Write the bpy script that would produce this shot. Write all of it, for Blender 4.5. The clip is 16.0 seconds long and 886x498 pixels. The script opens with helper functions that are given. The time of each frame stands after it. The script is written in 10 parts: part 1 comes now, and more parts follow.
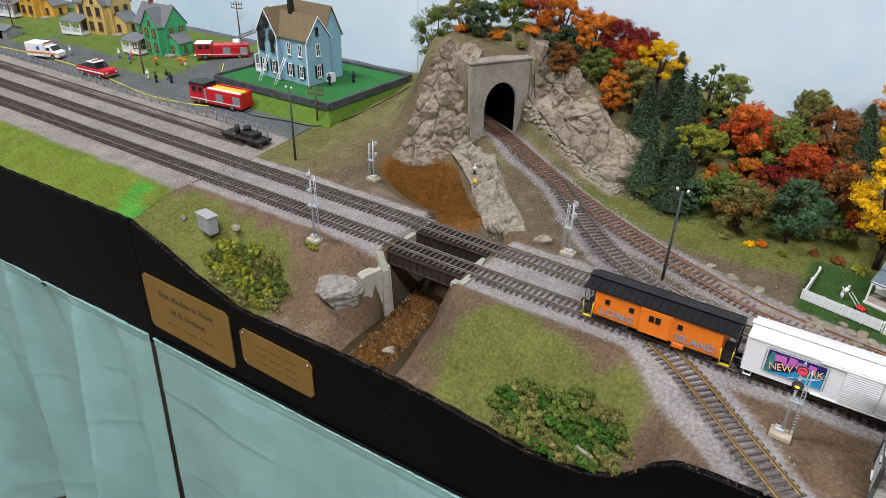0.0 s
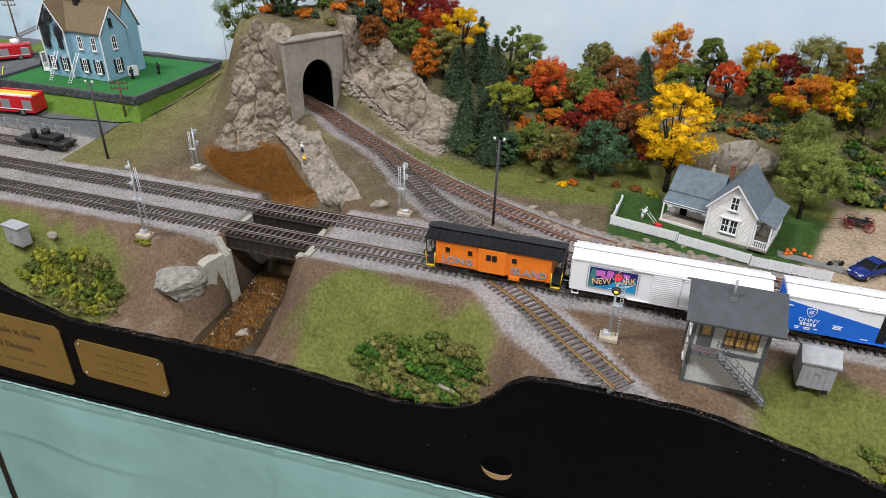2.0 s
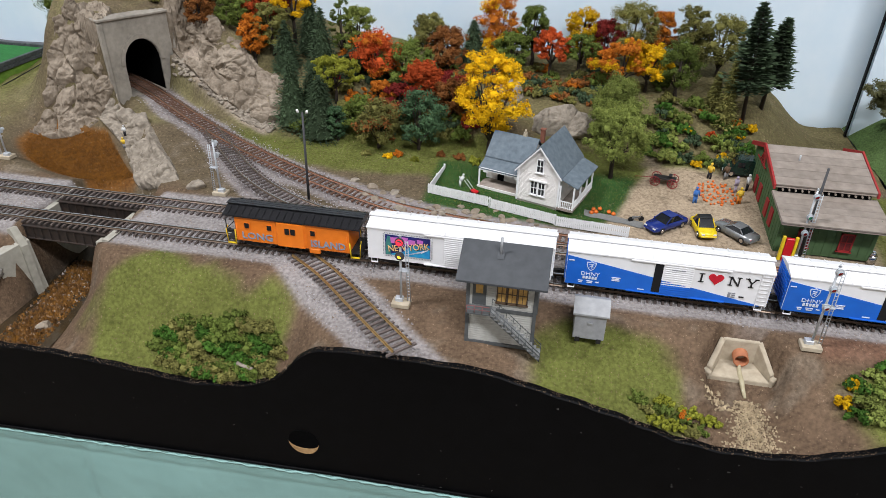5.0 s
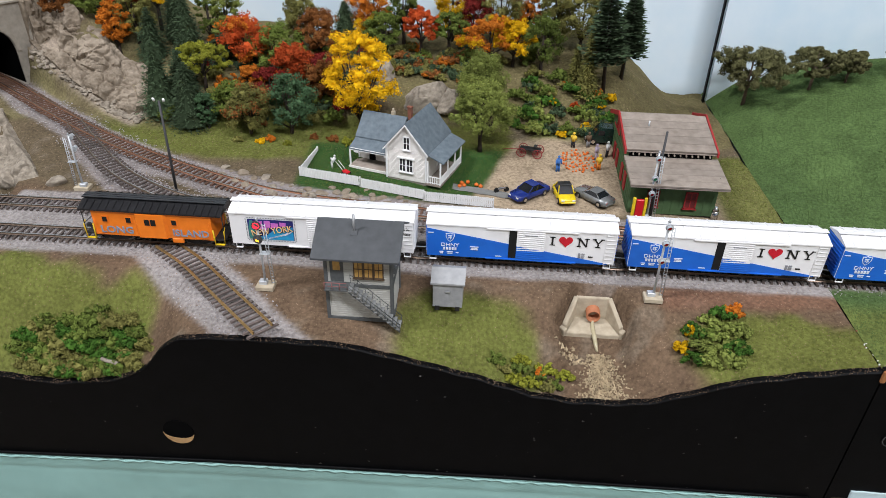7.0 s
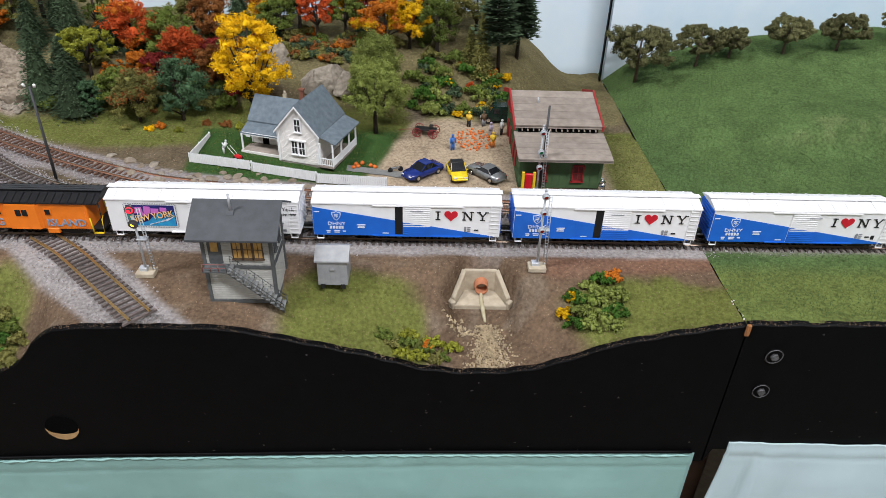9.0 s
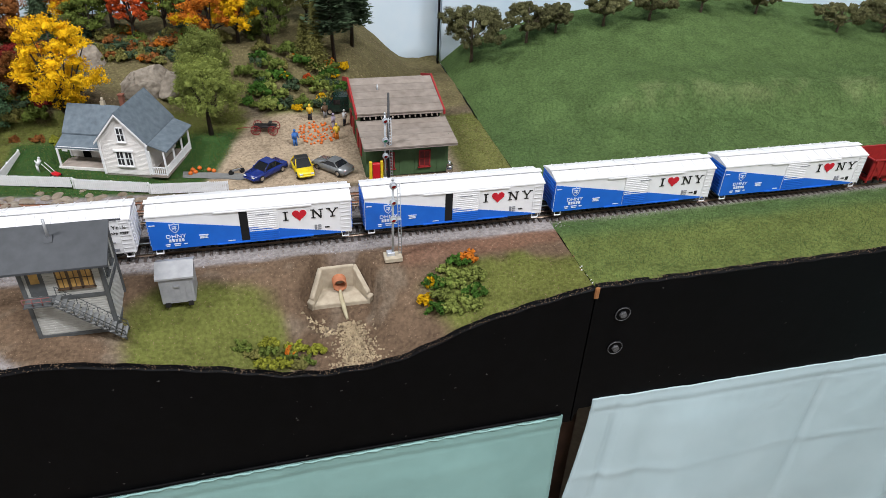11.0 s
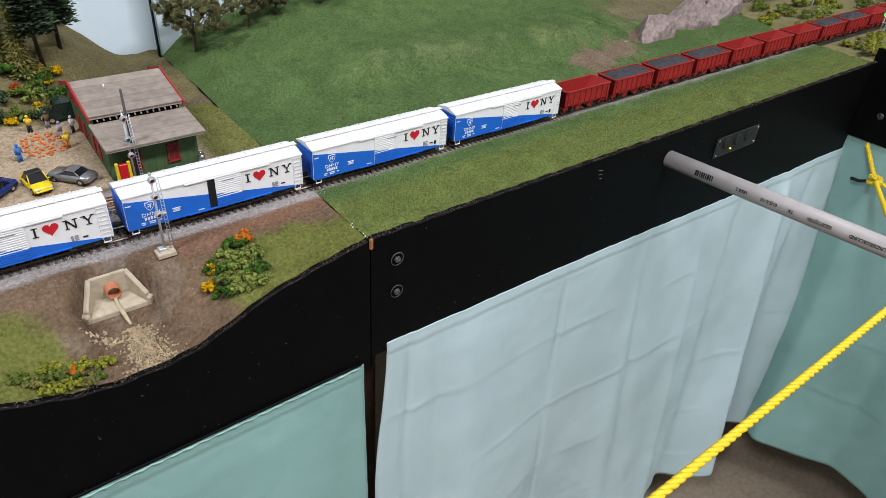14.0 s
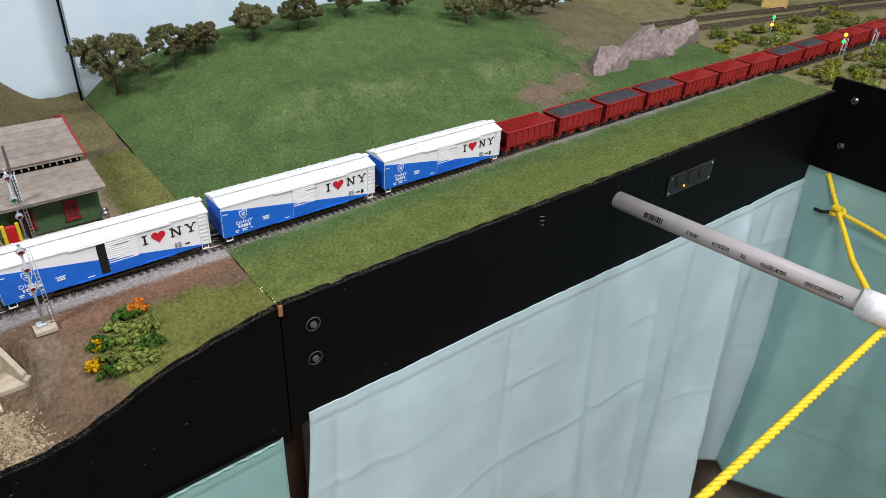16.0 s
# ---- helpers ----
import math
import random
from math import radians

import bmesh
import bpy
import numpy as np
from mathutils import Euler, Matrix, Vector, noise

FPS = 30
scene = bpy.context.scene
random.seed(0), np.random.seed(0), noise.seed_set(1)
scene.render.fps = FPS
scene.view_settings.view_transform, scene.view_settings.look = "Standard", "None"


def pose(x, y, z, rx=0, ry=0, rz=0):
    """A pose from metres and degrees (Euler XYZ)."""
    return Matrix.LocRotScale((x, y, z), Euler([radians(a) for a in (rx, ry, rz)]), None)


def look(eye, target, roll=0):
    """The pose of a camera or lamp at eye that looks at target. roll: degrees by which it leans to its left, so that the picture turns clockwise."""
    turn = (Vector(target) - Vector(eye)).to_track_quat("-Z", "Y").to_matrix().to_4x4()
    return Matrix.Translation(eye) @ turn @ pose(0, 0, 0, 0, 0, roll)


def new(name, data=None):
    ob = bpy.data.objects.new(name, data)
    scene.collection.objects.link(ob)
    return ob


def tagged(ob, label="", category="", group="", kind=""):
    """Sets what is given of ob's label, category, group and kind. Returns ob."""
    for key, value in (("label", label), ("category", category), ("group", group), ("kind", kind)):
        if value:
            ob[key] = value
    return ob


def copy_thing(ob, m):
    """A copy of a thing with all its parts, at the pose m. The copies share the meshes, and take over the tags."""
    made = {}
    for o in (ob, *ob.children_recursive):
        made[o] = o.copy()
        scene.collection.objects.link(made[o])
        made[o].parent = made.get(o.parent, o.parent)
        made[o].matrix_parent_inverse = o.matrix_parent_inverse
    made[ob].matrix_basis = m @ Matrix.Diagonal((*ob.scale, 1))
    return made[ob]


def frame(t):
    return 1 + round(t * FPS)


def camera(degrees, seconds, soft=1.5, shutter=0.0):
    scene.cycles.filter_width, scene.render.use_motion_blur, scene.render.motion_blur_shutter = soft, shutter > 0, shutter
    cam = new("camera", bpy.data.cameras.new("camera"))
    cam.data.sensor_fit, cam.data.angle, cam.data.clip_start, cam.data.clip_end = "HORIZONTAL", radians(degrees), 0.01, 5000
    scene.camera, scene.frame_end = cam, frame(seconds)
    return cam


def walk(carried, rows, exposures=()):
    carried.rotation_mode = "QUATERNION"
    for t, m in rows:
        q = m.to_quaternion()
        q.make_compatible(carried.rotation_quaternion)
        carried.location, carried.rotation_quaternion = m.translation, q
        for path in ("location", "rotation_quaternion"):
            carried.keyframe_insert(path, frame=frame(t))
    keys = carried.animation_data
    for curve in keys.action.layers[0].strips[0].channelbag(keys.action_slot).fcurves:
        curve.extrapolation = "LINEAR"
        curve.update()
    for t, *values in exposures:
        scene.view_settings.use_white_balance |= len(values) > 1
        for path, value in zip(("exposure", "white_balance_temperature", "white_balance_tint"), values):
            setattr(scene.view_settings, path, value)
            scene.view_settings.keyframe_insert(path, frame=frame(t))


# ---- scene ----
cam = camera(66.2, 16.0, soft=0.8)
PATH = [
    (0, (-0.525, -0.417, 1.383), (-1.486, 1.035, 0.4), 1.4),
    (0.5, (-0.525, -0.424, 1.382), (-1.445, 1.053, 0.397), 1.0),
    (1, (-0.527, -0.434, 1.378), (-1.369, 1.092, 0.397), 0.2),
    (1.5, (-0.525, -0.441, 1.372), (-1.205, 1.16, 0.384), 1.0),
    (2, (-0.515, -0.452, 1.372), (-1.038, 1.198, 0.37), 1.1),
    (2.5, (-0.498, -0.45, 1.371), (-0.941, 1.22, 0.363), 0.8),
    (3, (-0.472, -0.439, 1.366), (-0.908, 1.242, 0.373), 1.4),
    (3.5, (-0.445, -0.429, 1.365), (-0.86, 1.245, 0.353), 1.6),
    (4, (-0.426, -0.419, 1.359), (-0.829, 1.252, 0.337), 1.4),
    (6.5, (-0.335, -0.426, 1.364), (-0.494, 1.256, 0.293), 1.2),
    (7, (-0.324, -0.428, 1.364), (-0.439, 1.253, 0.287), 1.2),
    (7.5, (-0.309, -0.437, 1.364), (-0.378, 1.249, 0.291), 1.4),
    (8, (-0.287, -0.442, 1.357), (-0.336, 1.242, 0.279), 1.7),
    (10.5, (-0.264, -0.428, 1.352), (0.074, 1.203, 0.246), 2.3),
    (11, (-0.259, -0.428, 1.354), (0.179, 1.176, 0.243), 2.6),
    (11.5, (-0.265, -0.434, 1.357), (0.276, 1.139, 0.247), 2.8),
    (12, (-0.288, -0.436, 1.359), (0.367, 1.091, 0.246), 2.7),
    (12.5, (-0.32, -0.438, 1.359), (0.489, 1.013, 0.245), 3.0),
    (13, (-0.337, -0.444, 1.36), (0.599, 0.927, 0.244), 3.2),
    (13.5, (-0.333, -0.451, 1.358), (0.682, 0.856, 0.234), 3.4),
    (14, (-0.29, -0.466, 1.359), (0.76, 0.82, 0.244), 3.8),
    (14.5, (-0.247, -0.469, 1.36), (0.824, 0.824, 0.273), 3.9),
    (15, (-0.225, -0.461, 1.362), (0.855, 0.84, 0.293), 3.6),
    (15.5, (-0.214, -0.453, 1.363), (0.875, 0.842, 0.297), 3.2),
    (16, (-0.201, -0.45, 1.363), (0.901, 0.837, 0.302), 3.3),
]
walk(cam, [(t, look(eye, target, roll)) for t, eye, target, roll in PATH])

# ---------------------------------------------------------------- light
world = bpy.data.worlds.new("hall_air")
world.use_nodes = True
world.node_tree.nodes["Background"].inputs[0].default_value = (0.9, 0.95, 1.0, 1)
world.node_tree.nodes["Background"].inputs[1].default_value = 0.25
scene.world = world
LAMPS = [(-2.6, -0.8, 170.0), (0.2, -2.1, 108.0), (1.7, -2.3, 165.0)]
for lx, ly, power in LAMPS:
    lamp = bpy.data.lights.new("fluorescent_tube", "AREA")
    lamp.shape, lamp.size, lamp.size_y, lamp.energy = "RECTANGLE", 1.2, 0.5, power
    lamp.color = (0.91, 0.925, 0.99)
    new("fluorescent_lamp", lamp).matrix_world = pose(lx, ly, 4.6)
scene.view_settings.exposure = 0.0


# ---------------------------------------------------------------- helpers
def mat(name, a, b=None, rough=0.7, metal=0.0, scale=250.0, bump=0.0, bscale=900.0, spec=0.35, attr=False, rand=0.0, emit=0.0, big=0.25):
    """Two-scale noise between colours a and b, with fine relief."""
    m = bpy.data.materials.new(name)
    m.use_nodes = True
    nt = m.node_tree
    nd, lk = nt.nodes, nt.links
    bs = nd["Principled BSDF"]
    bs.inputs["Roughness"].default_value = rough
    bs.inputs["Metallic"].default_value = metal
    bs.inputs["Specular IOR Level"].default_value = spec
    b = b or tuple(c * 0.75 for c in a)
    geo = nd.new("ShaderNodeNewGeometry")
    n1 = nd.new("ShaderNodeTexNoise")
    n1.inputs["Scale"].default_value, n1.inputs["Detail"].default_value = scale, 4
    lk.new(geo.outputs["Position"], n1.inputs["Vector"])
    n2 = nd.new("ShaderNodeTexNoise")
    n2.inputs["Scale"].default_value, n2.inputs["Detail"].default_value = scale * 0.12, 3
    lk.new(geo.outputs["Position"], n2.inputs["Vector"])
    mixf = nd.new("ShaderNodeMix")
    mixf.inputs[0].default_value = big
    lk.new(n1.outputs["Fac"], mixf.inputs[2])
    lk.new(n2.outputs["Fac"], mixf.inputs[3])
    ramp = nd.new("ShaderNodeMapRange")
    ramp.inputs[1].default_value, ramp.inputs[2].default_value = 0.32, 0.68
    lk.new(mixf.outputs[0], ramp.inputs[0])
    mix = nd.new("ShaderNodeMix")
    mix.data_type = "RGBA"
    lk.new(ramp.outputs[0], mix.inputs[0])
    if attr:
        at = nd.new("ShaderNodeAttribute")
        at.attribute_name = "Col"
        dk = nd.new("ShaderNodeMix")
        dk.data_type, dk.blend_type = "RGBA", "MULTIPLY"
        dk.inputs[0].default_value = 1.0
        dk.inputs[7].default_value = (*b, 1)
        br = nd.new("ShaderNodeMix")
        br.data_type, br.blend_type = "RGBA", "MULTIPLY"
        br.inputs[0].default_value = 1.0
        br.inputs[7].default_value = (*a, 1)
        lk.new(at.outputs["Color"], dk.inputs[6])
        lk.new(at.outputs["Color"], br.inputs[6])
        lk.new(br.outputs[2], mix.inputs[6])
        lk.new(dk.outputs[2], mix.inputs[7])
    else:
        mix.inputs[6].default_value, mix.inputs[7].default_value = (*a, 1), (*b, 1)
    out = mix.outputs[2]
    if rand:
        oi = nd.new("ShaderNodeObjectInfo")
        geo2 = nd.new("ShaderNodeMath")
        geo2.operation = "ADD"
        lk.new(oi.outputs["Random"], geo2.inputs[0])
        lk.new(geo.outputs["Random Per Island"], geo2.inputs[1])
        mr = nd.new("ShaderNodeMapRange")
        mr.inputs[2].default_value = 2.0
        mr.inputs[3].default_value, mr.inputs[4].default_value = 1 - rand, 1 + rand
        lk.new(geo2.outputs[0], mr.inputs[0])
        vm = nd.new("ShaderNodeVectorMath")
        vm.operation = "SCALE"
        lk.new(out, vm.inputs[0])
        lk.new(mr.outputs[0], vm.inputs["Scale"])
        out = vm.outputs[0]
    lk.new(out, bs.inputs["Base Color"])
    if bump:
        bn = nd.new("ShaderNodeTexNoise")
        bn.inputs["Scale"].default_value, bn.inputs["Detail"].default_value = bscale, 5
        lk.new(geo.outputs["Position"], bn.inputs["Vector"])
        bp = nd.new("ShaderNodeBump")
        bp.inputs["Strength"].default_value, bp.inputs["Distance"].default_value = bump, 0.001
        lk.new(bn.outputs["Fac"], bp.inputs["Height"])
        lk.new(bp.outputs[0], bs.inputs["Normal"])
    if emit:
        bs.inputs["Emission Color"].default_value = (*a, 1)
        bs.inputs["Emission Strength"].default_value = emit
    return m


def part(name, bm, material, parent=None, label=""):
    """Link a bmesh as one mesh object under a thing or under a part."""
    me = bpy.data.meshes.new(name)
    bm.to_mesh(me)
    bm.free()
    for m in material if isinstance(material, (list, tuple)) else [material]:
        me.materials.append(m)
    ob = new(name, me)
    if parent is not None:
        ob.parent = parent
    return tagged(ob, label)


def thing(name, m, label, category, group="", kind=""):
    """An Empty at a thing's base, which carries its parts."""
    ob = new(name)
    ob.empty_display_size = 0.01
    ob.matrix_basis = m
    return tagged(ob, label, category, group, kind)


def box(bm, c, s, rz=0.0, bev=0.0, mi=0, rx=0.0, ry=0.0):
    r = bmesh.ops.create_cube(bm, size=1.0)
    vs = r["verts"]
    m = pose(*c, rx, ry, rz) @ Matrix.Diagonal((*s, 1))
    bmesh.ops.transform(bm, matrix=m, verts=vs)
    fs = {f for v in vs for f in v.link_faces}
    for f in fs:
        f.material_index = mi
    if bev:
        es = list({e for v in vs for e in v.link_edges})
        bmesh.ops.bevel(bm, geom=es, offset=bev, segments=1, affect="EDGES")
    return bm


def tube(bm, p0, p1, r0, r1=None, n=8, caps=True, mi=0):
    p0, p1 = Vector(p0), Vector(p1)
    r1 = r0 if r1 is None else r1
    d = (p1 - p0)
    q = d.to_track_quat("Z", "Y").to_matrix()
    ring = []
    for p, r in ((p0, r0), (p1, r1)):
        ring.append([bm.verts.new(p + q @ Vector((r * math.cos(k * math.tau / n), r * math.sin(k * math.tau / n), 0))) for k in range(n)])
    for k in range(n):
        f = bm.faces.new((ring[0][k], ring[0][(k + 1) % n], ring[1][(k + 1) % n], ring[1][k]))
        f.smooth, f.material_index = True, mi
    if caps:
        bm.faces.new(ring[0][::-1]).material_index = mi
        bm.faces.new(ring[1]).material_index = mi
    return bm


def path_tube(bm, pts, r, n=6, mi=0):
    """A tube along a chain of points."""
    pts = [Vector(p) for p in pts]
    rings = []
    for i, p in enumerate(pts):
        d = pts[min(i + 1, len(pts) - 1)] - pts[max(i - 1, 0)]
        q = d.to_track_quat("Z", "Y").to_matrix()
        rr = r[i] if isinstance(r, (list, tuple)) else r
        rings.append([bm.verts.new(p + q @ Vector((rr * math.cos(k * math.tau / n), rr * math.sin(k * math.tau / n), 0))) for k in range(n)])
    for a, b in zip(rings, rings[1:]):
        for k in range(n):
            f = bm.faces.new((a[k], a[(k + 1) % n], b[(k + 1) % n], b[k]))
            f.smooth, f.material_index = True, mi
    bm.faces.new(rings[0][::-1]).material_index = mi
    bm.faces.new(rings[-1]).material_index = mi
    return bm


def slab(bm, poly, o, u, v, w, mi=0):
    """A polygon (a, b), laid at o along u and v, and thickened by the vector w."""
    o, u, v, w = Vector(o), Vector(u), Vector(v), Vector(w)
    lo = [bm.verts.new(o + u * a + v * b) for a, b in poly]
    hi = [bm.verts.new(o + u * a + v * b + w) for a, b in poly]
    n = len(poly)
    fs = [bm.faces.new(lo[::-1]), bm.faces.new(hi)]
    for k in range(n):
        fs.append(bm.faces.new((lo[k], lo[(k + 1) % n], hi[(k + 1) % n], hi[k])))
    for f in fs:
        f.material_index = mi
    bmesh.ops.recalc_face_normals(bm, faces=fs)
    return bm


def mesh_np(name, v, f, material, parent=None, smooth=False):
    """A mesh object from arrays that the code has worked out."""
    me = bpy.data.meshes.new(name)
    me.from_pydata(v.tolist() if hasattr(v, "tolist") else v, [], f.tolist() if hasattr(f, "tolist") else f)
    for m in material if isinstance(material, (list, tuple)) else [material]:
        me.materials.append(m)
    if smooth:
        me.polygons.foreach_set("use_smooth", np.ones(len(me.polygons), bool))
    ob = new(name, me)
    if parent is not None:
        ob.parent = parent
    return ob


def words(name, text, size, m, material, parent, depth=0.0002, shear=0.0, spacing=1.0, sx=1.0, bold=0.0):
    """Flat lettering as a mesh, in the built-in font, centred."""
    cu = bpy.data.curves.new(name, "FONT")
    cu.body, cu.size, cu.align_x, cu.align_y = text, size, "CENTER", "CENTER"
    cu.extrude, cu.shear, cu.space_character, cu.resolution_u, cu.offset = depth, shear, spacing, 2, bold
    tmp = new(name, cu)
    me = bpy.data.meshes.new_from_object(tmp)
    bpy.data.objects.remove(tmp)
    me.materials.append(material)
    ob = new(name, me)
    ob.parent = parent
    ob.matrix_basis = m @ Matrix.Diagonal((sx, 1, 1, 1))
    return ob


def sm(t):
    t = np.clip(t, 0, 1)
    return t * t * (3 - 2 * t)


RNG = np.random.default_rng(7)


def grid_noise(x, y, cell, seed=0):
    """Smooth value noise on a lattice, in -1..1."""
    g = np.random.default_rng(seed + 11).uniform(-1, 1, (256, 256))
    u, v = np.asarray(x) / cell + 40.3, np.asarray(y) / cell + 40.7
    i, j = np.floor(u).astype(int), np.floor(v).astype(int)
    a, b = sm(u - i), sm(v - j)
    i, j, i1, j1 = i % 256, j % 256, (i + 1) % 256, (j + 1) % 256
    return (g[i, j] * (1 - a) + g[i1, j] * a) * (1 - b) + (g[i, j1] * (1 - a) + g[i1, j1] * a) * b


def fbm(x, y, cell, seed=0):
    return grid_noise(x, y, cell, seed) + 0.5 * grid_noise(x, y, cell / 2.1, seed + 1) + 0.25 * grid_noise(x, y, cell / 4.3, seed + 2)


# ---------------------------------------------------------------- materials
M_ground = mat("scenic_ground", (1.26, 1.25, 1.22), (0.55, 0.53, 0.51), rough=0.95, scale=300, bump=1.0, bscale=650, spec=0.1, attr=True, big=0.32)
M_black = mat("black_painted_board", (0.0030, 0.0030, 0.0034), (0.0018, 0.0018, 0.002), rough=0.5, scale=60, bump=0.10, bscale=120, spec=0.07)
M_curtain = mat("pale_green_satin", (0.435, 0.545, 0.565), (0.385, 0.495, 0.515), rough=0.42, scale=14, bump=0.10, bscale=1500, spec=0.35)
M_teal = mat("sea_green_satin", (0.245, 0.415, 0.385), (0.20, 0.345, 0.32), rough=0.42, scale=14, bump=0.10, bscale=1500, spec=0.4)
M_sky = mat("painted_sky_board", (0.50, 0.64, 0.74), (0.66, 0.74, 0.79), rough=0.8, scale=22, big=0.6, spec=0.15)
# near-black without sheen: the darkness of openings put into the colour
M_dark = mat("dark_opening_colour", (0.004, 0.004, 0.004), rough=0.95, spec=0.0)
M_floor = mat("brown_carpet", (0.21, 0.17, 0.125), (0.15, 0.12, 0.09), rough=0.95, scale=90, bump=0.5, bscale=300, spec=0.05)
M_wall = mat("hall_wall_paint", (0.46, 0.45, 0.43), (0.42, 0.41, 0.39), rough=0.9, scale=3)
M_rail = mat("brown_weathered_rail", (0.17, 0.125, 0.09), (0.11, 0.08, 0.06), rough=0.38, metal=0.7, scale=500)
M_railtop = mat("polished_rail_head", (0.62, 0.60, 0.56), rough=0.25, metal=0.9, scale=500)
M_brass = mat("golden_rail", (0.46, 0.30, 0.12), (0.3, 0.19, 0.08), rough=0.35, metal=0.7, scale=400)
M_tie = mat("dark_wood_tie", (0.085, 0.065, 0.055), (0.05, 0.04, 0.035), rough=0.85, scale=700, bump=0.3, rand=0.35)
M_tie2 = mat("greyed_wood_tie", (0.13, 0.105, 0.095), (0.07, 0.055, 0.05), rough=0.85, scale=700, bump=0.3, rand=0.35)
M_ballast = mat("grey_ballast_stone", (0.36, 0.335, 0.335), (0.22, 0.205, 0.205), rough=0.9, scale=600, rand=0.4, spec=0.15)
M_rock = mat("grey_tan_rock", (0.34, 0.285, 0.22), (0.13, 0.10, 0.07), rough=0.9, scale=150, big=0.55, bump=0.8, bscale=500, spec=0.15)
M_palerock = mat("pale_plaster_rock", (0.34, 0.295, 0.235), (0.16, 0.135, 0.105), rough=0.9, scale=160, bump=0.7, bscale=420, spec=0.15)
M_concrete = mat("weathered_concrete", (0.36, 0.325, 0.27), (0.19, 0.17, 0.14), rough=0.9, scale=170, big=0.6, bump=0.2, bscale=900)
M_cream = mat("cream_cast_concrete", (0.47, 0.405, 0.30), (0.34, 0.285, 0.205), rough=0.85, scale=160, bump=0.2, bscale=800)
M_white = mat("white_paint", (0.80, 0.80, 0.79), (0.72, 0.72, 0.71), rough=0.6, scale=200)
M_wood = mat("pale_plank", (0.30, 0.255, 0.215), (0.20, 0.165, 0.135), rough=0.8, scale=120, bump=0.2, rand=0.22)
M_metal = mat("grey_metal", (0.45, 0.46, 0.47), (0.35, 0.36, 0.37), rough=0.4, metal=0.6, scale=400)
M_clear = mat("silver_signal_paint", (0.52, 0.54, 0.56), (0.4, 0.42, 0.44), rough=0.4, metal=0.3, scale=500)

# ---------------------------------------------------------------- the hall
def slab_box(name, c, s, material, label, cat):
    return tagged(part(name, box(bmesh.new(), c, s), material), label, cat, kind="structure")


slab_box("floor", (-0.4, -0.6, -0.05), (9.0, 7.0, 0.1), M_floor, "brown carpeted hall floor under the layout", "floor")
slab_box("ceiling", (-0.4, -0.6, 4.8), (9.0, 7.0, 0.1), M_wall, "plain pale hall ceiling", "ceiling")
slab_box("wall_north", (-0.4, 2.9, 2.35), (9.0, 0.1, 4.7), M_wall, "plain pale hall wall", "wall")
slab_box("wall_south", (-0.4, -4.1, 2.35), (9.0, 0.1, 4.7), M_wall, "plain pale hall wall", "wall")
slab_box("wall_west", (-4.9, -0.6, 2.35), (0.1, 6.9, 4.7), M_wall, "plain pale hall wall", "wall")
slab_box("wall_east", (4.1, -0.6, 2.35), (0.1, 6.9, 4.7), M_wall, "plain pale hall wall", "wall")

# ---------------------------------------------------------------- the lie of the land
XL, XR, XE, YB = -1.283, 0.0, 1.055, 0.62
PX = [-2.6, -1.6, -1.284, -1.222, -1.167, -1.09, -1.0, -0.93, -0.85, -0.79, -0.705, -0.65, -0.617, -0.598, -0.578, -0.54, -0.44,
      -0.404, -0.365, -0.316, -0.277, -0.242, -0.198, -0.169, -0.142, -0.107, -0.059, -0.004, 0.01, 1.2]
PZ = [0.967, 0.969, 0.979, 0.961, 0.941, 0.920, 0.923, 0.926, 0.928, 0.925, 0.918, 0.926, 0.943, 0.968, 0.982, 0.985, 0.985,
      0.978, 0.969, 0.957, 0.944, 0.939, 0.940, 0.946, 0.957, 0.973, 0.985, 0.996, 0.997, 1.004]
PORT = Vector((-1.006, 0.455))
PN, PU = Vector((0.86, -0.51)).normalized(), Vector((0.51, 0.86)).normalized()


def front_z(x):
    return np.interp(x, PX, PZ)


def base_z(y):
    return 0.997 + 0.10 * np.maximum(0, y - 0.2)


def port_frame(x, y):
    return (x - PORT.x) * PN.x + (y - PORT.y) * PN.y, (x - PORT.x) * PU.x + (y - PORT.y) * PU.y


def creek_mid(y):
    return -0.903 - 0.125 * y


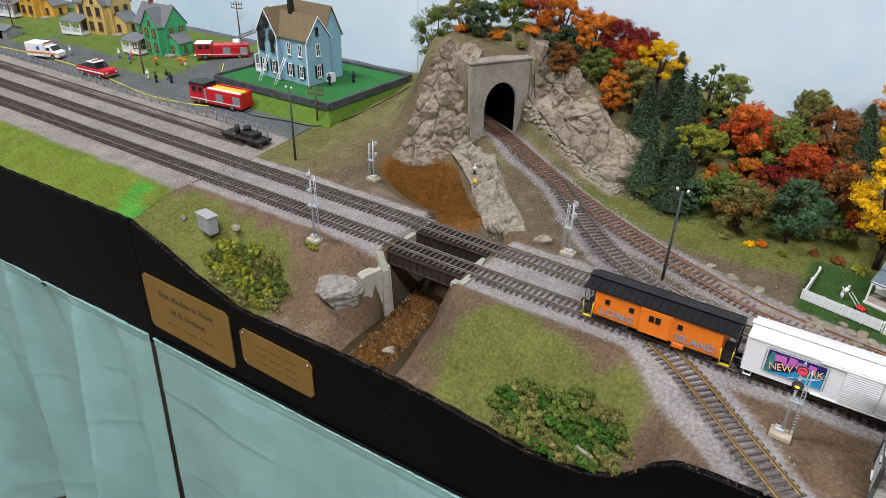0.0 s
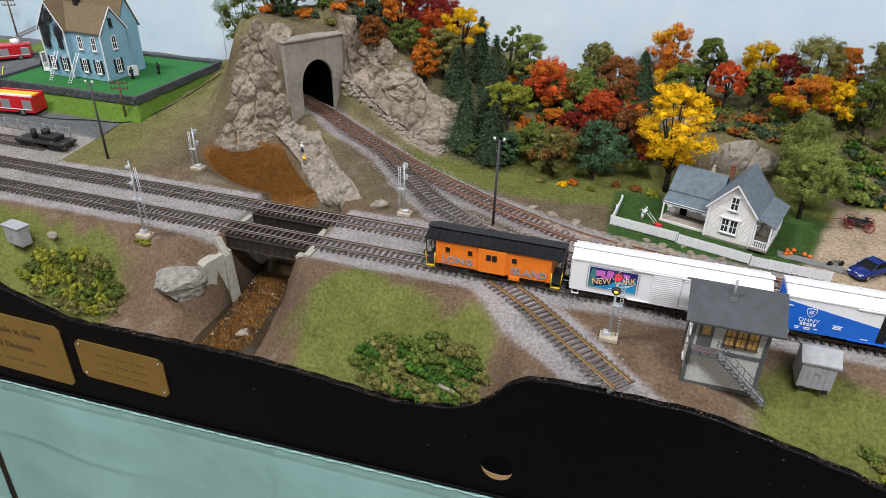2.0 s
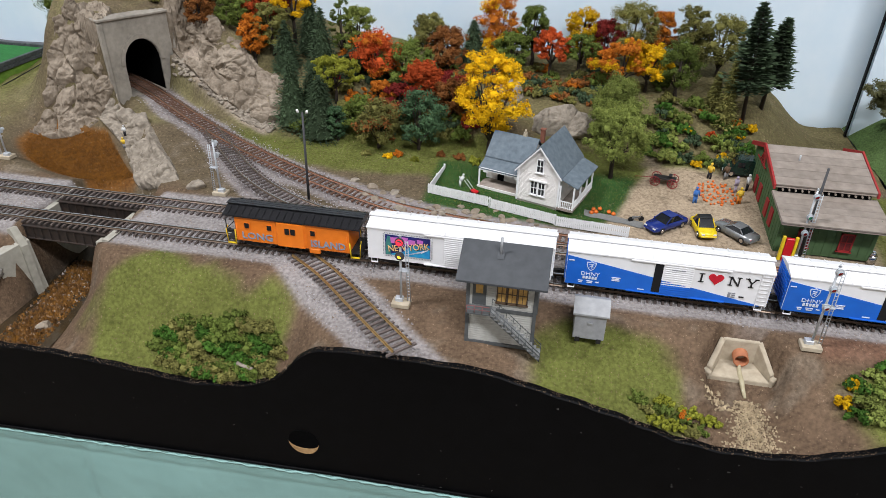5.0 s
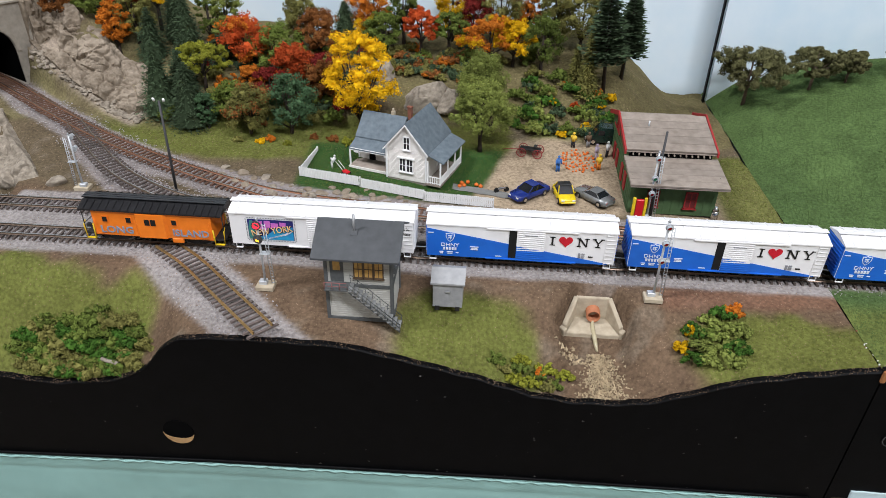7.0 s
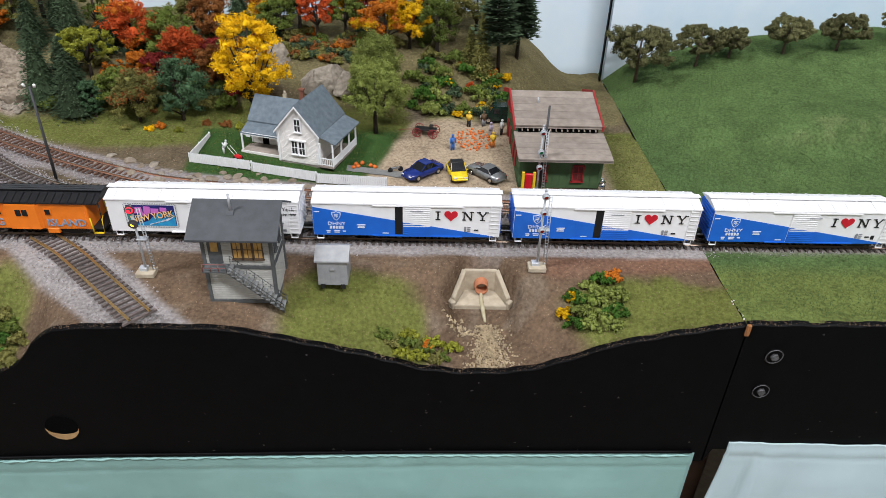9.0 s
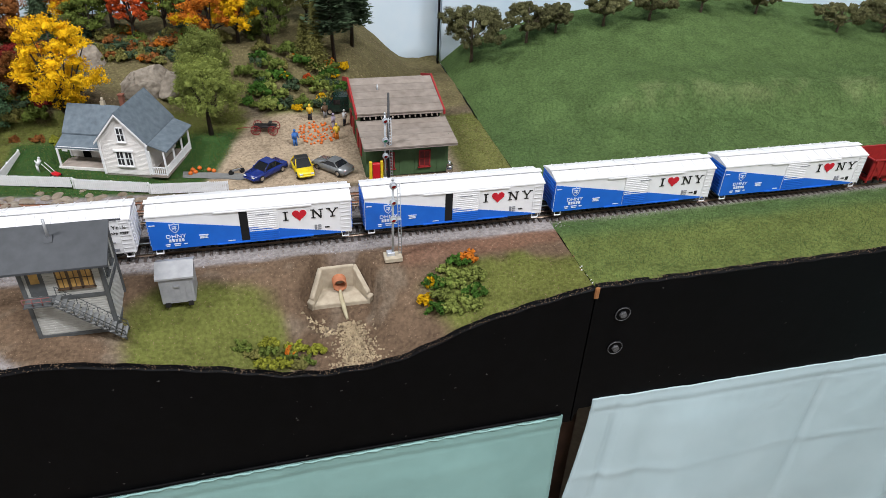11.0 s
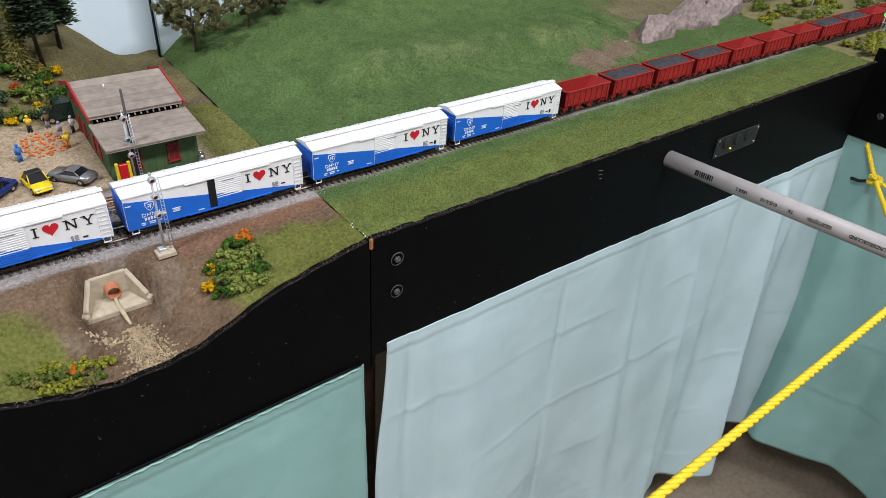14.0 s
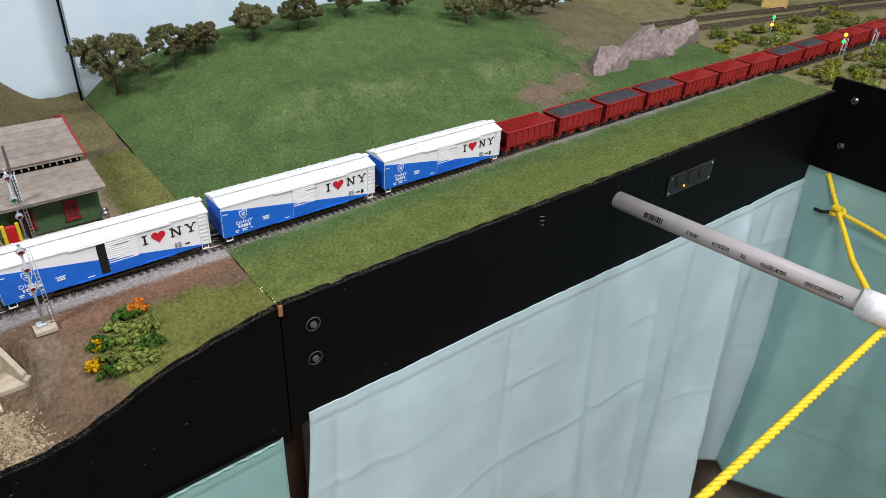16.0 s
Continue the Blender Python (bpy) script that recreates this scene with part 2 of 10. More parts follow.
def ground_middle(x, y):
    f = front_z(x)
    wd = np.interp(x, [XL, XL + 0.06], [0.07, 0.092])
    z = np.where(y < wd, f + (0.9965 - f) * sm(y / wd), base_z(y))
    # the wooded hillside at the back
    foot = np.interp(x, [-0.9, -0.75, -0.55, -0.45, -0.33, -0.2, -0.1, 0.0], [0.40, 0.375, 0.36, 0.37, 0.395, 0.40, 0.41, 0.47])
    rise = np.interp(x, [-0.9, -0.7, -0.45, -0.2, -0.12, -0.04, 0.0], [0.62, 0.56, 0.50, 0.62, 0.50, 0.20, 0.12])
    h1 = np.maximum(0, y - foot) * rise
    h1 = h1 * sm((y - foot) / 0.05)
    cap = np.interp(x, [-0.9, -0.8, -0.7, -0.62, -0.5, -0.3, -0.2, -0.1], [0.11, 0.080, 0.052, 0.042, 0.042, 0.052, 0.058, 0.05])
    h1 = cap * np.tanh(h1 / cap) * sm((x + 1.225) / 0.12) * np.interp(x, [-0.15, -0.05], [1, 0.05])
    z = z - np.maximum(0, y - 0.2) * 0.10 * np.interp(x, [-0.16, -0.06], [0, 0.85]) * (y > 0.2)
    # the tunnel hill
    s, r = port_frame(x, y)
    up = sm(1 - (s + 0.012) / 0.045)
    foot2 = np.interp(x, [-1.28, -1.2, -1.12, -1.055, -0.98], [0.46, 0.395, 0.342, 0.378, 0.40])
    run2 = np.interp(x, [-1.28, -1.2, -1.12, -1.05], [0.12, 0.12, 0.11, 0.07])
    up = np.where(r < -0.053, sm((y - foot2) / run2), up)
    fade = np.clip((x + 1.212) / 0.085, 0, 1) * sm((-0.70 - x) / 0.2) * np.where(r < -0.053, 1.0, sm((y - 0.26) / 0.14))
    top = np.interp(x, [-1.28, -1.17, -1.0, -0.9, -0.7], [1.12, 1.15, 1.165, 1.155, 1.13])
    h2 = np.maximum(0, top - base_z(y)) * up * fade
    brow = np.interp(s, [-0.12, -0.035, -0.006], [0.0, -0.022, -0.027]) + top
    h2 = np.where((np.abs(r) < 0.053) & (s < -0.004), np.maximum(0, brow - base_z(y)) * np.clip((x + 1.212) / 0.085, 0, 1), np.where(np.abs(r) < 0.053, 0, h2))
    rough = fbm(x, y, 0.03, 5) * 0.005 * sm(h2 / 0.02) * (np.abs(r) > 0.054)
    # the shoulder that carries the rock face on the far side of the branch line
    crest = np.interp(s, [-0.02, 0.05, 0.10, 0.14, 0.20, 0.235], [0.116, 0.104, 0.076, 0.042, 0.018, 0.0])
    h3 = crest * sm((r - 0.044) / 0.046) * (s > -0.02)
    hz = np.maximum(np.maximum(h1, h2), h3)
    z = z + hz + rough + fbm(x, y, 0.05, 9) * np.where(y > 0.36, 0.003, 0.0008)
    # the track into the tunnel rises
    cut = sm((0.040 - np.abs(r)) / 0.012) * (s > 0) * (s < 0.34) * sm((0.6 + (-x)) / 0.02)
    z = np.where(cut > 0, z * (1 - cut) + np.minimum(z, tunnel_z(x)) * cut, z)
    # pond and creek
    px, py = (x + 1.014) * 0.95 - (y - 0.306) * 0.31, (x + 1.014) * 0.31 + (y - 0.306) * 0.95
    pond = sm(1.35 - np.sqrt((px / 0.118) ** 2 + (py / 0.058) ** 2)) ** 0.7
    z = z - pond * (0.028 + np.maximum(0, h2))
    d = np.abs(x - creek_mid(y))
    z = z - 0.030 * sm(1.15 - np.hypot((x + 0.953) / 0.050, (y - 0.066) / 0.044))
    d = np.where((x > creek_mid(y)) & (y < 0.102), 0.030 + np.maximum(0, d - 0.030) * np.interp(y, [0.03, 0.07], [0.52, 0.30]), d)
    d = np.where((x > creek_mid(y)) & (y >= 0.102), np.maximum(0, d - 0.034), d)
    w = sm((d - 0.0285) / np.where(y > np.where(x > creek_mid(y), 0.102, 0.085), 0.010, 0.046 - 0.34 * y)) * (y < 0.26) + (y >= 0.26) * 1.0
    w = np.where(y > 0.21, np.maximum(w, sm((y - 0.21) / 0.05)), w)
    z = 0.917 * (1 - w) + z * w
    # hollow for the culvert
    a = sm((0.0380 - np.abs(x + 0.2175) - np.maximum(0, y - 0.064) * 0.56 + fbm(x, y, 0.02, 41) * 0.003) / np.where(y > 0.06, 0.005, 0.016)) * sm((0.0985 - y) / 0.003)
    z = z * (1 - a) + np.minimum(z, 0.9405 + 0.255 * y) * a
    return z


def tunnel_z(x):
    return 0.9975 + 0.031 * np.clip((-0.57 - x) / 0.44, 0, 1.1)


def ground_left(x, y):
    f = front_z(x)
    return np.where(y < 0.07, f + (0.9965 - f) * sm(y / 0.07), base_z(y)) + fbm(x, y, 0.05, 21) * 0.0007


def ground_right(x, y):
    z = front_z(x) + 0.0 * y
    hill = np.interp(x, [0, 0.035, 0.15, 0.4, 0.6, 0.85, 1.05], [0.008, 0.036, 0.062, 0.085, 0.07, 0.05, 0.02])
    edge = 0.315 + 0.012 * np.sin(x * 9)
    step = sm((y - 0.18) / 0.42) * hill + 0.010 * sm((y - 0.175) / 0.05) * sm(x / 0.2)
    step = step + 0.021 * sm((y - edge + 0.036) / 0.036) * (1 - 0.85 * sm((y - edge) / 0.11)) * sm((x - 0.08) / 0.15) * sm((0.75 - x) / 0.15)
    step = step + fbm(x, y, 0.016, 35) * 0.0032 * sm((0.05 - np.abs(y - edge + 0.02)) / 0.03) * sm((x - 0.08) / 0.1)
    return z + step + fbm(x, y, 0.04, 31) * 0.0016 * (1 - sm((0.035 - np.abs(y - 0.13)) / 0.01))


GRASS, BRIGHT, DIRT, GRIT = (0.125, 0.138, 0.036), (0.07, 0.27, 0.04), (0.136, 0.092, 0.060), (0.28, 0.26, 0.255)
ROAD, YARD, ROCK, MEADOW, MUD, OLIVE = (0.115, 0.12, 0.13), (0.36, 0.285, 0.20), (0.30, 0.25, 0.20), (0.088, 0.142, 0.048), (0.17, 0.075, 0.02), (0.14, 0.12, 0.058)
LAWN = (0.032, 0.078, 0.020)


def blend(c, k, w):
    return c * (1 - w[..., None]) + np.array(k) * w[..., None]


def near_line(x, y, ax, ay, bx, by):
    t = np.clip(((x - ax) * (bx - ax) + (y - ay) * (by - ay)) / ((bx - ax) ** 2 + (by - ay) ** 2), 0, 1)
    return np.hypot(x - ax - t * (bx - ax), y - ay - t * (by - ay))


def bank_side(x, y):
    """How far a spot lies beyond the foot of the rock bank beside the pond."""
    return ((x + 1.05) * 0.156 + (y - 0.386) * 0.162) / 0.225


def colour_middle(x, y):
    n = fbm(x, y, 0.045, 51) * 0.5
    c = np.ones((*np.shape(x), 3)) * np.array(DIRT) * (1 + 0.2 * n[..., None])
    c = blend(c, (0.118, 0.092, 0.058), sm((y - 0.2 + n * 0.03) / 0.04))
    c = blend(c, (0.20, 0.165, 0.125), 0.55 * sm(fbm(x, y, 0.02, 57) * 1.3 - 0.35))
    # grass in patches on the front slope
    for cx, cy, rx, ry in ((-1.20, 0.03, 0.15, 0.055), (-1.10, 0.02, 0.06, 0.05), (-0.735, 0.03, 0.115, 0.065), (-0.325, 0.02, 0.066, 0.058), (-0.06, 0.025, 0.085, 0.05), (-0.40, 0.3, 0.0001, 0.0001)):
        e = np.hypot((x - cx) / rx, (y - cy) / ry)
        c = blend(c, GRASS, sm((1.12 - e + n * 0.5) / 0.35))
    c = blend(c, (0.175, 0.095, 0.062), 0.8 * sm((0.020 - near_line(x, y, -0.15, 0.090, 0.0, 0.092) + n * 0.012) / 0.012))
    # behind the tracks
    back = sm((y - 0.30 + n * 0.02) / 0.02) * sm((x + 0.86) / 0.05)
    c = blend(c, GRASS, back * sm((0.42 + n * 0.06 - y) / 0.03))
    c = blend(c, OLIVE, sm((y - 0.40 + n * 0.03) / 0.03) * sm((x + 0.9) / 0.05))
    c = blend(c, OLIVE, sm((-1.12 - x + n * 0.03) / 0.06) * sm((y - 0.16) / 0.05))
    c = blend(c, (0.15, 0.145, 0.055), sm((-1.19 - x + n * 0.03) / 0.04) * sm((y - 0.2) / 0.05))
    # farm lawn and yard
    lawn = sm((x + 0.55) / 0.01) * sm((-0.29 - x + n * 0.02) / 0.02) * sm((y - 0.232) / 0.008) * sm((0.365 - y) / 0.02)
    c = blend(c, LAWN, lawn)
    yard = sm((x + 0.315 - (y - 0.33) * 0.35 + n * 0.008) / 0.012) * sm((0.40 - y + n * 0.01) / 0.02) * sm((y - 0.222) / 0.012) * sm((-0.03 - x) / 0.05)
    c = blend(c, YARD, yard)
    c = blend(c, (0.15, 0.155, 0.05), sm((x + 0.07) / 0.02) * sm((y - 0.22) / 0.02) * sm((0.4 - y) / 0.06))
    # rock of the tunnel hill
    s, r = port_frame(x, y)
    moss = sm((-0.70 - x) / 0.05) * sm((y - 0.36) / 0.03) * sm((x + 1.25 + n * 0.03) / 0.05)
    c = blend(c, (0.17, 0.15, 0.075), moss * sm(0.6 + n))
    face = sm((0.235 - s) / 0.02) * sm((s + 0.01) / 0.02) * sm((r - 0.036) / 0.006) * sm((0.085 + n * 0.02 - r) / 0.012)
    c = blend(c, ROCK, np.clip(face, 0, 1))
    # pond and stream
    px, py = (x + 1.014) * 0.95 - (y - 0.306) * 0.31, (x + 1.014) * 0.31 + (y - 0.306) * 0.95
    c = blend(c, MUD, sm((1.1 + n * 0.15 - np.sqrt((px / 0.118) ** 2 + (py / 0.058) ** 2)) / 0.15) * sm((0.008 - bank_side(x, y)) / 0.008))
    d = np.abs(x - creek_mid(y))
    c = blend(c, (0.03, 0.026, 0.02), sm((0.034 - d) / 0.006) * (y < 0.24))
    # ballast under the tracks
    for yc, lo, hi in ((0.130, -1.3, 0.02), (0.187, -1.3, 0.02)):
        g = sm((0.033 - np.abs(y - yc) + n * 0.004) / 0.006) * (x > lo) * (x < hi) * (np.abs(x + 0.903) > 0.058)
        c = blend(c, GRIT, g)
    for (ax, ay), (bx, by) in (((-0.635, 0.115), (-0.49, -0.01)),):
        c = blend(c, GRIT, sm((0.031 - near_line(x, y, ax, ay, bx, by) + n * 0.004) / 0.006))
    for a, b in zip(TUNNEL, TUNNEL[1:]):
        c = blend(c, (0.25, 0.225, 0.22), sm((0.026 - near_line(x, y, *a, *b) + n * 0.003) / 0.005) * (s > 0))
    for a, b in zip(SPUR, SPUR[1:]):
        c = blend(c, (0.25, 0.225, 0.22), sm((0.024 - near_line(x, y, *a, *b) + n * 0.003) / 0.005))
    return c


def colour_left(x, y):
    n = fbm(x, y, 0.04, 61) * 0.5
    c = np.ones((*np.shape(x), 3)) * np.array((0.25, 0.23, 0.21)) * (1 + 0.15 * n[..., None])
    c = blend(c, (0.135, 0.175, 0.028), sm((0.082 - y + n * 0.008) / 0.01))
    c = blend(c, BRIGHT, sm((x + 1.345 + n * 0.06) / 0.04) * sm((0.072 - y + n * 0.01) / 0.015) * sm(0.45 + n * 1.6))
    c = blend(c, ROAD, sm((y - 0.285 + n * 0.004) / 0.006))
    for cx, cy, rx, ry in ((-1.95, 0.50, 0.20, 0.10), (-2.3, 0.47, 0.13, 0.12), (-1.79, 0.43, 0.09, 0.075), (-1.42, 0.385, 0.15, 0.045), (-1.6, 0.6, 0.1, 0.04)):
        e = np.maximum(np.abs(x - cx) / rx, np.abs(y - cy) / ry)
        c = blend(c, (0.12, 0.17, 0.04), sm((1.03 - e + n * 0.06) / 0.06))
    return c


def colour_right(x, y):
    n = fbm(x, y, 0.05, 71) * 0.5
    c = np.ones((*np.shape(x), 3)) * np.array(MEADOW) * (1 + 0.16 * n[..., None])
    c = blend(c, (0.066, 0.112, 0.040), 0.6 * sm(fbm(x, y, 0.2, 75) * 0.9 + 0.2))
    # rough paler band on the terrace crest, its lit edge painted into the colour
    c = blend(c, (0.150, 0.190, 0.080), 0.7 * sm((0.028 - np.abs(y - 0.315 - 0.012 * np.sin(x * 9))) / 0.02) * sm(fbm(x, y, 0.03, 77) + 0.4) * sm((x - 0.12) / 0.1))
    c = blend(c, (0.12, 0.15, 0.042), sm((0.10 - y + n * 0.012) / 0.03))
    c = blend(c, (0.25, 0.23, 0.21), sm((0.020 - np.abs(y - 0.13) + n * 0.004) / 0.006))
    e = near_line(x, y, 0.56, 0.235, 0.74, 0.28)
    c = blend(c, (0.17, 0.125, 0.09), sm((0.034 - e + n * 0.04) / 0.03))
    c = blend(c, (0.155, 0.12, 0.075), sm((x - 0.70 + n * 0.09) / 0.10) * sm((y - 0.28 + n * 0.05) / 0.06) * 0.85)
    return c


TUNNEL = [(-1.05, 0.485), (-0.995, 0.452), (-0.90, 0.387), (-0.81, 0.332), (-0.72, 0.287), (-0.63, 0.253), (-0.54, 0.229), (-0.44, 0.214), (-0.34, 0.204), (-0.22, 0.194), (-0.13, 0.186)]
SPUR = [(-0.86, 0.362), (-0.80, 0.298), (-0.74, 0.243), (-0.67, 0.205), (-0.60, 0.190), (-0.52, 0.187)]


def terrain(name, x0, x1, step, zf, cf, label, drop=None):
    nx, ny = int(round((x1 - x0) / step)) + 1, int(round(YB / step)) + 1
    xs, ys = np.linspace(x0, x1, nx), np.linspace(0.0035, YB, ny)
    X, Y = np.meshgrid(xs, ys)
    Z = zf(X, Y)
    v = np.stack([X.ravel(), Y.ravel(), Z.ravel()], 1)
    i = np.arange(nx * (ny - 1)).reshape(ny - 1, nx)[:, :-1].ravel()
    f = np.stack([i, i + 1, i + nx + 1, i + nx], 1)
    if drop is not None:
        cx, cy = v[f].mean(1)[:, 0], v[f].mean(1)[:, 1]
        f = f[~drop(cx, cy)]
    ob = mesh_np(name, v, f, M_ground, smooth=True)
    col = ob.data.color_attributes.new("Col", "FLOAT_COLOR", "POINT")
    rgba = np.ones((len(v), 4), np.float32)
    rgba[:, :3] = np.clip(cf(X, Y), 0, 1).reshape(-1, 3)
    col.data.foreach_set("color", rgba.ravel())
    return tagged(ob, label, "ground", kind="structure")


def tunnel_hole(x, y):
    s, r = port_frame(x, y)
    return (np.abs(r) < 0.047) & (s > -0.014) & (s < 0.004)


terrain("ground_middle", XL + 0.0002, XR - 0.0001, 0.004, ground_middle, colour_middle, "hilly autumn model ground with grass, dirt and creek", tunnel_hole)
terrain("ground_left", -2.6, XL - 0.0004, 0.006, ground_left, colour_left, "flat model ground with lawns and grey road")
terrain("ground_right", XR + 0.0001, XE, 0.006, ground_right, colour_right, "green meadow hillside of the model module")


# fascia boards, whose upper edge follows the ground
def skirt_z(x):
    """The height at which the cloth skirts are pinned along the front."""
    return np.where(np.asarray(x) > 0.006, 0.8585 - 0.019 * np.asarray(x), np.interp(x, [-2.6, -1.72, -1.30, -0.94, -0.57, -0.3, 0.0], [0.735, 0.776, 0.796, 0.810, 0.829, 0.837, 0.841]))


def fascia(name, x0, x1, label):
    xs = np.arange(x0, x1 + 1e-6, (x1 - x0) / round((x1 - x0) / 0.006))
    bm = bmesh.new()
    prev = None
    for x in xs:
        zt = float(front_z(x)) + 0.0020 + 0.0006 * math.sin(x * 190) + 0.0005 * noise.noise(Vector((x * 420, 3, 0)))
        zb = float(skirt_z(x)) - 0.012
        ring = [bm.verts.new(p) for p in ((x, 0, zb), (x, 0.006, zb), (x, 0.006, zt), (x, 0.0012, zt), (x, 0, zt - 0.0012))]
        if prev:
            for k in range(5):
                bm.faces.new((prev[k], prev[(k + 1) % 5], ring[(k + 1) % 5], ring[k]))
        else:
            bm.faces.new(ring)
        prev = ring
    bm.faces.new(prev[::-1])
    bmesh.ops.recalc_face_normals(bm, faces=bm.faces)
    return tagged(part(name, bm, M_black), label, "fascia", kind="structure")


fascia("fascia_left", -2.6, XL - 0.0008, "black painted fascia board of the town module")
fascia("fascia_middle", XL + 0.0008, XR - 0.0007, "black painted fascia board with wavy upper edge")
fascia("fascia_right", XR + 0.0007, XE, "straight black painted fascia board")
bm = bmesh.new()
lip = [(x, -0.0016, float(skirt_z(x)) + 0.0035) for x in np.arange(XL + 0.01, XR - 0.004, 0.02)]
path_tube(bm, lip, 0.0016, 5)
tagged(part("fascia_strip", bm, M_black), "thin black strip along the foot of the fascia", "trim", kind="structure")

# painted sky boards
slab_box("backdrop_left", (-1.94, YB + 0.004, 1.15), (1.32, 0.006, 0.66), M_sky, "pale blue painted sky board", "backdrop")
slab_box("backdrop_middle", (-0.628, YB + 0.004, 1.15), (1.30, 0.006, 0.66), M_sky, "pale blue painted sky board with soft clouds", "backdrop")
slab_box("backdrop_right", (0.50, YB - 0.028, 1.15), (1.0, 0.006, 0.66), M_sky, "pale blue painted sky board", "backdrop")


# curtains, hung in folds
def curtain(name, a, b, top, zbot, seed, label, out, cloth, folds=(), seams=(), wave=1.0, lift=0.0, flare=0.0):
    """Cloth from a to b (x, y) below the height top(x): soft folds (place, width, depth) that grow downwards, sewn seams,
    a stitched hem at the top and the crossing creases of cloth that was stored folded; out is the way it bellies."""
    a, b, out = np.array(a), np.array(b), np.array(out)
    ln = float(np.hypot(*(b - a)))
    n, m = int(ln / 0.005), 150
    rng = np.random.default_rng(seed)
    U, T = np.meshgrid(np.linspace(0, ln, n + 1), np.linspace(0, 1, m + 1) ** 1.25)
    P = a[:, None, None] + (b - a)[:, None, None] * (U / ln)
    D = T * 0.68
    w = 0.030 * T
    for k in range(5):
        fr, ph = rng.uniform(7, 26), rng.uniform(0, 6.28)
        w = w + wave * rng.uniform(0.002, 0.006) * np.sin(fr * (U + 0.10 * T * math.sin(ph)) + ph) * (0.12 + 1.5 * T)
    for u0, wd, dp, lean in folds:
        e = (U - u0 - lean * T) / (wd * (0.35 + 0.65 * T))
        w = w + dp * (0.15 + 1.1 * T) * np.exp(-np.abs(e) ** 1.6)
    for u0, lean in seams:
        e = U - u0 - lean * T
        w = w - 0.0042 * np.exp(-np.abs(e) / 0.0026) + 0.0020 * sm(e / 0.004) * np.exp(-np.maximum(e, 0) / 0.05)
    for k in range(5):
        d0 = 0.095 + 0.135 * k + rng.uniform(-0.01, 0.01)
        e = D - d0 - 0.012 * np.sin(U * 2.1 + k)
        w = w + (0.0009 * np.exp(-np.abs(e) / 0.003) - 0.0008 * sm(e / 0.01) * np.exp(-np.abs(e) / 0.03)) * (0.15 + 0.85 * sm(fbm(U + seed, U * 0 + k, 0.10, seed) + 0.35))
    for k in range(int(ln / 0.26) + 1):
        e = U - 0.11 - 0.26 * k - 0.03 * T
        w = w + 0.0007 * np.exp(-np.abs(e) / 0.003) * (0.4 + 0.6 * sm(fbm(D, D * 0 + k, 0.12, seed + 4) + 0.3))
    w = w + 0.0010 * fbm(U, D, 0.05, seed + 9) * (0.3 + T) + 0.0007 * fbm(U * 1.6, D, 0.014, seed + 12) * np.exp(-D / 0.05)
    w = w - 0.0022 * np.exp(-np.abs(D - 0.0165) / 0.0012) - 0.0012 * np.exp(-np.abs(D - 0.004) / 0.001) + 0.0018 * np.exp(-((D - 0.010) / 0.005) ** 2)
    w = w * (0.25 + 0.75 * sm(D / 0.05)) + 0.0012
    X, Y = P[0] + out[0] * w, P[1] + out[1] * w
    X = X - flare * sm(T * 3.2) * np.exp(-U / 0.05)
    zt = top(P[0]) + 0.0008 * fbm(U, U * 0, 0.012, seed + 3) + 0.0012 * np.sin(U * 9 + seed)
    zb = zbot + lift * sm((U - ln + 0.36) / 0.3) + 0.006 * np.sin(U * 5 + seed)
    Z = zt + (zb - zt) * T
    i = np.arange((n + 1) * m).reshape(m, n + 1)[:, :-1].ravel()
    ob = mesh_np(name, np.stack([X.ravel(), Y.ravel(), Z.ravel()], 1), np.stack([i, i + 1, i + n + 2, i + n + 1], 1), cloth, smooth=True)
    so = ob.modifiers.new("cloth", "SOLIDIFY")
    so.thickness = 0.0012
    return tagged(ob, label, "curtain")


curtain("curtain", (-2.6, 0.001), (-1.296, 0.001), skirt_z, 0.12, 3, "pale sea-green cloth skirt hanging below the black fascia", (0, -1), M_teal, [(0.62, 0.05, 0.045, 0.05), (0.76, 0.05, -0.040, 0.06), (0.90, 0.05, 0.055, 0.06), (1.02, 0.05, -0.040, 0.05), (1.11, 0.04, 0.050, 0.05), (1.20, 0.045, -0.035, 0.03), (1.27, 0.03, 0.020, 0.0)], (), 1.2)
curtain("curtain", (-1.285, 0.001), (-0.010, 0.001), skirt_z, 0.12, 4, "pale sea-green cloth skirt with a gathered hem", (0, -1), M_teal, [(0.16, 0.09, 0.012, 0.0), (0.62, 0.10, -0.010, 0.02), (1.0, 0.12, 0.010, 0.0)], [(0.43, 0.004)], 1.0)
curtain("curtain", (0.020, 0.001), (XE + 0.03, 0.001), skirt_z, 0.10, 5, "pale sea-green cloth skirt hanging in loose folds", (0, -1), M_curtain, [(0.12, 0.06, 0.012, 0.0), (0.07, 0.03, -0.012, 0.03), (0.46, 0.025, -0.016, 0.05), (0.60, 0.025, 0.012, 0.03), (0.70, 0.03, -0.020, 0.03), (0.84, 0.055, 0.050, -0.02), (0.95, 0.05, -0.030, -0.02), (1.02, 0.04, 0.030, 0.0)], [(0.285, 0.012), (0.03, 0.0)], 0.75, 0.05, 0.02)
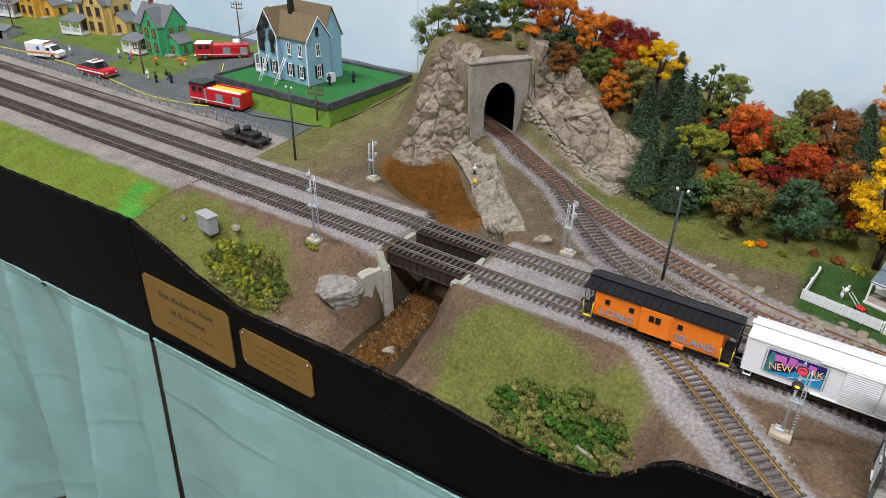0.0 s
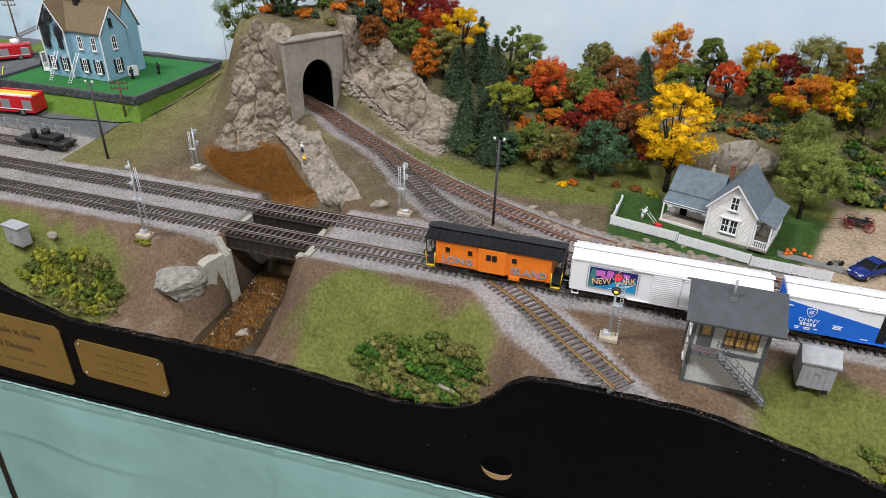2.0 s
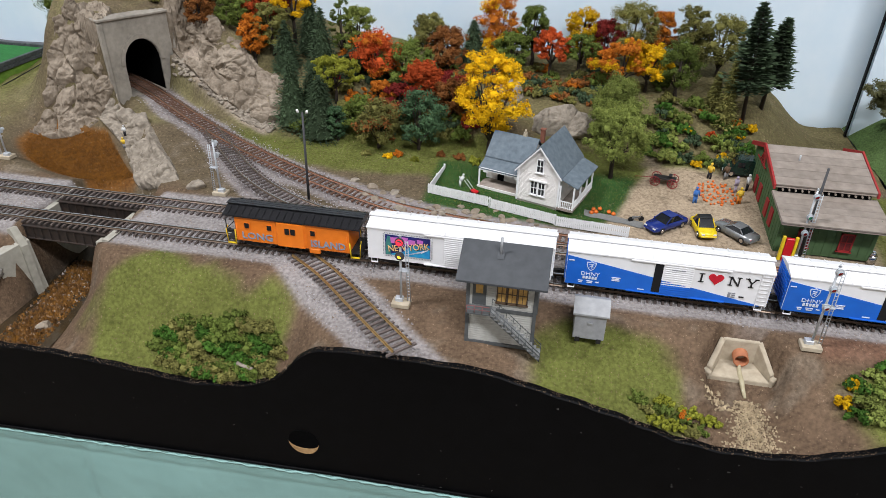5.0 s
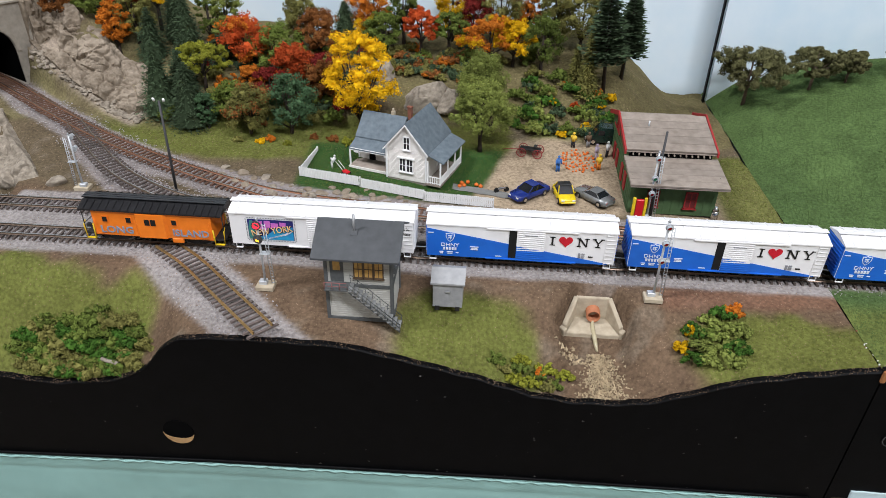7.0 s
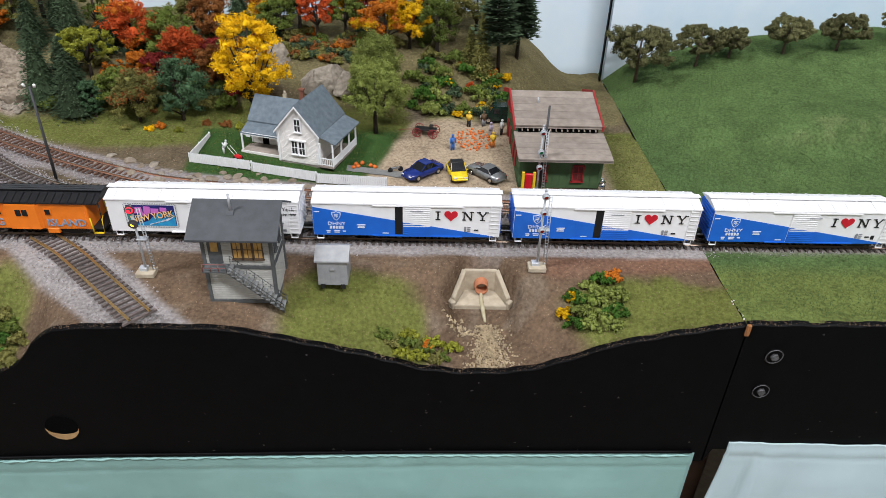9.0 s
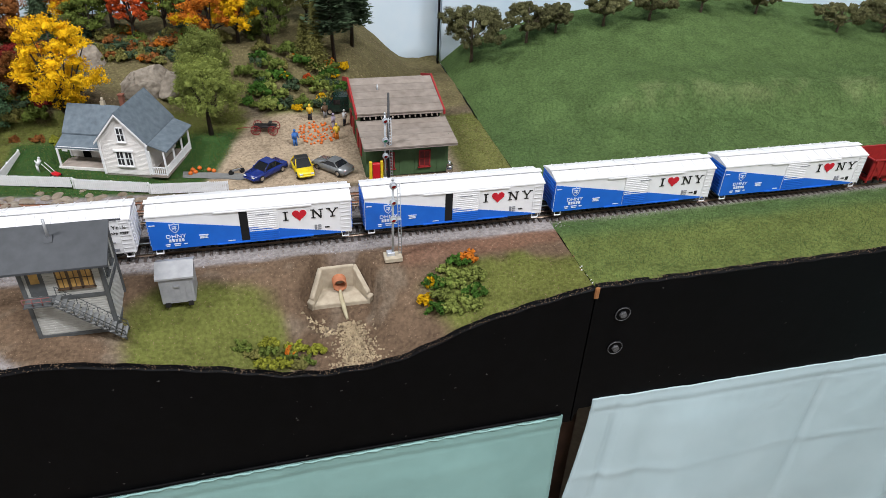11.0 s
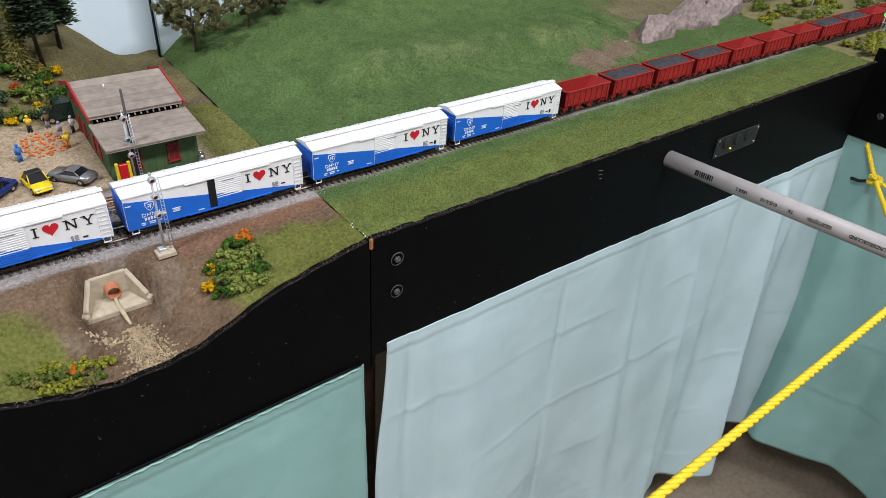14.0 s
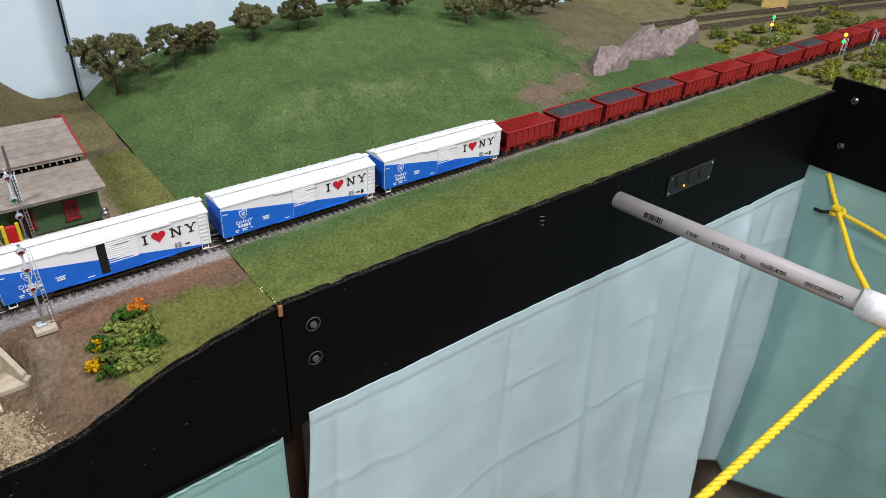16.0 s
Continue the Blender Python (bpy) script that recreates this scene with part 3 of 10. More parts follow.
curtain("curtain", (XE + 0.006, 0.03), (XE + 0.006, -1.3), lambda x: 0.873 + 0 * x, 0.15, 6, "darker sea-green cloth skirt below the corner module", (-1, 0), M_teal, [(0.10, 0.05, 0.030, 0.02), (0.24, 0.06, -0.026, 0.03), (0.38, 0.05, 0.03, 0.04), (0.55, 0.07, -0.03, 0.05), (0.75, 0.06, 0.03, 0.0)], (), 0.7)


def hem(x0, x1, label, seed):
    """The crinkled, pale upper edge of a skirt."""
    pts = [(x, -0.0030 + 0.0010 * noise.noise(Vector((x * 60, seed, 0))), float(skirt_z(x)) - 0.0004 + 0.0009 * noise.noise(Vector((x * 75, 0, seed))) + 0.0005 * math.sin(x * 420)) for x in np.arange(x0, x1, 0.004)]
    return tagged(part("curtain_hem", path_tube(bmesh.new(), pts, [0.0010 + 0.0004 * math.sin(k * 1.7) + 0.0003 * math.sin(k * 0.61) for k in range(len(pts))], 6), M_teal), label, "curtain hem", kind="structure")


hem(-2.4, -1.298, "pale crinkled hem of the cloth skirt under the fascia", 1.0)
hem(-1.283, -0.012, "pale crinkled hem of the cloth skirt under the fascia", 2.0)

# ---------------------------------------------------------------- tracks
RAIL_TOP = 1.0026
GAUGE = 0.0165


def smooth_path(pts, step=0.002):
    """Points at even steps along a soft curve through pts (x, y)."""
    p = [Vector(q) for q in pts]
    p = [p[0] * 2 - p[1]] + p + [p[-1] * 2 - p[-2]]
    out = []
    for a, b, c, d in zip(p, p[1:], p[2:], p[3:]):
        n = max(2, int((c - b).length / 0.001))
        for k in range(n):
            t = k / n
            out.append(0.5 * (2 * b + (c - a) * t + (2 * a - 5 * b + 4 * c - d) * t * t + (3 * b - a - 3 * c + d) * t ** 3))
    out.append(p[-2])
    res, acc = [out[0]], 0.0
    for a, b in zip(out, out[1:]):
        acc += (b - a).length
        if acc >= step:
            res.append(b)
            acc = 0.0
    return res


def box_mesh(name, s, material, top=1.0):
    bm = box(bmesh.new(), (0, 0, 0), s)
    for v in bm.verts:
        if v.co.z > 0:
            v.co.x *= top
            v.co.y *= top
    me = bpy.data.meshes.new(name)
    bm.to_mesh(me)
    bm.free()
    me.materials.append(material)
    return me


TIE_MESH = {m.name: box_mesh("tie", (0.0024, 0.030, 0.0018), m, 0.94) for m in (M_tie, M_tie2)}
STONE_SPOTS = []


def railway(name, pts, label, zf, rail_mat, tie_mat, head=M_railtop, singles=(0, 0), gap=None, stones=True, tie_step=0.0062):
    """A length of model track: two rails and a tie every few millimetres; ties between the two x of singles are objects of their own."""
    tr = thing(name, pose(0, 0, 0), label, "railway track", kind="structure")
    line = smooth_path(pts, 0.006)
    for side in (-1, 1):
        bm, prev = bmesh.new(), None
        for i, p in enumerate(line):
            d = (line[min(i + 1, len(line) - 1)] - line[max(i - 1, 0)]).normalized()
            nrm = Vector((-d.y, d.x))
            c = p + nrm * (GAUGE / 2 + 0.0005) * side
            z = zf(p.x)
            prof = [(-0.0011, 0.0012), (0.0011, 0.0012), (0.0004, 0.0019), (0.00055, 0.0034), (-0.00055, 0.0034), (-0.0004, 0.0019)]
            ring = [bm.verts.new((c.x + nrm.x * a, c.y + nrm.y * a, z + h + 0.0017)) for a, h in prof]
            if prev:
                for k in range(6):
                    f = bm.faces.new((prev[k], prev[(k + 1) % 6], ring[(k + 1) % 6], ring[k]))
                    f.material_index = 1 if k == 3 else 0
            prev = ring
        bmesh.ops.recalc_face_normals(bm, faces=bm.faces)
        part("rail", bm, [rail_mat, head], tr)
    ties = smooth_path(pts, tie_step)
    rest = bmesh.new()
    for i, p in enumerate(ties):
        d = (ties[min(i + 1, len(ties) - 1)] - ties[max(i - 1, 0)])
        ang = math.degrees(math.atan2(d.y, d.x)) + random.uniform(-1.5, 1.5)
        z = zf(p.x) + 0.0012
        if singles[0] < p.x < singles[1]:
            o = new("tie", TIE_MESH[tie_mat.name])
            o.parent, o.matrix_basis = tr, pose(p.x, p.y, z, 0, 0, ang)
        else:
            box(rest, (p.x, p.y, z), (0.0024, 0.030, 0.0018), ang)
    if len(rest.verts):
        tagged(part("ties", rest, tie_mat, tr), kind="stuff")
    else:
        rest.free()
    if stones:
        STONE_SPOTS.append((smooth_path(pts, 0.004), zf, gap))
    return tr


def level(x):
    return 0.9972


railway("main_track", [(-2.6, 0.13), (-1.6, 0.13), (-0.6, 0.13), (0.4, 0.13), (1.3, 0.13), (2.5, 0.13)], "dark-tied main line with shiny steel rails", level, M_rail, M_tie, singles=(-0.85, 0.55))
railway("second_track", [(-2.6, 0.187), (-1.4, 0.187), (-0.8, 0.187), (-0.2, 0.187), (-0.12, 0.178), (-0.05, 0.155), (0.02, 0.134)], "second track with rusty rails beside the main line", level, M_rail, M_tie2)
railway("yard_track", [(-2.6, 0.247), (-1.9, 0.247), (-1.33, 0.245)], "yard track that ends near a wire fence", lambda x: 1.0005, M_rail, M_tie2)
railway("tunnel_track", [(-1.16, 0.545), *TUNNEL[:-1], (-0.13, 0.187)], "rusty branch line curving out of a tunnel", lambda x: float(tunnel_z(x)) + 0.0006, mat("rusty_rail", (0.27, 0.13, 0.07), (0.17, 0.08, 0.05), rough=0.5, metal=0.4, scale=400), mat("rust_brown_tie", (0.16, 0.085, 0.055), (0.09, 0.05, 0.035), rough=0.9, scale=600, rand=0.35))
railway("junction_track", SPUR, "short junction track that joins the second line", lambda x: float(tunnel_z(x)) + 0.0003, M_rail, M_tie2)
railway("siding_track", [(-0.640, 0.122), (-0.60, 0.092), (-0.55, 0.045), (-0.499, -0.003)], "short siding with golden rails that ends at the fascia", lambda x: 0.9968, M_brass, M_tie2, head=M_brass, singles=(-0.7, -0.4))


# loose ballast
def scatter_stones(name, pts, size, material, label, seed=1, cat="ballast"):
    """Small irregular pyramids of stone at pts (n, 3)."""
    rng = np.random.default_rng(seed)
    n = len(pts)
    a = rng.uniform(0, 6.283, (n, 1)) + np.array([[0, 2.1, 4.2]])
    r = size * rng.uniform(0.5, 1.25, (n, 3))
    low = np.stack([pts[:, :1] + r * np.cos(a), pts[:, 1:2] + r * np.sin(a), pts[:, 2:3] - size * 0.3 + 0 * a], 2)
    tip = np.stack([pts[:, 0] + rng.uniform(-0.4, 0.4, n) * size, pts[:, 1] + rng.uniform(-0.4, 0.4, n) * size, pts[:, 2] + size * rng.uniform(0.4, 1.1, n)], 1)[:, None]
    v = np.concatenate([low, tip], 1).reshape(-1, 3)
    k = np.arange(n)[:, None] * 4
    f = np.concatenate([k + np.array([[0, 1, 3]]), k + np.array([[1, 2, 3]]), k + np.array([[2, 0, 3]])])
    return tagged(mesh_np(name, v, f, material), label, cat, kind="stuff")


def lie(x, y):
    return np.where(x < XL, ground_left(x, y), np.where(x < XR, ground_middle(x, y), ground_right(x, y)))


sp = []
for line, zf, gap in STONE_SPOTS:
    for i, p in enumerate(line[:-1]):
        if not -2.0 < p.x < 1.05 or -0.965 < p.x < -0.844 and p.y < 0.21:
            continue
        d = (line[i + 1] - p).normalized()
        q = RNG.normal(0, 0.0135, 22 if p.x > -1.3 else 9).clip(-0.031, 0.031)
        al = RNG.uniform(-0.003, 0.003, len(q))
        x, y = p.x - d.y * q + d.x * al, p.y + d.x * q + d.y * al
        z = np.where(np.abs(q) < 0.0165, zf(p.x) + 0.0008, zf(p.x) + 0.0002 - (np.abs(q) - 0.0165) * 0.05)
        if p.y < 0.1:
            z = np.maximum(z * 0 + lie(x, y), 0) + 0.0004
        ok = (y > 0.004) & ((port_frame(x, y)[0] > 0.003) | (y < 0.3))
        sp.append(np.stack([x, y, z], 1)[ok])
scatter_stones("ballast", np.concatenate(sp), 0.00115, M_ballast, "loose grey ballast stones along the tracks")

# ---------------------------------------------------------------- the train
M_carwhite = mat("glossy_white_plastic", (0.78, 0.78, 0.78), (0.73, 0.73, 0.73), rough=0.35, scale=120, spec=0.5)
M_blue = mat("bright_blue_plastic", (0.012, 0.13, 0.56), (0.010, 0.11, 0.50), rough=0.35, scale=120, spec=0.5)
M_under = mat("black_underframe", (0.012, 0.012, 0.013), (0.02, 0.018, 0.017), rough=0.6, scale=400)
M_wheel = mat("steel_wheel", (0.20, 0.19, 0.18), rough=0.4, metal=0.8, scale=500)
M_gap = mat("open_door_dark", (0.006, 0.006, 0.006), rough=0.9)
M_ink = mat("black_print", (0.015, 0.015, 0.015), rough=0.5)
M_red = mat("red_print", (0.55, 0.015, 0.03), rough=0.45)
M_pale = mat("pale_print", (0.72, 0.76, 0.82), rough=0.5)
M_grey = mat("grey_print", (0.25, 0.26, 0.28), rough=0.5)
M_letter = mat("blue_grey_print", (0.27, 0.31, 0.38), (0.20, 0.23, 0.29), rough=0.5)
M_gold = mat("gold_print", (0.36, 0.24, 0.04), (0.30, 0.19, 0.03), rough=0.4, scale=300)
M_orange = mat("orange_caboose_paint", (0.80, 0.20, 0.015), (0.72, 0.17, 0.012), rough=0.4, scale=150, spec=0.45)
M_yellow = mat("yellow_paint", (0.75, 0.52, 0.02), rough=0.45)
M_roofblack = mat("black_roof", (0.010, 0.010, 0.011), (0.018, 0.018, 0.02), rough=0.28, scale=300)
M_hopper = mat("oxide_red_hopper", (0.33, 0.022, 0.02), (0.24, 0.016, 0.015), rough=0.5, scale=200)
M_coal = mat("dark_coal_load", (0.05, 0.052, 0.058), (0.02, 0.02, 0.022), rough=0.7, scale=700, bump=1.0, bscale=900)


def truck(parent, x, dy=0.0075):
    """A two-axle truck with side frames, springs and wheels, under a car at x."""
    t = part("truck", box(bmesh.new(), (x, 0, 0.0062), (0.008, 0.020, 0.002)), M_under, parent)
    for s in (-1, 1):
        bm = bmesh.new()
        slab(bm, [(-0.0135, 0.0035), (-0.0125, 0.0065), (-0.005, 0.0072), (0.005, 0.0072), (0.0125, 0.0065), (0.0135, 0.0035), (0.0095, 0.003), (0.004, 0.0015), (-0.004, 0.0015), (-0.0095, 0.003)], (x, s * 0.0118 - 0.0006, 0), (1, 0, 0), (0, 0, 1), (0, 0.0012, 0))
        for k in (-1, 1):
            tube(bm, (x + k * 0.0098, s * 0.0112, 0.0046), (x + k * 0.0098, s * 0.0134, 0.0046), 0.0017, n=8)
        box(bm, (x, s * 0.0125, 0.0042), (0.0035, 0.0016, 0.0035))
        part("side_frame", bm, M_under, t)
    for k in (-1, 1):
        bm = bmesh.new()
        for s in (-1, 1):
            tube(bm, (x + k * 0.0098, s * 0.0078, 0.0048), (x + k * 0.0098, s * 0.0098, 0.0048), 0.0048, n=14)
            tube(bm, (x + k * 0.0098, s * 0.0070, 0.0048), (x + k * 0.0098, s * 0.0078, 0.0048), 0.0056, n=14)
        tube(bm, (x + k * 0.0098, -0.008, 0.0048), (x + k * 0.0098, 0.008, 0.0048), 0.0010, n=6)
        part("wheelset", bm, M_wheel, t)
    return t


def couplers(parent, half):
    for s in (-1, 1):
        bm = bmesh.new()
        box(bm, (s * (half + 0.003), 0, 0.0085), (0.008, 0.003, 0.0028))
        box(bm, (s * (half + 0.0072), 0.0008, 0.0085), (0.0034, 0.0044, 0.0036), bev=0.0006)
        part("coupler", bm, M_under, parent)


def heart(bm, c, r, y, w):
    pts = []
    for k in range(28):
        t = k / 28 * math.tau
        pts.append((16 * math.sin(t) ** 3 / 16 * r, (13 * math.cos(t) - 5 * math.cos(2 * t) - 2 * math.cos(3 * t) - math.cos(4 * t)) / 16 * r))
    slab(bm, pts, (c[0], y, c[1]), (1, 0, 0), (0, 0, 1), (0, w, 0))


def slab_strokes(bm, strokes, o, size, y, w):
    """Thick strokes ((a, b), (c, d), width) in units of size, as flat bars."""
    for (a, b), (c, d), t in strokes:
        u = Vector((c - a, d - b)).normalized()
        n = Vector((-u.y, u.x)) * t / 2
        slab(bm, [(a + n.x, b + n.y), (a - n.x, b - n.y), (c - n.x, d - n.y), (c + n.x, d + n.y)], (o[0], y, o[1]), (size, 0, 0), (0, 0, size), (0, w, 0))


CAR_L, CAR_W, SILL, EAVE = 0.176, 0.0345, 0.0078, 0.0412


def boxcar_shell(name, at, label, side_mat, end_mat, group):
    """The shared shape of a boxcar: body, roof with running board, ribbed ends, ladders, steps, underframe, trucks."""
    car = thing(name, pose(at, 0.13, RAIL_TOP), label, "freight car", group)
    h = CAR_L / 2
    bm = box(bmesh.new(), (0, 0, (SILL + EAVE) / 2), (CAR_L, CAR_W, EAVE - SILL), bev=0.0004)
    for f in bm.faces:
        f.material_index = 1 if abs(f.normal.x) > 0.8 else 0
    part("body", bm, [side_mat, end_mat], car)
    bm = bmesh.new()
    slab(bm, [(-CAR_W / 2 - 0.0008, 0), (CAR_W / 2 + 0.0008, 0), (CAR_W / 2 + 0.0008, 0.0012), (0.004, 0.0046), (-0.004, 0.0046), (-CAR_W / 2 - 0.0008, 0.0012)], (-h - 0.0006, 0, EAVE), (0, 1, 0), (0, 0, 1), (CAR_L + 0.0012, 0, 0))
    for k in range(13):
        for s in (-1, 1):
            x = -h + 0.008 + k * (CAR_L - 0.016) / 12
            slab(bm, [(0.004, 0.0046), (CAR_W / 2 + 0.0006, 0.0012), (CAR_W / 2 + 0.0006, 0.0019), (0.004, 0.0053)], (x - 0.0006, 0, EAVE), (0, s, 0), (0, 0, 1), (0.0012, 0, 0))
    part("roof", bm, M_carwhite, car)
    bm = bmesh.new()
    for k in (-1, 0, 1):
        box(bm, (0, k * 0.0024, EAVE + 0.0062), (CAR_L + 0.004, 0.0019, 0.0007))
    for k in range(12):
        box(bm, (-h + 0.006 + k * (CAR_L - 0.012) / 11, 0, EAVE + 0.0054), (0.0012, 0.0068, 0.0009))
    part("running_board", bm, M_carwhite, car)
    for s in (-1, 1):
        bm = bmesh.new()
        for k in range(9):
            box(bm, (s * (h + 0.0005), 0, SILL + 0.004 + k * 0.0035), (0.0013, CAR_W - 0.005, 0.0014), bev=0.0003)
        part("end_ribs", bm, end_mat, car)
        for yy, xx in ((-s, 1),):
            bm = bmesh.new()
            for k in range(8):
                box(bm, (s * xx * (h - 0.0055), yy * (CAR_W / 2 + 0.0009), SILL + 0.002 + k * 0.0042), (0.0085, 0.0004, 0.0005))
            for q in (-1, 1):
                box(bm, (s * xx * (h - 0.0055) + q * 0.0042, yy * (CAR_W / 2 + 0.0007), SILL + 0.0165), (0.0005, 0.0006, 0.033))
            part("ladder", bm, side_mat, car)
        for yy in (-1, 1):
            bm = bmesh.new()
            for q in (0, 1):
                box(bm, (s * (h - 0.003 - q * 0.006), yy * (CAR_W / 2 - 0.001), SILL - 0.0022), (0.0006, 0.0006, 0.0045))
            box(bm, (s * (h - 0.006), yy * (CAR_W / 2 - 0.001), SILL - 0.0044), (0.0066, 0.0016, 0.0006))
            part("step", bm, side_mat, car)
        truck(car, s * (h - 0.0245))
    bm = box(bmesh.new(), (0, 0, SILL - 0.001), (CAR_L - 0.006, CAR_W - 0.006, 0.002))
    box(bm, (0, 0, SILL - 0.0028), (CAR_L - 0.01, 0.005, 0.004))
    box(bm, (0.012, 0.006, SILL - 0.004), (0.014, 0.007, 0.005), bev=0.001)
    tube(bm, (-0.02, -0.007, SILL - 0.003), (0.004, -0.007, SILL - 0.003), 0.0026)
    part("underframe", bm, M_under, car)
    couplers(car, h)
    return car


def door(car, x0, x1, material, yy=-1, ribs=14):
    bm = box(bmesh.new(), ((x0 + x1) / 2, yy * (CAR_W / 2 + 0.0004), (SILL + EAVE) / 2), (x1 - x0, 0.0009, EAVE - SILL - 0.002), bev=0.0002)
    d = part("door", bm, material, car, "sliding door with pressed ribs")
    me = box_mesh("rib", (x1 - x0 - 0.001, 0.0006, 0.0009), material)
    for k in range(ribs):
        o = new("rib", me)
        o.parent, o.matrix_basis = d, pose((x0 + x1) / 2, yy * (CAR_W / 2 + 0.0010), SILL + 0.003 + k * (EAVE - SILL - 0.006) / (ribs - 1))
    return d


def door_tracks(car, material):
    for s in (-1, 1):
        part("door_track", box(bmesh.new(), (0.01, s * (CAR_W / 2 + 0.0008), SILL + 0.0006), (0.085, 0.0014, 0.001)), material, car)
        part("door_track", box(bmesh.new(), (0.01, s * (CAR_W / 2 + 0.0008), EAVE - 0.0006), (0.085, 0.0014, 0.001)), M_carwhite, car)


def blue_car(at, is_open):
    lab = "blue and white boxcar with a door part open" if is_open else "blue and white boxcar with closed doors"
    car = boxcar_shell("boxcar", at, lab, M_carwhite, M_blue, "boxcars of the train")
    h, y0 = CAR_L / 2, -CAR_W / 2
    top, bot = EAVE - 0.0035, SILL
    for s in (-1, 1):
        bm = bmesh.new()
        slab(bm, [(-h + 0.0003, bot), (h * 0.93, bot), (h * 0.93, bot + 0.001), (-h + 0.0003, top)], (0, s * (CAR_W / 2), 0), (-s, 0, 0), (0, 0, 1), (0, s * 0.0003, 0))
        part("blue_panel", bm, M_blue, car, "blue wedge painted below a falling diagonal")
    if is_open:
        # body is solid here: the shade inside the doorway is a near-black box
        part("door_opening", box(bmesh.new(), (-0.0075, y0, (SILL + EAVE) / 2), (0.0072, 0.0012, EAVE - SILL - 0.004)), M_gap, car, "near-black box painting the shaded gap of the open door")
    dx0, dx1 = (-0.004, 0.022) if is_open else (-0.013, 0.013)
    d = door(car, dx0, dx1, M_carwhite)
    bm = bmesh.new()
    zl = lambda x: top + (bot + 0.001 - top) * (x + h) / (1.93 * h)
    slab(bm, [(dx0, bot + 0.0012), (dx1, bot + 0.0012), (dx1, zl(dx1)), (dx0, zl(dx0))], (0, y0 - 0.0009, 0), (1, 0, 0), (0, 0, 1), (0, -0.0003, 0))
    for k in range(9):
        z = SILL + 0.003 + k * (EAVE - SILL - 0.006) / 13
        if z < zl(dx1):
            box(bm, ((dx0 + dx1) / 2, y0 - 0.0013, z), (dx1 - dx0 - 0.001, 0.0006, 0.0010))
    part("blue_door_panel", bm, M_blue, d)
    door(car, -0.013, 0.013, M_blue, 1)
    door_tracks(car, M_blue)
    # slogan: letter bars and a heart
    bm = bmesh.new()
    serif = 0.16
    strokes = [((0, 0), (0, 1), 0.17), ((-0.26, 0.05), (0.26, 0.05), 0.1), ((-0.26, 0.95), (0.26, 0.95), 0.1)]
    slab_strokes(bm, strokes, (0.0290, EAVE - 0.0150), 0.0092, y0 - 0.0003, -0.0003)
    n_ = [((0, 0), (0, 1), 0.13), ((0, 1), (0.75, 0), 0.17), ((0.75, 0), (0.75, 1), 0.13), ((-0.2, 0.05), (0.2, 0.05), 0.1), ((-0.25, 0.95), (0.05, 0.95), 0.1), ((0.55, 0.95), (0.97, 0.95), 0.1)]
    slab_strokes(bm, n_, (0.0535, EAVE - 0.0150), 0.0092, y0 - 0.0003, -0.0003)
    y_ = [((0.4, 0), (0.4, 0.5), 0.15), ((0.4, 0.45), (0, 1), 0.15), ((0.4, 0.45), (0.8, 1), 0.12), ((0.15, 0.05), (0.65, 0.05), 0.1), ((-0.2, 0.95), (0.2, 0.95), 0.1), ((0.62, 0.95), (1.0, 0.95), 0.1)]
    slab_strokes(bm, y_, (0.0672, EAVE - 0.0150), 0.0092, y0 - 0.0003, -0.0003)
    part("slogan_letters", bm, M_ink, car, "black serif letters")
    bm = bmesh.new()
    heart(bm, (0.0412, EAVE - 0.0100), 0.0064, y0 - 0.0003, -0.0003)
    part("slogan_heart", bm, M_red, car, "red heart")
    # shield and lettering
    bm = bmesh.new()
    sh = [(-1, 1), (-0.35, 1), (0, 1.25), (0.35, 1), (1, 1), (1, 0.2), (0.6, -0.7), (0, -1.2), (-0.6, -0.7), (-1, 0.2)]
    slab(bm, sh, (-0.066, y0 - 0.0003, 0.0287), (0.0042, 0, 0), (0, 0, 0.0042), (0, -0.0002, 0))
    part("shield_outline", bm, M_pale, car)
    bm = bmesh.new()
    slab(bm, sh, (-0.066, y0 - 0.0005, 0.0287), (0.0034, 0, 0), (0, 0, 0.0034), (0, -0.0002, 0))
    part("shield", bm, M_blue, car)
    bm = bmesh.new()
    slab_strokes(bm, [((-0.6, 0.5), (0.6, 0.6), 0.18), ((-0.5, -0.3), (0.5, 0.6), 0.16), ((0.1, -0.6), (0.3, 0.5), 0.18), ((-0.55, 0.1), (0.5, -0.1), 0.14)], (-0.066, 0.0287), 0.0034, y0 - 0.0007, -0.0002)
    part("shield_mark", bm, M_pale, car)
    words("lettering", "DHNY", 0.0052, pose(-0.066, y0 - 0.0005, 0.0203, 90), M_pale, car, sx=1.15)
    for k in range(5):
        part("number_bar", box(bmesh.new(), (-0.0715 + k * 0.0027, y0 - 0.0005, 0.0163), (0.0019, 0.0004, 0.0028)), M_pale, car)
    for x, z, w in ((-0.074, 0.0125, 0.004), (-0.074, 0.0108, 0.003), (-0.066, 0.0127, 0.006), (-0.066, 0.011, 0.005), (-0.059, 0.0122, 0.003), (-0.043, 0.0195, 0.008), (-0.043, 0.018, 0.006), (-0.043, 0.0165, 0.007), (-0.02, 0.0108, 0.006), (-0.084, 0.0330, 0.005)):
        part("small_print", box(bmesh.new(), (x, y0 - 0.0005, z), (w, 0.0004, 0.0008)), M_pale, car)
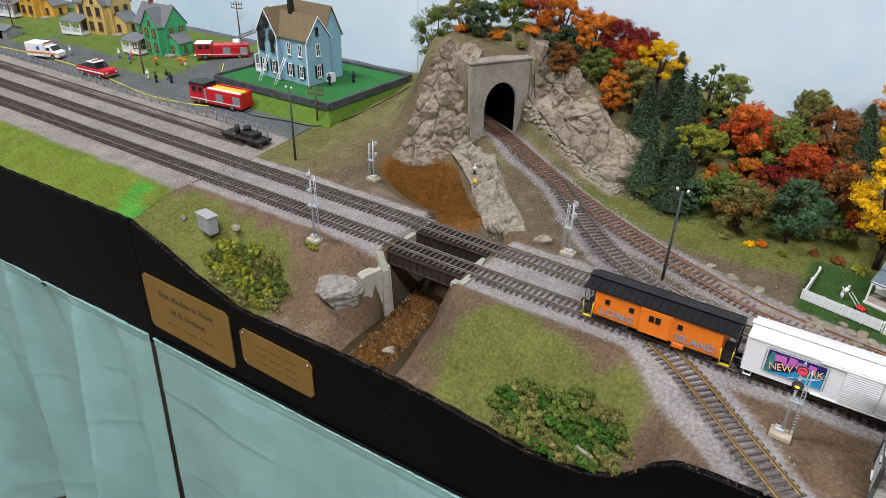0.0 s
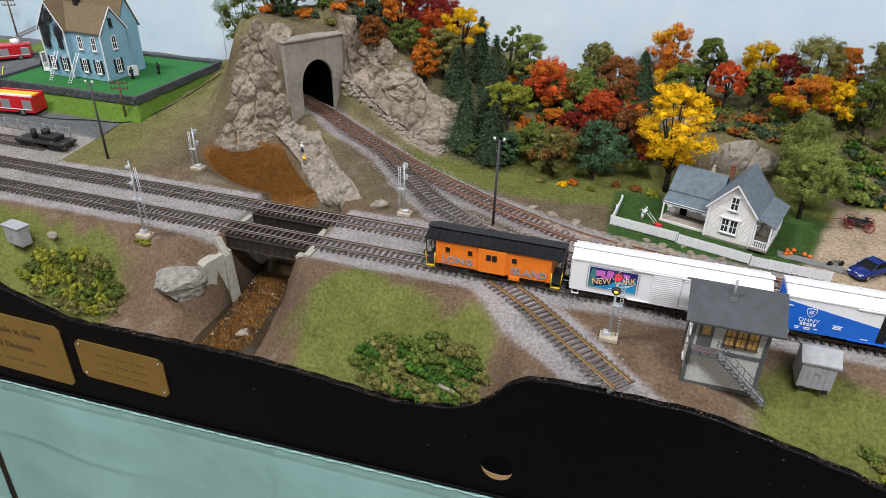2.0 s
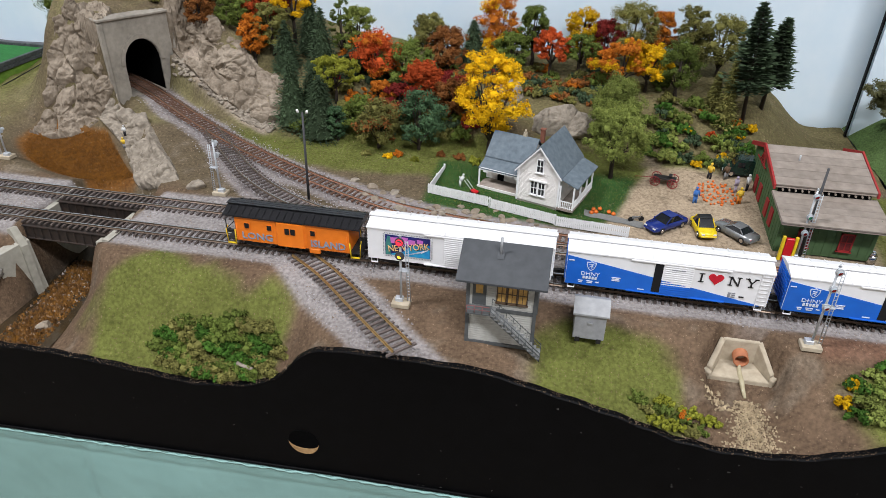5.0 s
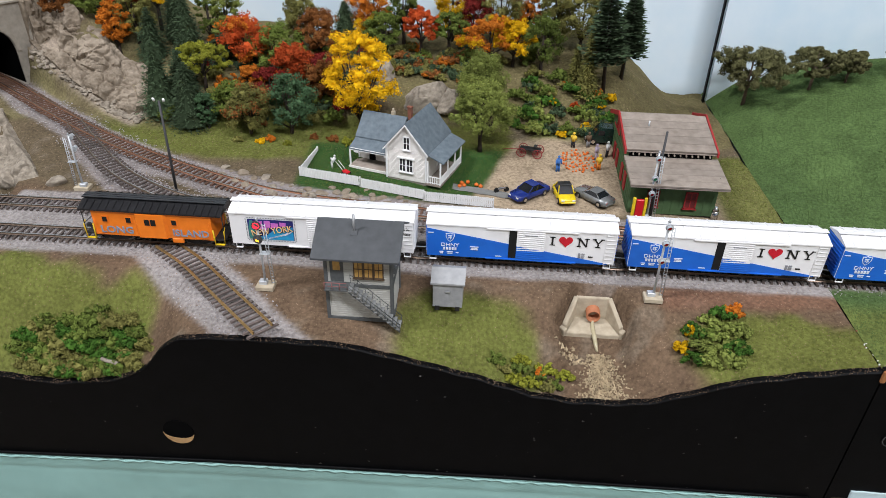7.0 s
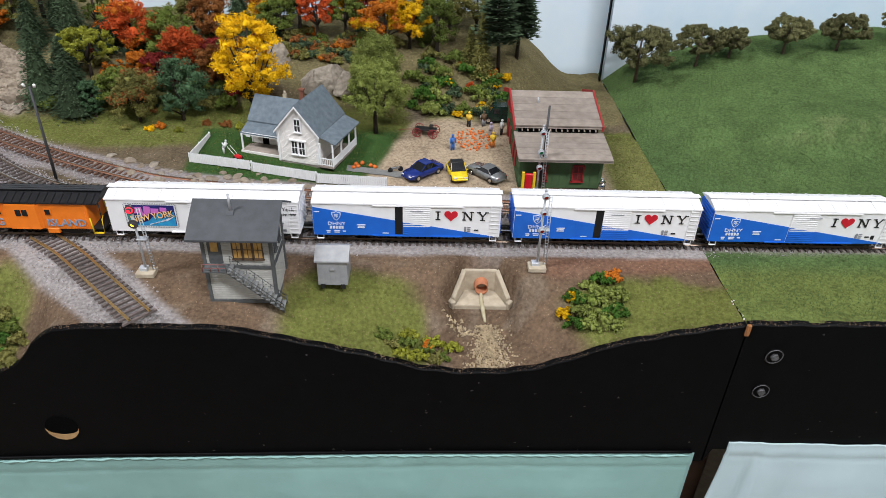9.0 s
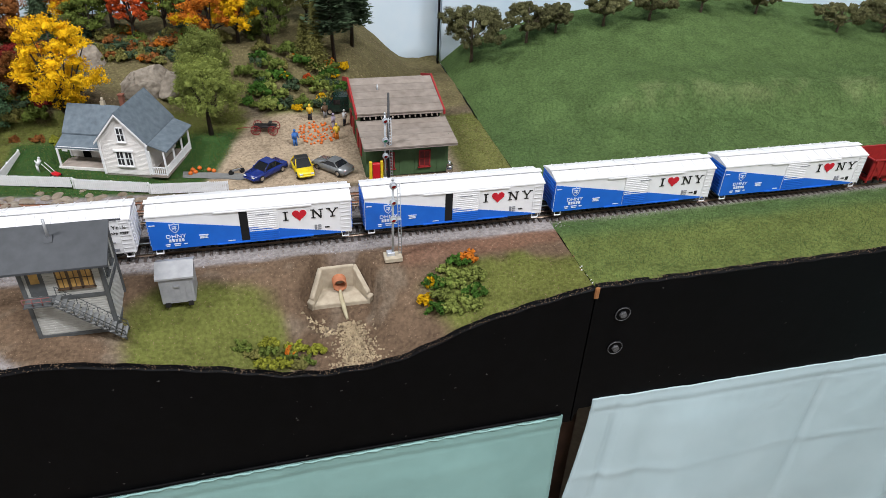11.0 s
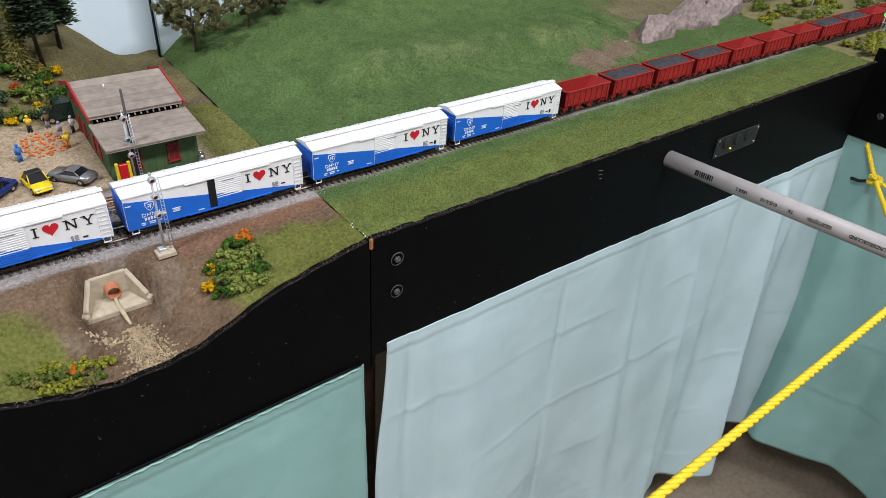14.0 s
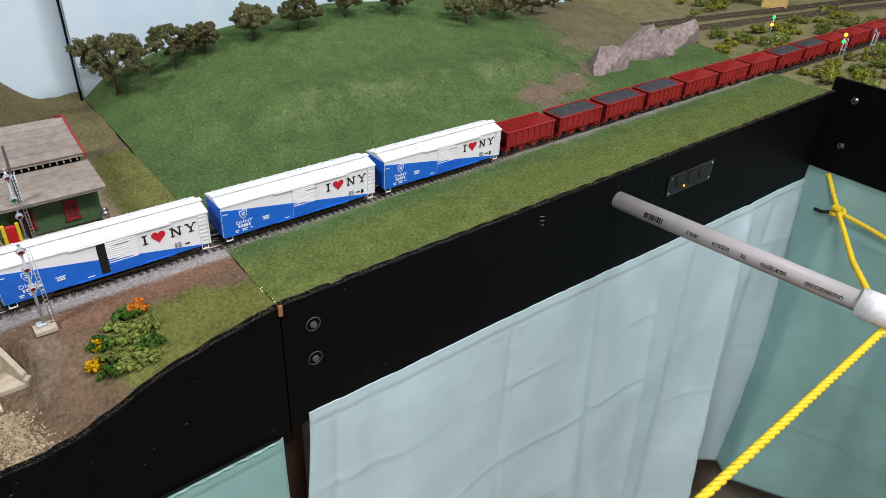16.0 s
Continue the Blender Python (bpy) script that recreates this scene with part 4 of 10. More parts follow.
    for x, z, w, hh in ((0.055, 0.0165, 0.002, 0.005), (0.0585, 0.0185, 0.003, 0.0008), (0.0585, 0.0165, 0.003, 0.0008), (0.0585, 0.0145, 0.003, 0.0008), (0.009, 0.0355, 0.012, 0.0007)):
        part("data_print", box(bmesh.new(), (x, y0 - 0.0011 if x < 0.03 else y0 - 0.0003, z), (w, 0.0008, hh)), M_grey, car)
    bm = box(bmesh.new(), (0.0655, y0 - 0.0003, 0.0155), (0.0042, 0.0006, 0.0012))
    if not is_open:
        box(bm, (0.071, y0 - 0.0003, 0.0150), (0.0030, 0.0006, 0.0042))
    part("stencil", bm, M_ink, car)
    return car


TRAIN_X, PITCH = -0.477, 0.1885
open_car = blue_car(TRAIN_X + PITCH, True)
copy_thing(open_car, pose(TRAIN_X + 2 * PITCH, 0.13, RAIL_TOP))
shut_car = blue_car(TRAIN_X + 3 * PITCH, False)
copy_thing(shut_car, pose(TRAIN_X + 4 * PITCH, 0.13, RAIL_TOP))


def white_car(at):
    car = boxcar_shell("boxcar", at, "all-white boxcar with a colourful postcard picture on its side", M_carwhite, M_carwhite, "boxcars of the train")
    y0 = -CAR_W / 2
    door(car, -0.0135, 0.0125, M_carwhite)
    door(car, 0.0135, 0.0385, M_carwhite, ribs=2)
    door(car, -0.013, 0.013, M_carwhite, 1)
    door_tracks(car, M_carwhite)
    # the postcard: stamped edge, picture, bands and letters
    cx, cz, w, hh = -0.0485, 0.0255, 0.046, 0.0235
    bm = bmesh.new()
    for k in range(30):
        for s in (-1, 1):
            box(bm, (cx - w / 2 + (k + 0.5) * w / 30, y0 - 0.0003, cz + s * (hh / 2 + 0.0006)), (w / 60, 0.0005, 0.0007))
    for k in range(15):
        for s in (-1, 1):
            box(bm, (cx + s * (w / 2 + 0.0006), y0 - 0.0003, cz - hh / 2 + (k + 0.5) * hh / 15), (0.0007, 0.0005, hh / 30))
    pc = part("postcard", bm, M_grey, car, "picture with a perforated stamp edge")
    night = mat("postcard_night_blue", (0.015, 0.03, 0.16), (0.02, 0.01, 0.10), rough=0.4, scale=200)
    pink = mat("postcard_pink", (0.62, 0.16, 0.42), (0.45, 0.12, 0.5), rough=0.4, scale=300)
    sea = mat("postcard_turquoise", (0.03, 0.36, 0.55), (0.02, 0.2, 0.5), rough=0.4, scale=180)
    sand = mat("postcard_yellow", (0.80, 0.62, 0.22), (0.78, 0.45, 0.25), rough=0.4, scale=300)
    teal = mat("postcard_teal", (0.06, 0.25, 0.22), (0.03, 0.14, 0.14), rough=0.4, scale=300)
    part("picture", box(bmesh.new(), (cx, y0 - 0.0002, cz), (w - 0.002, 0.0004, hh - 0.002)), night, pc)
    bm = bmesh.new()
    slab(bm, [(-0.019, -0.0108), (0.0215, -0.0108), (0.0215, 0.004), (0.004, 0.001), (-0.004, -0.006)], (cx, y0 - 0.0004, cz), (1, 0, 0), (0, 0, 1), (0, -0.0002, 0))
    part("water", bm, sea, pc)
    bm = bmesh.new()
    for x, z, ww, h2 in ((-0.012, 0.0055, 0.009, 0.006), (-0.003, 0.006, 0.006, 0.007), (0.004, 0.005, 0.007, 0.005), (0.012, 0.0065, 0.006, 0.004), (-0.007, 0.0015, 0.007, 0.003)):
        box(bm, (cx + x, y0 - 0.0006, cz + z), (ww, 0.0003, h2), ry=random.uniform(-12, 12))
    part("skyline", bm, pink, pc)
    bm = bmesh.new()
    slab(bm, [(-0.0215, -0.0108), (-0.0165, -0.0108), (-0.0155, 0.002), (-0.017, 0.0095), (-0.0195, 0.0095), (-0.0215, 0.002)], (cx, y0 - 0.0005, cz), (1, 0, 0), (0, 0, 1), (0, -0.0002, 0))
    part("monument", bm, teal, pc)
    words("lettering", "NEW YORK", 0.0098, pose(cx + 0.0015, y0 - 0.0010, cz - 0.0012, 90, -10, 0), M_ink, pc, spacing=0.9, sx=0.86)
    words("lettering", "NEW YORK", 0.0095, pose(cx + 0.0011, y0 - 0.0014, cz - 0.0007, 90, -10, 0), sand, pc, spacing=0.93, sx=0.86)
    bm = bmesh.new()
    for k in range(5):
        slab_strokes(bm, [((0, 0), (1, 0.25 + 0.1 * k), 0.12)], (cx - 0.003 + k * 0.004, cz - 0.0095 + 0.001 * k), 0.007, y0 - 0.0006, -0.0002)
    part("wave_crest", bm, M_pale, pc)
    # gold map, words and small print
    bm = bmesh.new()
    slab(bm, [(0, 0.18), (0.12, 0.35), (0.45, 0.38), (0.55, 0.62), (0.75, 0.9), (1.0, 0.95), (1.0, 0.35), (0.96, 0.05), (0.9, -0.2), (0.72, 0.05), (0.05, 0.02)], (0.0395, y0 - 0.0003, 0.0170), (0.0215, 0, 0), (0, 0, 0.0165), (0, -0.0003, 0))
    part("map_shape", bm, M_gold, car, "gold silhouette of a state map")
    words("lettering", "New York", 0.0052, pose(0.0720, y0 - 0.0004, 0.0345, 90), M_ink, car, sx=1.05)
    words("lettering", "The Empire State", 0.0046, pose(0.0720, y0 - 0.0004, 0.0290, 90), M_ink, car, shear=0.35, sx=0.8)
    bm = bmesh.new()
    for x, z, ww in ((0.064, 0.0195, 0.004), (0.070, 0.0195, 0.006), (0.052, 0.0125, 0.010), (0.066, 0.0125, 0.004), (0.073, 0.0125, 0.004), (0.066, 0.011, 0.004), (0.073, 0.011, 0.004)):
        part("small_print", box(bmesh.new(), (x, y0 - 0.0003, z), (ww, 0.0006, 0.0011)), M_grey, car)
    bm.free()
    return car


white_car(TRAIN_X)


def caboose(at):
    car = thing("caboose", pose(at, 0.13, RAIL_TOP), "orange bay-window caboose with a black roof and yellow handrails", "caboose")
    L, W, S, E = 0.118, 0.0330, 0.0085, 0.0360
    part("body", box(bmesh.new(), (0, 0, (S + E) / 2), (L, W, E - S), bev=0.0004), M_orange, car)
    for s in (-1, 1):
        bm = bmesh.new()
        slab(bm, [(-0.0155, 0), (0.0155, 0), (0.0135, 0.0028), (-0.0135, 0.0028)], (0.0, s * W / 2, S + 0.001), (1, 0, 0), (0, s, 0), (0, 0, E - S - 0.002))
        bay = part("bay_window", bm, M_orange, car)
        yb = s * (W / 2 + 0.0030)
        bm = bmesh.new()
        for x in (-0.003, 0.003):
            box(bm, (x, yb, 0.0268), (0.0046, 0.0008, 0.0062))
        part("bay_pane", bm, M_gap, bay)
        for x in (-0.046, -0.0225, 0.0225):
            fr = part("window_frame", box(bmesh.new(), (x, s * (W / 2 + 0.0002), 0.0268), (0.0062, 0.0008, 0.0066)), M_orange, car)
            part("pane", box(bmesh.new(), (x, s * (W / 2 + 0.0006), 0.0268), (0.0046, 0.0006, 0.0052)), M_gap, fr)
        part("tool_box", box(bmesh.new(), (0.023, s * (W / 2 - 0.001), 0.0065), (0.011, 0.003, 0.005), bev=0.0004), M_orange, car)
        for k in (-1, 1):
            bm = bmesh.new()
            path_tube(bm, [(k * (L / 2 - 0.002), s * (W / 2 + 0.0010), E - 0.008), (k * (L / 2 - 0.002), s * (W / 2 + 0.0010), S + 0.006), (k * (L / 2 - 0.004), s * (W / 2 + 0.0010), S + 0.0025), (k * (L / 2 - 0.016), s * (W / 2 + 0.0010), S + 0.0018)], 0.00035, 5)
            part("grab_iron", bm, M_orange, car)
    words("lettering", "LONG", 0.0105, pose(-0.036, -W / 2 - 0.0006, 0.0152, 90), M_letter, car, sx=1.12, bold=0.0002)
    words("lettering", "ISLAND", 0.0105, pose(0.0375, -W / 2 - 0.0006, 0.0152, 90), M_letter, car, sx=1.02, bold=0.0002)
    bm = bmesh.new()
    slab(bm, [(-W / 2 - 0.002, 0), (W / 2 + 0.002, 0), (W / 2 + 0.002, 0.0014), (0.006, 0.0058), (-0.006, 0.0058), (-W / 2 - 0.002, 0.0014)], (-L / 2 - 0.011, 0, E), (0, 1, 0), (0, 0, 1), (L + 0.022, 0, 0))
    part("roof", bm, M_roofblack, car)
    for k in range(19):
        bm = bmesh.new()
        for s in (-1, 1):
            slab(bm, [(0.006, 0.0058), (W / 2 + 0.002, 0.0014), (W / 2 + 0.002, 0.0021), (0.006, 0.0065)], (-L / 2 - 0.006 + k * (L + 0.012) / 18, 0, E), (0, s, 0), (0, 0, 1), (0.0009, 0, 0))
        part("roof_rib", bm, M_roofblack, car)
    bm = bmesh.new()
    for k in (-1, 0, 1):
        box(bm, (0, k * 0.0036, E + 0.0075), (L + 0.024, 0.0030, 0.0008))
    part("running_board", bm, M_roofblack, car)
    for s in (-1, 1):
        bm = box(bmesh.new(), (s * (L / 2 + 0.0055), 0, S + 0.0004), (0.011, W - 0.002, 0.0014))
        pl = part("platform", bm, M_under, car)
        for yy in (-1, 1):
            bm = bmesh.new()
            path_tube(bm, [(s * (L / 2 + 0.0005), yy * (W / 2), S + 0.012), (s * (L / 2 + 0.0012), yy * (W / 2), S - 0.005)], 0.0007, 5)
            path_tube(bm, [(s * (L / 2 + 0.0102), yy * (W / 2 - 0.001), S - 0.004), (s * (L / 2 + 0.0108), yy * (W / 2 - 0.001), S + 0.010), (s * (L / 2 + 0.0108), yy * (W / 2 - 0.005), S + 0.013)], 0.0006, 5)
            box(bm, (s * (L / 2 + 0.0055), yy * (W / 2 - 0.0005), S - 0.004), (0.009, 0.0022, 0.0007))
            part("handrail", bm, M_yellow, pl, "yellow step handrail")
        bm = bmesh.new()
        for q in (-1, 1):
            tube(bm, (s * (L / 2 + 0.0105), q * 0.004 + 0.006, S), (s * (L / 2 + 0.0105), q * 0.004 + 0.006, E + 0.003), 0.0004, n=5)
            tube(bm, (s * (L / 2 + 0.0105), q * 0.0145, S), (s * (L / 2 + 0.0105), q * 0.0145, E + 0.0005), 0.0005, n=5)
        for k in range(7):
            tube(bm, (s * (L / 2 + 0.0105), 0.002, S + 0.003 + k * 0.004), (s * (L / 2 + 0.0105), 0.010, S + 0.003 + k * 0.004), 0.00035, n=5)
        tube(bm, (s * (L / 2 + 0.0105), -0.0145, S + 0.011), (s * (L / 2 + 0.0105), 0.0145, S + 0.011), 0.0004, n=5)
        part("end_ladder", bm, M_under, pl)
        truck(car, s * (L / 2 - 0.019))
    bm = box(bmesh.new(), (0, 0, S - 0.001), (L - 0.004, W - 0.006, 0.003))
    box(bm, (-0.012, 0, S - 0.004), (0.02, 0.014, 0.004))
    part("underframe", bm, M_under, car)
    couplers(car, L / 2 + 0.010)


caboose(TRAIN_X - 0.1660)


def hopper(at, load):
    car = thing("hopper_car", pose(at, 0.13, RAIL_TOP), "red hopper car heaped with dark coal" if load else "empty red hopper car with open top", "hopper car", "hopper cars of the train")
    L, W, S, E = 0.086, 0.034, 0.0095, 0.0335
    h = L / 2
    for s in (-1, 1):
        bm = box(bmesh.new(), (0, s * (W / 2 - 0.0005), (S + E) / 2 + 0.002), (L - 0.002, 0.001, E - S - 0.004))
        for k in range(8):
            box(bm, (-h + 0.004 + k * (L - 0.008) / 7, s * (W / 2 + 0.0006), (S + E) / 2 + 0.001), (0.0014, 0.0014, E - S - 0.002))
        box(bm, (0, s * W / 2, E), (L, 0.0022, 0.0016))
        part("side", bm, M_hopper, car)
        bm = bmesh.new()
        slab(bm, [(0, E), (0.0012, E), (0.0172, S - 0.002), (0.016, S - 0.002)], (s * h, -W / 2, 0), (-s, 0, 0), (0, 0, 1), (0, W, 0))
        box(bm, (s * h, 0, E), (0.002, W, 0.0016))
        part("end_slope", bm, M_hopper, car)
        bm = bmesh.new()
        for yy in (-1, 1):
            box(bm, (s * (h - 0.0008), yy * (W / 2 - 0.001), (S + E) / 2 - 0.002), (0.0014, 0.0014, E - S + 0.004))
        box(bm, (s * (h - 0.004), 0, S - 0.0008), (0.010, W - 0.004, 0.0024))
        part("end_frame", bm, M_hopper, car)
        bm = bmesh.new()
        slab(bm, [(-0.010, 0.012), (0.010, 0.012), (0.004, 0.0035), (-0.004, 0.0035)], (s * 0.012, -0.013, 0), (1, 0, 0), (0, 0, 1), (0, 0.026, 0))
        part("chute", bm, M_hopper, car)
        truck(car, s * (h - 0.0155))
    if load:
        n, m = 26, 12
        X, Y = np.meshgrid(np.linspace(-h + 0.002, h - 0.002, n), np.linspace(-W / 2 + 0.001, W / 2 - 0.001, m))
        e = np.minimum(1, (h - np.abs(X)) / 0.012) * np.minimum(1, (W / 2 - np.abs(Y)) / 0.008)
        Z = E - 0.003 + 0.0065 * e + fbm(X + at, Y, 0.008, 3) * 0.0012
        i = np.arange(n * (m - 1)).reshape(m - 1, n)[:, :-1].ravel()
        ob = mesh_np("coal_load", np.stack([X.ravel(), Y.ravel(), Z.ravel()], 1), np.stack([i, i + 1, i + n + 1, i + n], 1), M_coal, car)
    couplers(car, h)
    return car


HOP0 = TRAIN_X + 4 * PITCH + 0.144
h_empty, h_full = hopper(HOP0, False), hopper(HOP0 + 0.0975, True)
for k in range(2, 16):
    copy_thing(h_full if k in (2, 3, 7, 8, 12) else h_empty, pose(HOP0 + k * 0.0975, 0.13, RAIL_TOP))

# ---------------------------------------------------------------- growth
LEAF = {}
for nm, a in dict(yellow=(0.78, 0.46, 0.008), orange=(0.62, 0.19, 0.02), redorange=(0.52, 0.085, 0.02), darkred=(0.22, 0.025, 0.02), green=(0.13, 0.172, 0.034), olive=(0.20, 0.19, 0.055),
                  darkgreen=(0.062, 0.095, 0.048), bluegreen=(0.085, 0.16, 0.075), brown=(0.27, 0.105, 0.03), lightgreen=(0.215, 0.255, 0.06), grassgreen=(0.06, 0.14, 0.02), orchard=(0.155, 0.152, 0.066),
                  yellowgreen=(0.24, 0.25, 0.03)).items():
    LEAF[nm] = mat(nm + "_foliage", a, tuple(c * 0.55 for c in a), rough=0.85, scale=260, rand=0.42, spec=0.12, big=0.4)
M_bark = mat("dark_bark", (0.05, 0.035, 0.025), (0.03, 0.022, 0.016), rough=0.9, scale=500, bump=0.5)
M_bark2 = mat("pale_brown_bark", (0.17, 0.12, 0.085), (0.10, 0.07, 0.05), rough=0.9, scale=500, bump=0.5)
ICO = bmesh.new()
bmesh.ops.create_icosphere(ICO, subdivisions=1, radius=1.0)
ICO_V = np.array([v.co[:] for v in ICO.verts])
ICO_F = np.array([[v.index for v in f.verts] for f in ICO.faces])
ICO.free()


def leaf_cloud(clumps, per, size, rng, core=0.8, squash=1.0, tufts=8):
    """Leaves in ragged tufts round clumps (n, 4: x, y, z, r), over a small lumpy core."""
    big = np.asarray(clumps)
    d = rng.normal(size=(len(big), tufts, 3))
    d /= np.linalg.norm(d, axis=2)[..., None]
    d[..., 2] = d[..., 2] * 0.75 + 0.15
    rr = big[:, None, 3] * rng.uniform(0.45, 1.02, (len(big), tufts))
    c = np.concatenate([big[:, None, :3] + d * rr[..., None] * np.array([1, 1, squash]), (big[:, None, 3] * rng.uniform(0.26, 0.52, (len(big), tufts)))[..., None]], 2).reshape(-1, 4)
    k = len(c)
    per = per * 1.9 / tufts
    cnt = np.maximum(6, (per * (c[:, 3] / c[:, 3].mean()) ** 2).astype(int))
    idx = np.repeat(np.arange(k), cnt)
    n = len(idx)
    d = rng.normal(size=(n, 3))
    d /= np.linalg.norm(d, axis=1)[:, None]
    p = c[idx, :3] + d * (c[idx, 3] * rng.uniform(0.55, 1.25, n))[:, None] * np.array([1, 1, squash])
    u = rng.normal(size=(n, 3))
    u -= d * (u * d).sum(1)[:, None] * 0.6
    u /= np.linalg.norm(u, axis=1)[:, None]
    w = np.cross(u, d + rng.normal(size=(n, 3)) * 0.5)
    w /= np.linalg.norm(w, axis=1)[:, None] + 1e-9
    s = (size * rng.uniform(0.55, 1.4, n))[:, None]
    v = np.stack([p - u * s, p + w * s * 0.6, p + u * s, p - w * s * 0.6], 1).reshape(-1, 3)
    f = np.arange(n)[:, None] * 4 + np.array([[0, 1, 2, 3]])
    fl = f.tolist()
    vs = [v]
    off = len(v)
    if core:
        for q in big:
            vs.append(q[:3] + ICO_V * q[3] * core * rng.uniform(0.6, 1.15, (len(ICO_V), 1)) * np.array([1, 1, squash]))
            fl += (ICO_F + off).tolist()
            off += len(ICO_V)
    return np.concatenate(vs), fl


def soil(x, y):
    return float(lie(np.array(x), np.array(y)))


def tree(colour, x, y, top, w, label, trunk=0.17, seed=0, clumps=24, sparse=False, bark=None, second="", lean=0.0, group="trees on the wooded slope", leaf=0.0012, per=175, tight=1.0, squash=0.85, core=0.50):
    """A leafy model tree whose top stands at the height top, with a crown w wide."""
    rng = np.random.default_rng(seed + int(abs(x) * 1000))
    w *= 1.28
    z0 = soil(x, y) - 0.002
    h = top - z0
    th = thing("tree", pose(x, y, z0, 0, 0, rng.uniform(0, 360)), label, "tree", group)
    bm = bmesh.new()
    r0 = 0.0012 + h * 0.016
    ct = h * trunk
    path_tube(bm, [(0, 0, 0), (lean * h * 0.3 + r0 * 0.3, 0, ct * 0.6), (lean * h * 0.6, r0 * 0.4, ct), (lean * h, 0, h * 0.8)], [r0 * 1.25, r0, r0 * 0.8, r0 * 0.25], 6)
    cl = []
    for k in range(clumps):
        a, e = k * 2.399 + rng.uniform(-0.4, 0.4), (k + 0.5) / clumps
        zz = ct + (h - ct) * (0.12 + 0.80 * e)
        prof = math.sin(math.pi * min(1, 0.16 + 0.80 * e)) ** 0.7
        rr = w * 0.5 * prof * rng.uniform(0.45, 0.95)
        cr = min(w, h - ct) * tight * rng.uniform(0.11, 0.235) * (0.75 if sparse else 1.0)
        rr = max(0.0, min(rr, w * 0.52 - cr * 0.7))
        px, py = rr * math.cos(a) + lean * zz, rr * math.sin(a)
        cl.append((px, py, min(zz, h - cr * 0.9), cr))
        if k % 3 == 0:
            path_tube(bm, [(lean * ct, 0, ct * 0.85), (px * 0.5 + lean * ct * 0.5, py * 0.5, (ct + zz) * 0.5), (px, py, zz)], [r0 * 0.5, r0 * 0.35, r0 * 0.15], 4)
    part("trunk", bm, bark or M_bark, th)
    v, f = leaf_cloud(cl, per * (0.6 if sparse else 1.0), leaf, rng, core=0 if sparse else core, squash=squash)
    mats = [LEAF[colour]]
    cr = mesh_np("crown", v, f, mats, th)
    if second:
        cl2 = [(q[0] * 1.06, q[1] * 1.06, q[2], q[3] * 1.02) for q in cl[1::3]]
        v, f = leaf_cloud(cl2, per * 0.8, leaf, rng, core=0.45, squash=squash)
        mesh_np("side_crown", v, f, [LEAF[second]], th)
    return th


def spruce(colour, x, y, top, w, label, seed=0, tiers=24, bark=None, open_=False, lean=0.0):
    """A conifer of drooping tiers of needles round a straight stem."""
    rng = np.random.default_rng(seed + int(abs(x) * 1000))
    w *= 1.15 if open_ else 1.5
    z0 = soil(x, y) - 0.002
    h = top - z0
    th = thing("conifer", pose(x, y, z0, 0, lean, rng.uniform(0, 360)), label, "tree", "conifers on the wooded slope")
    bm = tube(bmesh.new(), (0, 0, 0), (0, 0, h * 0.98), 0.002 if not open_ else 0.0028, 0.0004, 6)
    V, F, off = [], [], 0
    low = 0.30 if open_ else 0.04
    for t in range(tiers):
        e = t / (tiers - 1)
        z = h * (low + (0.97 - low) * e)
        R = w * 0.5 * ((1 - e) ** 0.8 * 0.95 + 0.06) * rng.uniform(0.7, 1.05) if open_ else w * 0.5 * ((1 - e) ** 0.8 * 0.95 + 0.06) * rng.uniform(0.85, 1.1)
        n = max(8, int((34 if not open_ else 46) * (1 - e * 0.7)))
        if open_:
            for q in range(3):
                a = rng.uniform(0, 6.28)
                tube(bm, (0, 0, z), (R * 0.9 * math.cos(a), R * 0.9 * math.sin(a), z + 0.002), 0.0006, 0.0003, 4)
        for k in range(n):
            a = (k + rng.uniform(0, 1)) / n * 6.283
            for m in range(6):
                rr = R * (0.28 + 0.14 * m) * rng.uniform(0.8, 1.2)
                p = np.array([rr * math.cos(a + rng.uniform(-0.1, 0.1)), rr * math.sin(a + rng.uniform(-0.1, 0.1)), z - rr * (0.16 if not open_ else -0.05) + rng.uniform(-0.0015, 0.0015)])
                d = np.array([math.cos(a), math.sin(a), rng.uniform(-0.5, 0.35) if not open_ else 0.15])
                s = np.array([-math.sin(a), math.cos(a), rng.uniform(-0.5, 0.5)])
                ln, wd = (0.0030 if not open_ else 0.0048) * rng.uniform(0.6, 1.5), 0.0011 if not open_ else 0.0021
                V += [p - d * ln * 0.4, p + s * wd, p + d * ln, p - s * wd]
                F.append((off, off + 1, off + 2, off + 3))
                off += 4
    part("trunk", bm, bark or M_bark, th)
    if not open_:
        cone = [(w * 0.37 * math.cos(k * 0.785) * s, w * 0.37 * math.sin(k * 0.785) * s, h * zz) for zz, s in ((0.05, 1.0), (0.5, 0.52), (0.95, 0.04)) for k in range(8)]
        V += [np.array(q) for q in cone]
        for r in range(2):
            for k in range(8):
                F.append((off + r * 8 + k, off + r * 8 + (k + 1) % 8, off + r * 8 + 8 + (k + 1) % 8, off + r * 8 + 8 + k))
    mesh_np("crown", np.array(V), F, [LEAF[colour]], th)
    return th


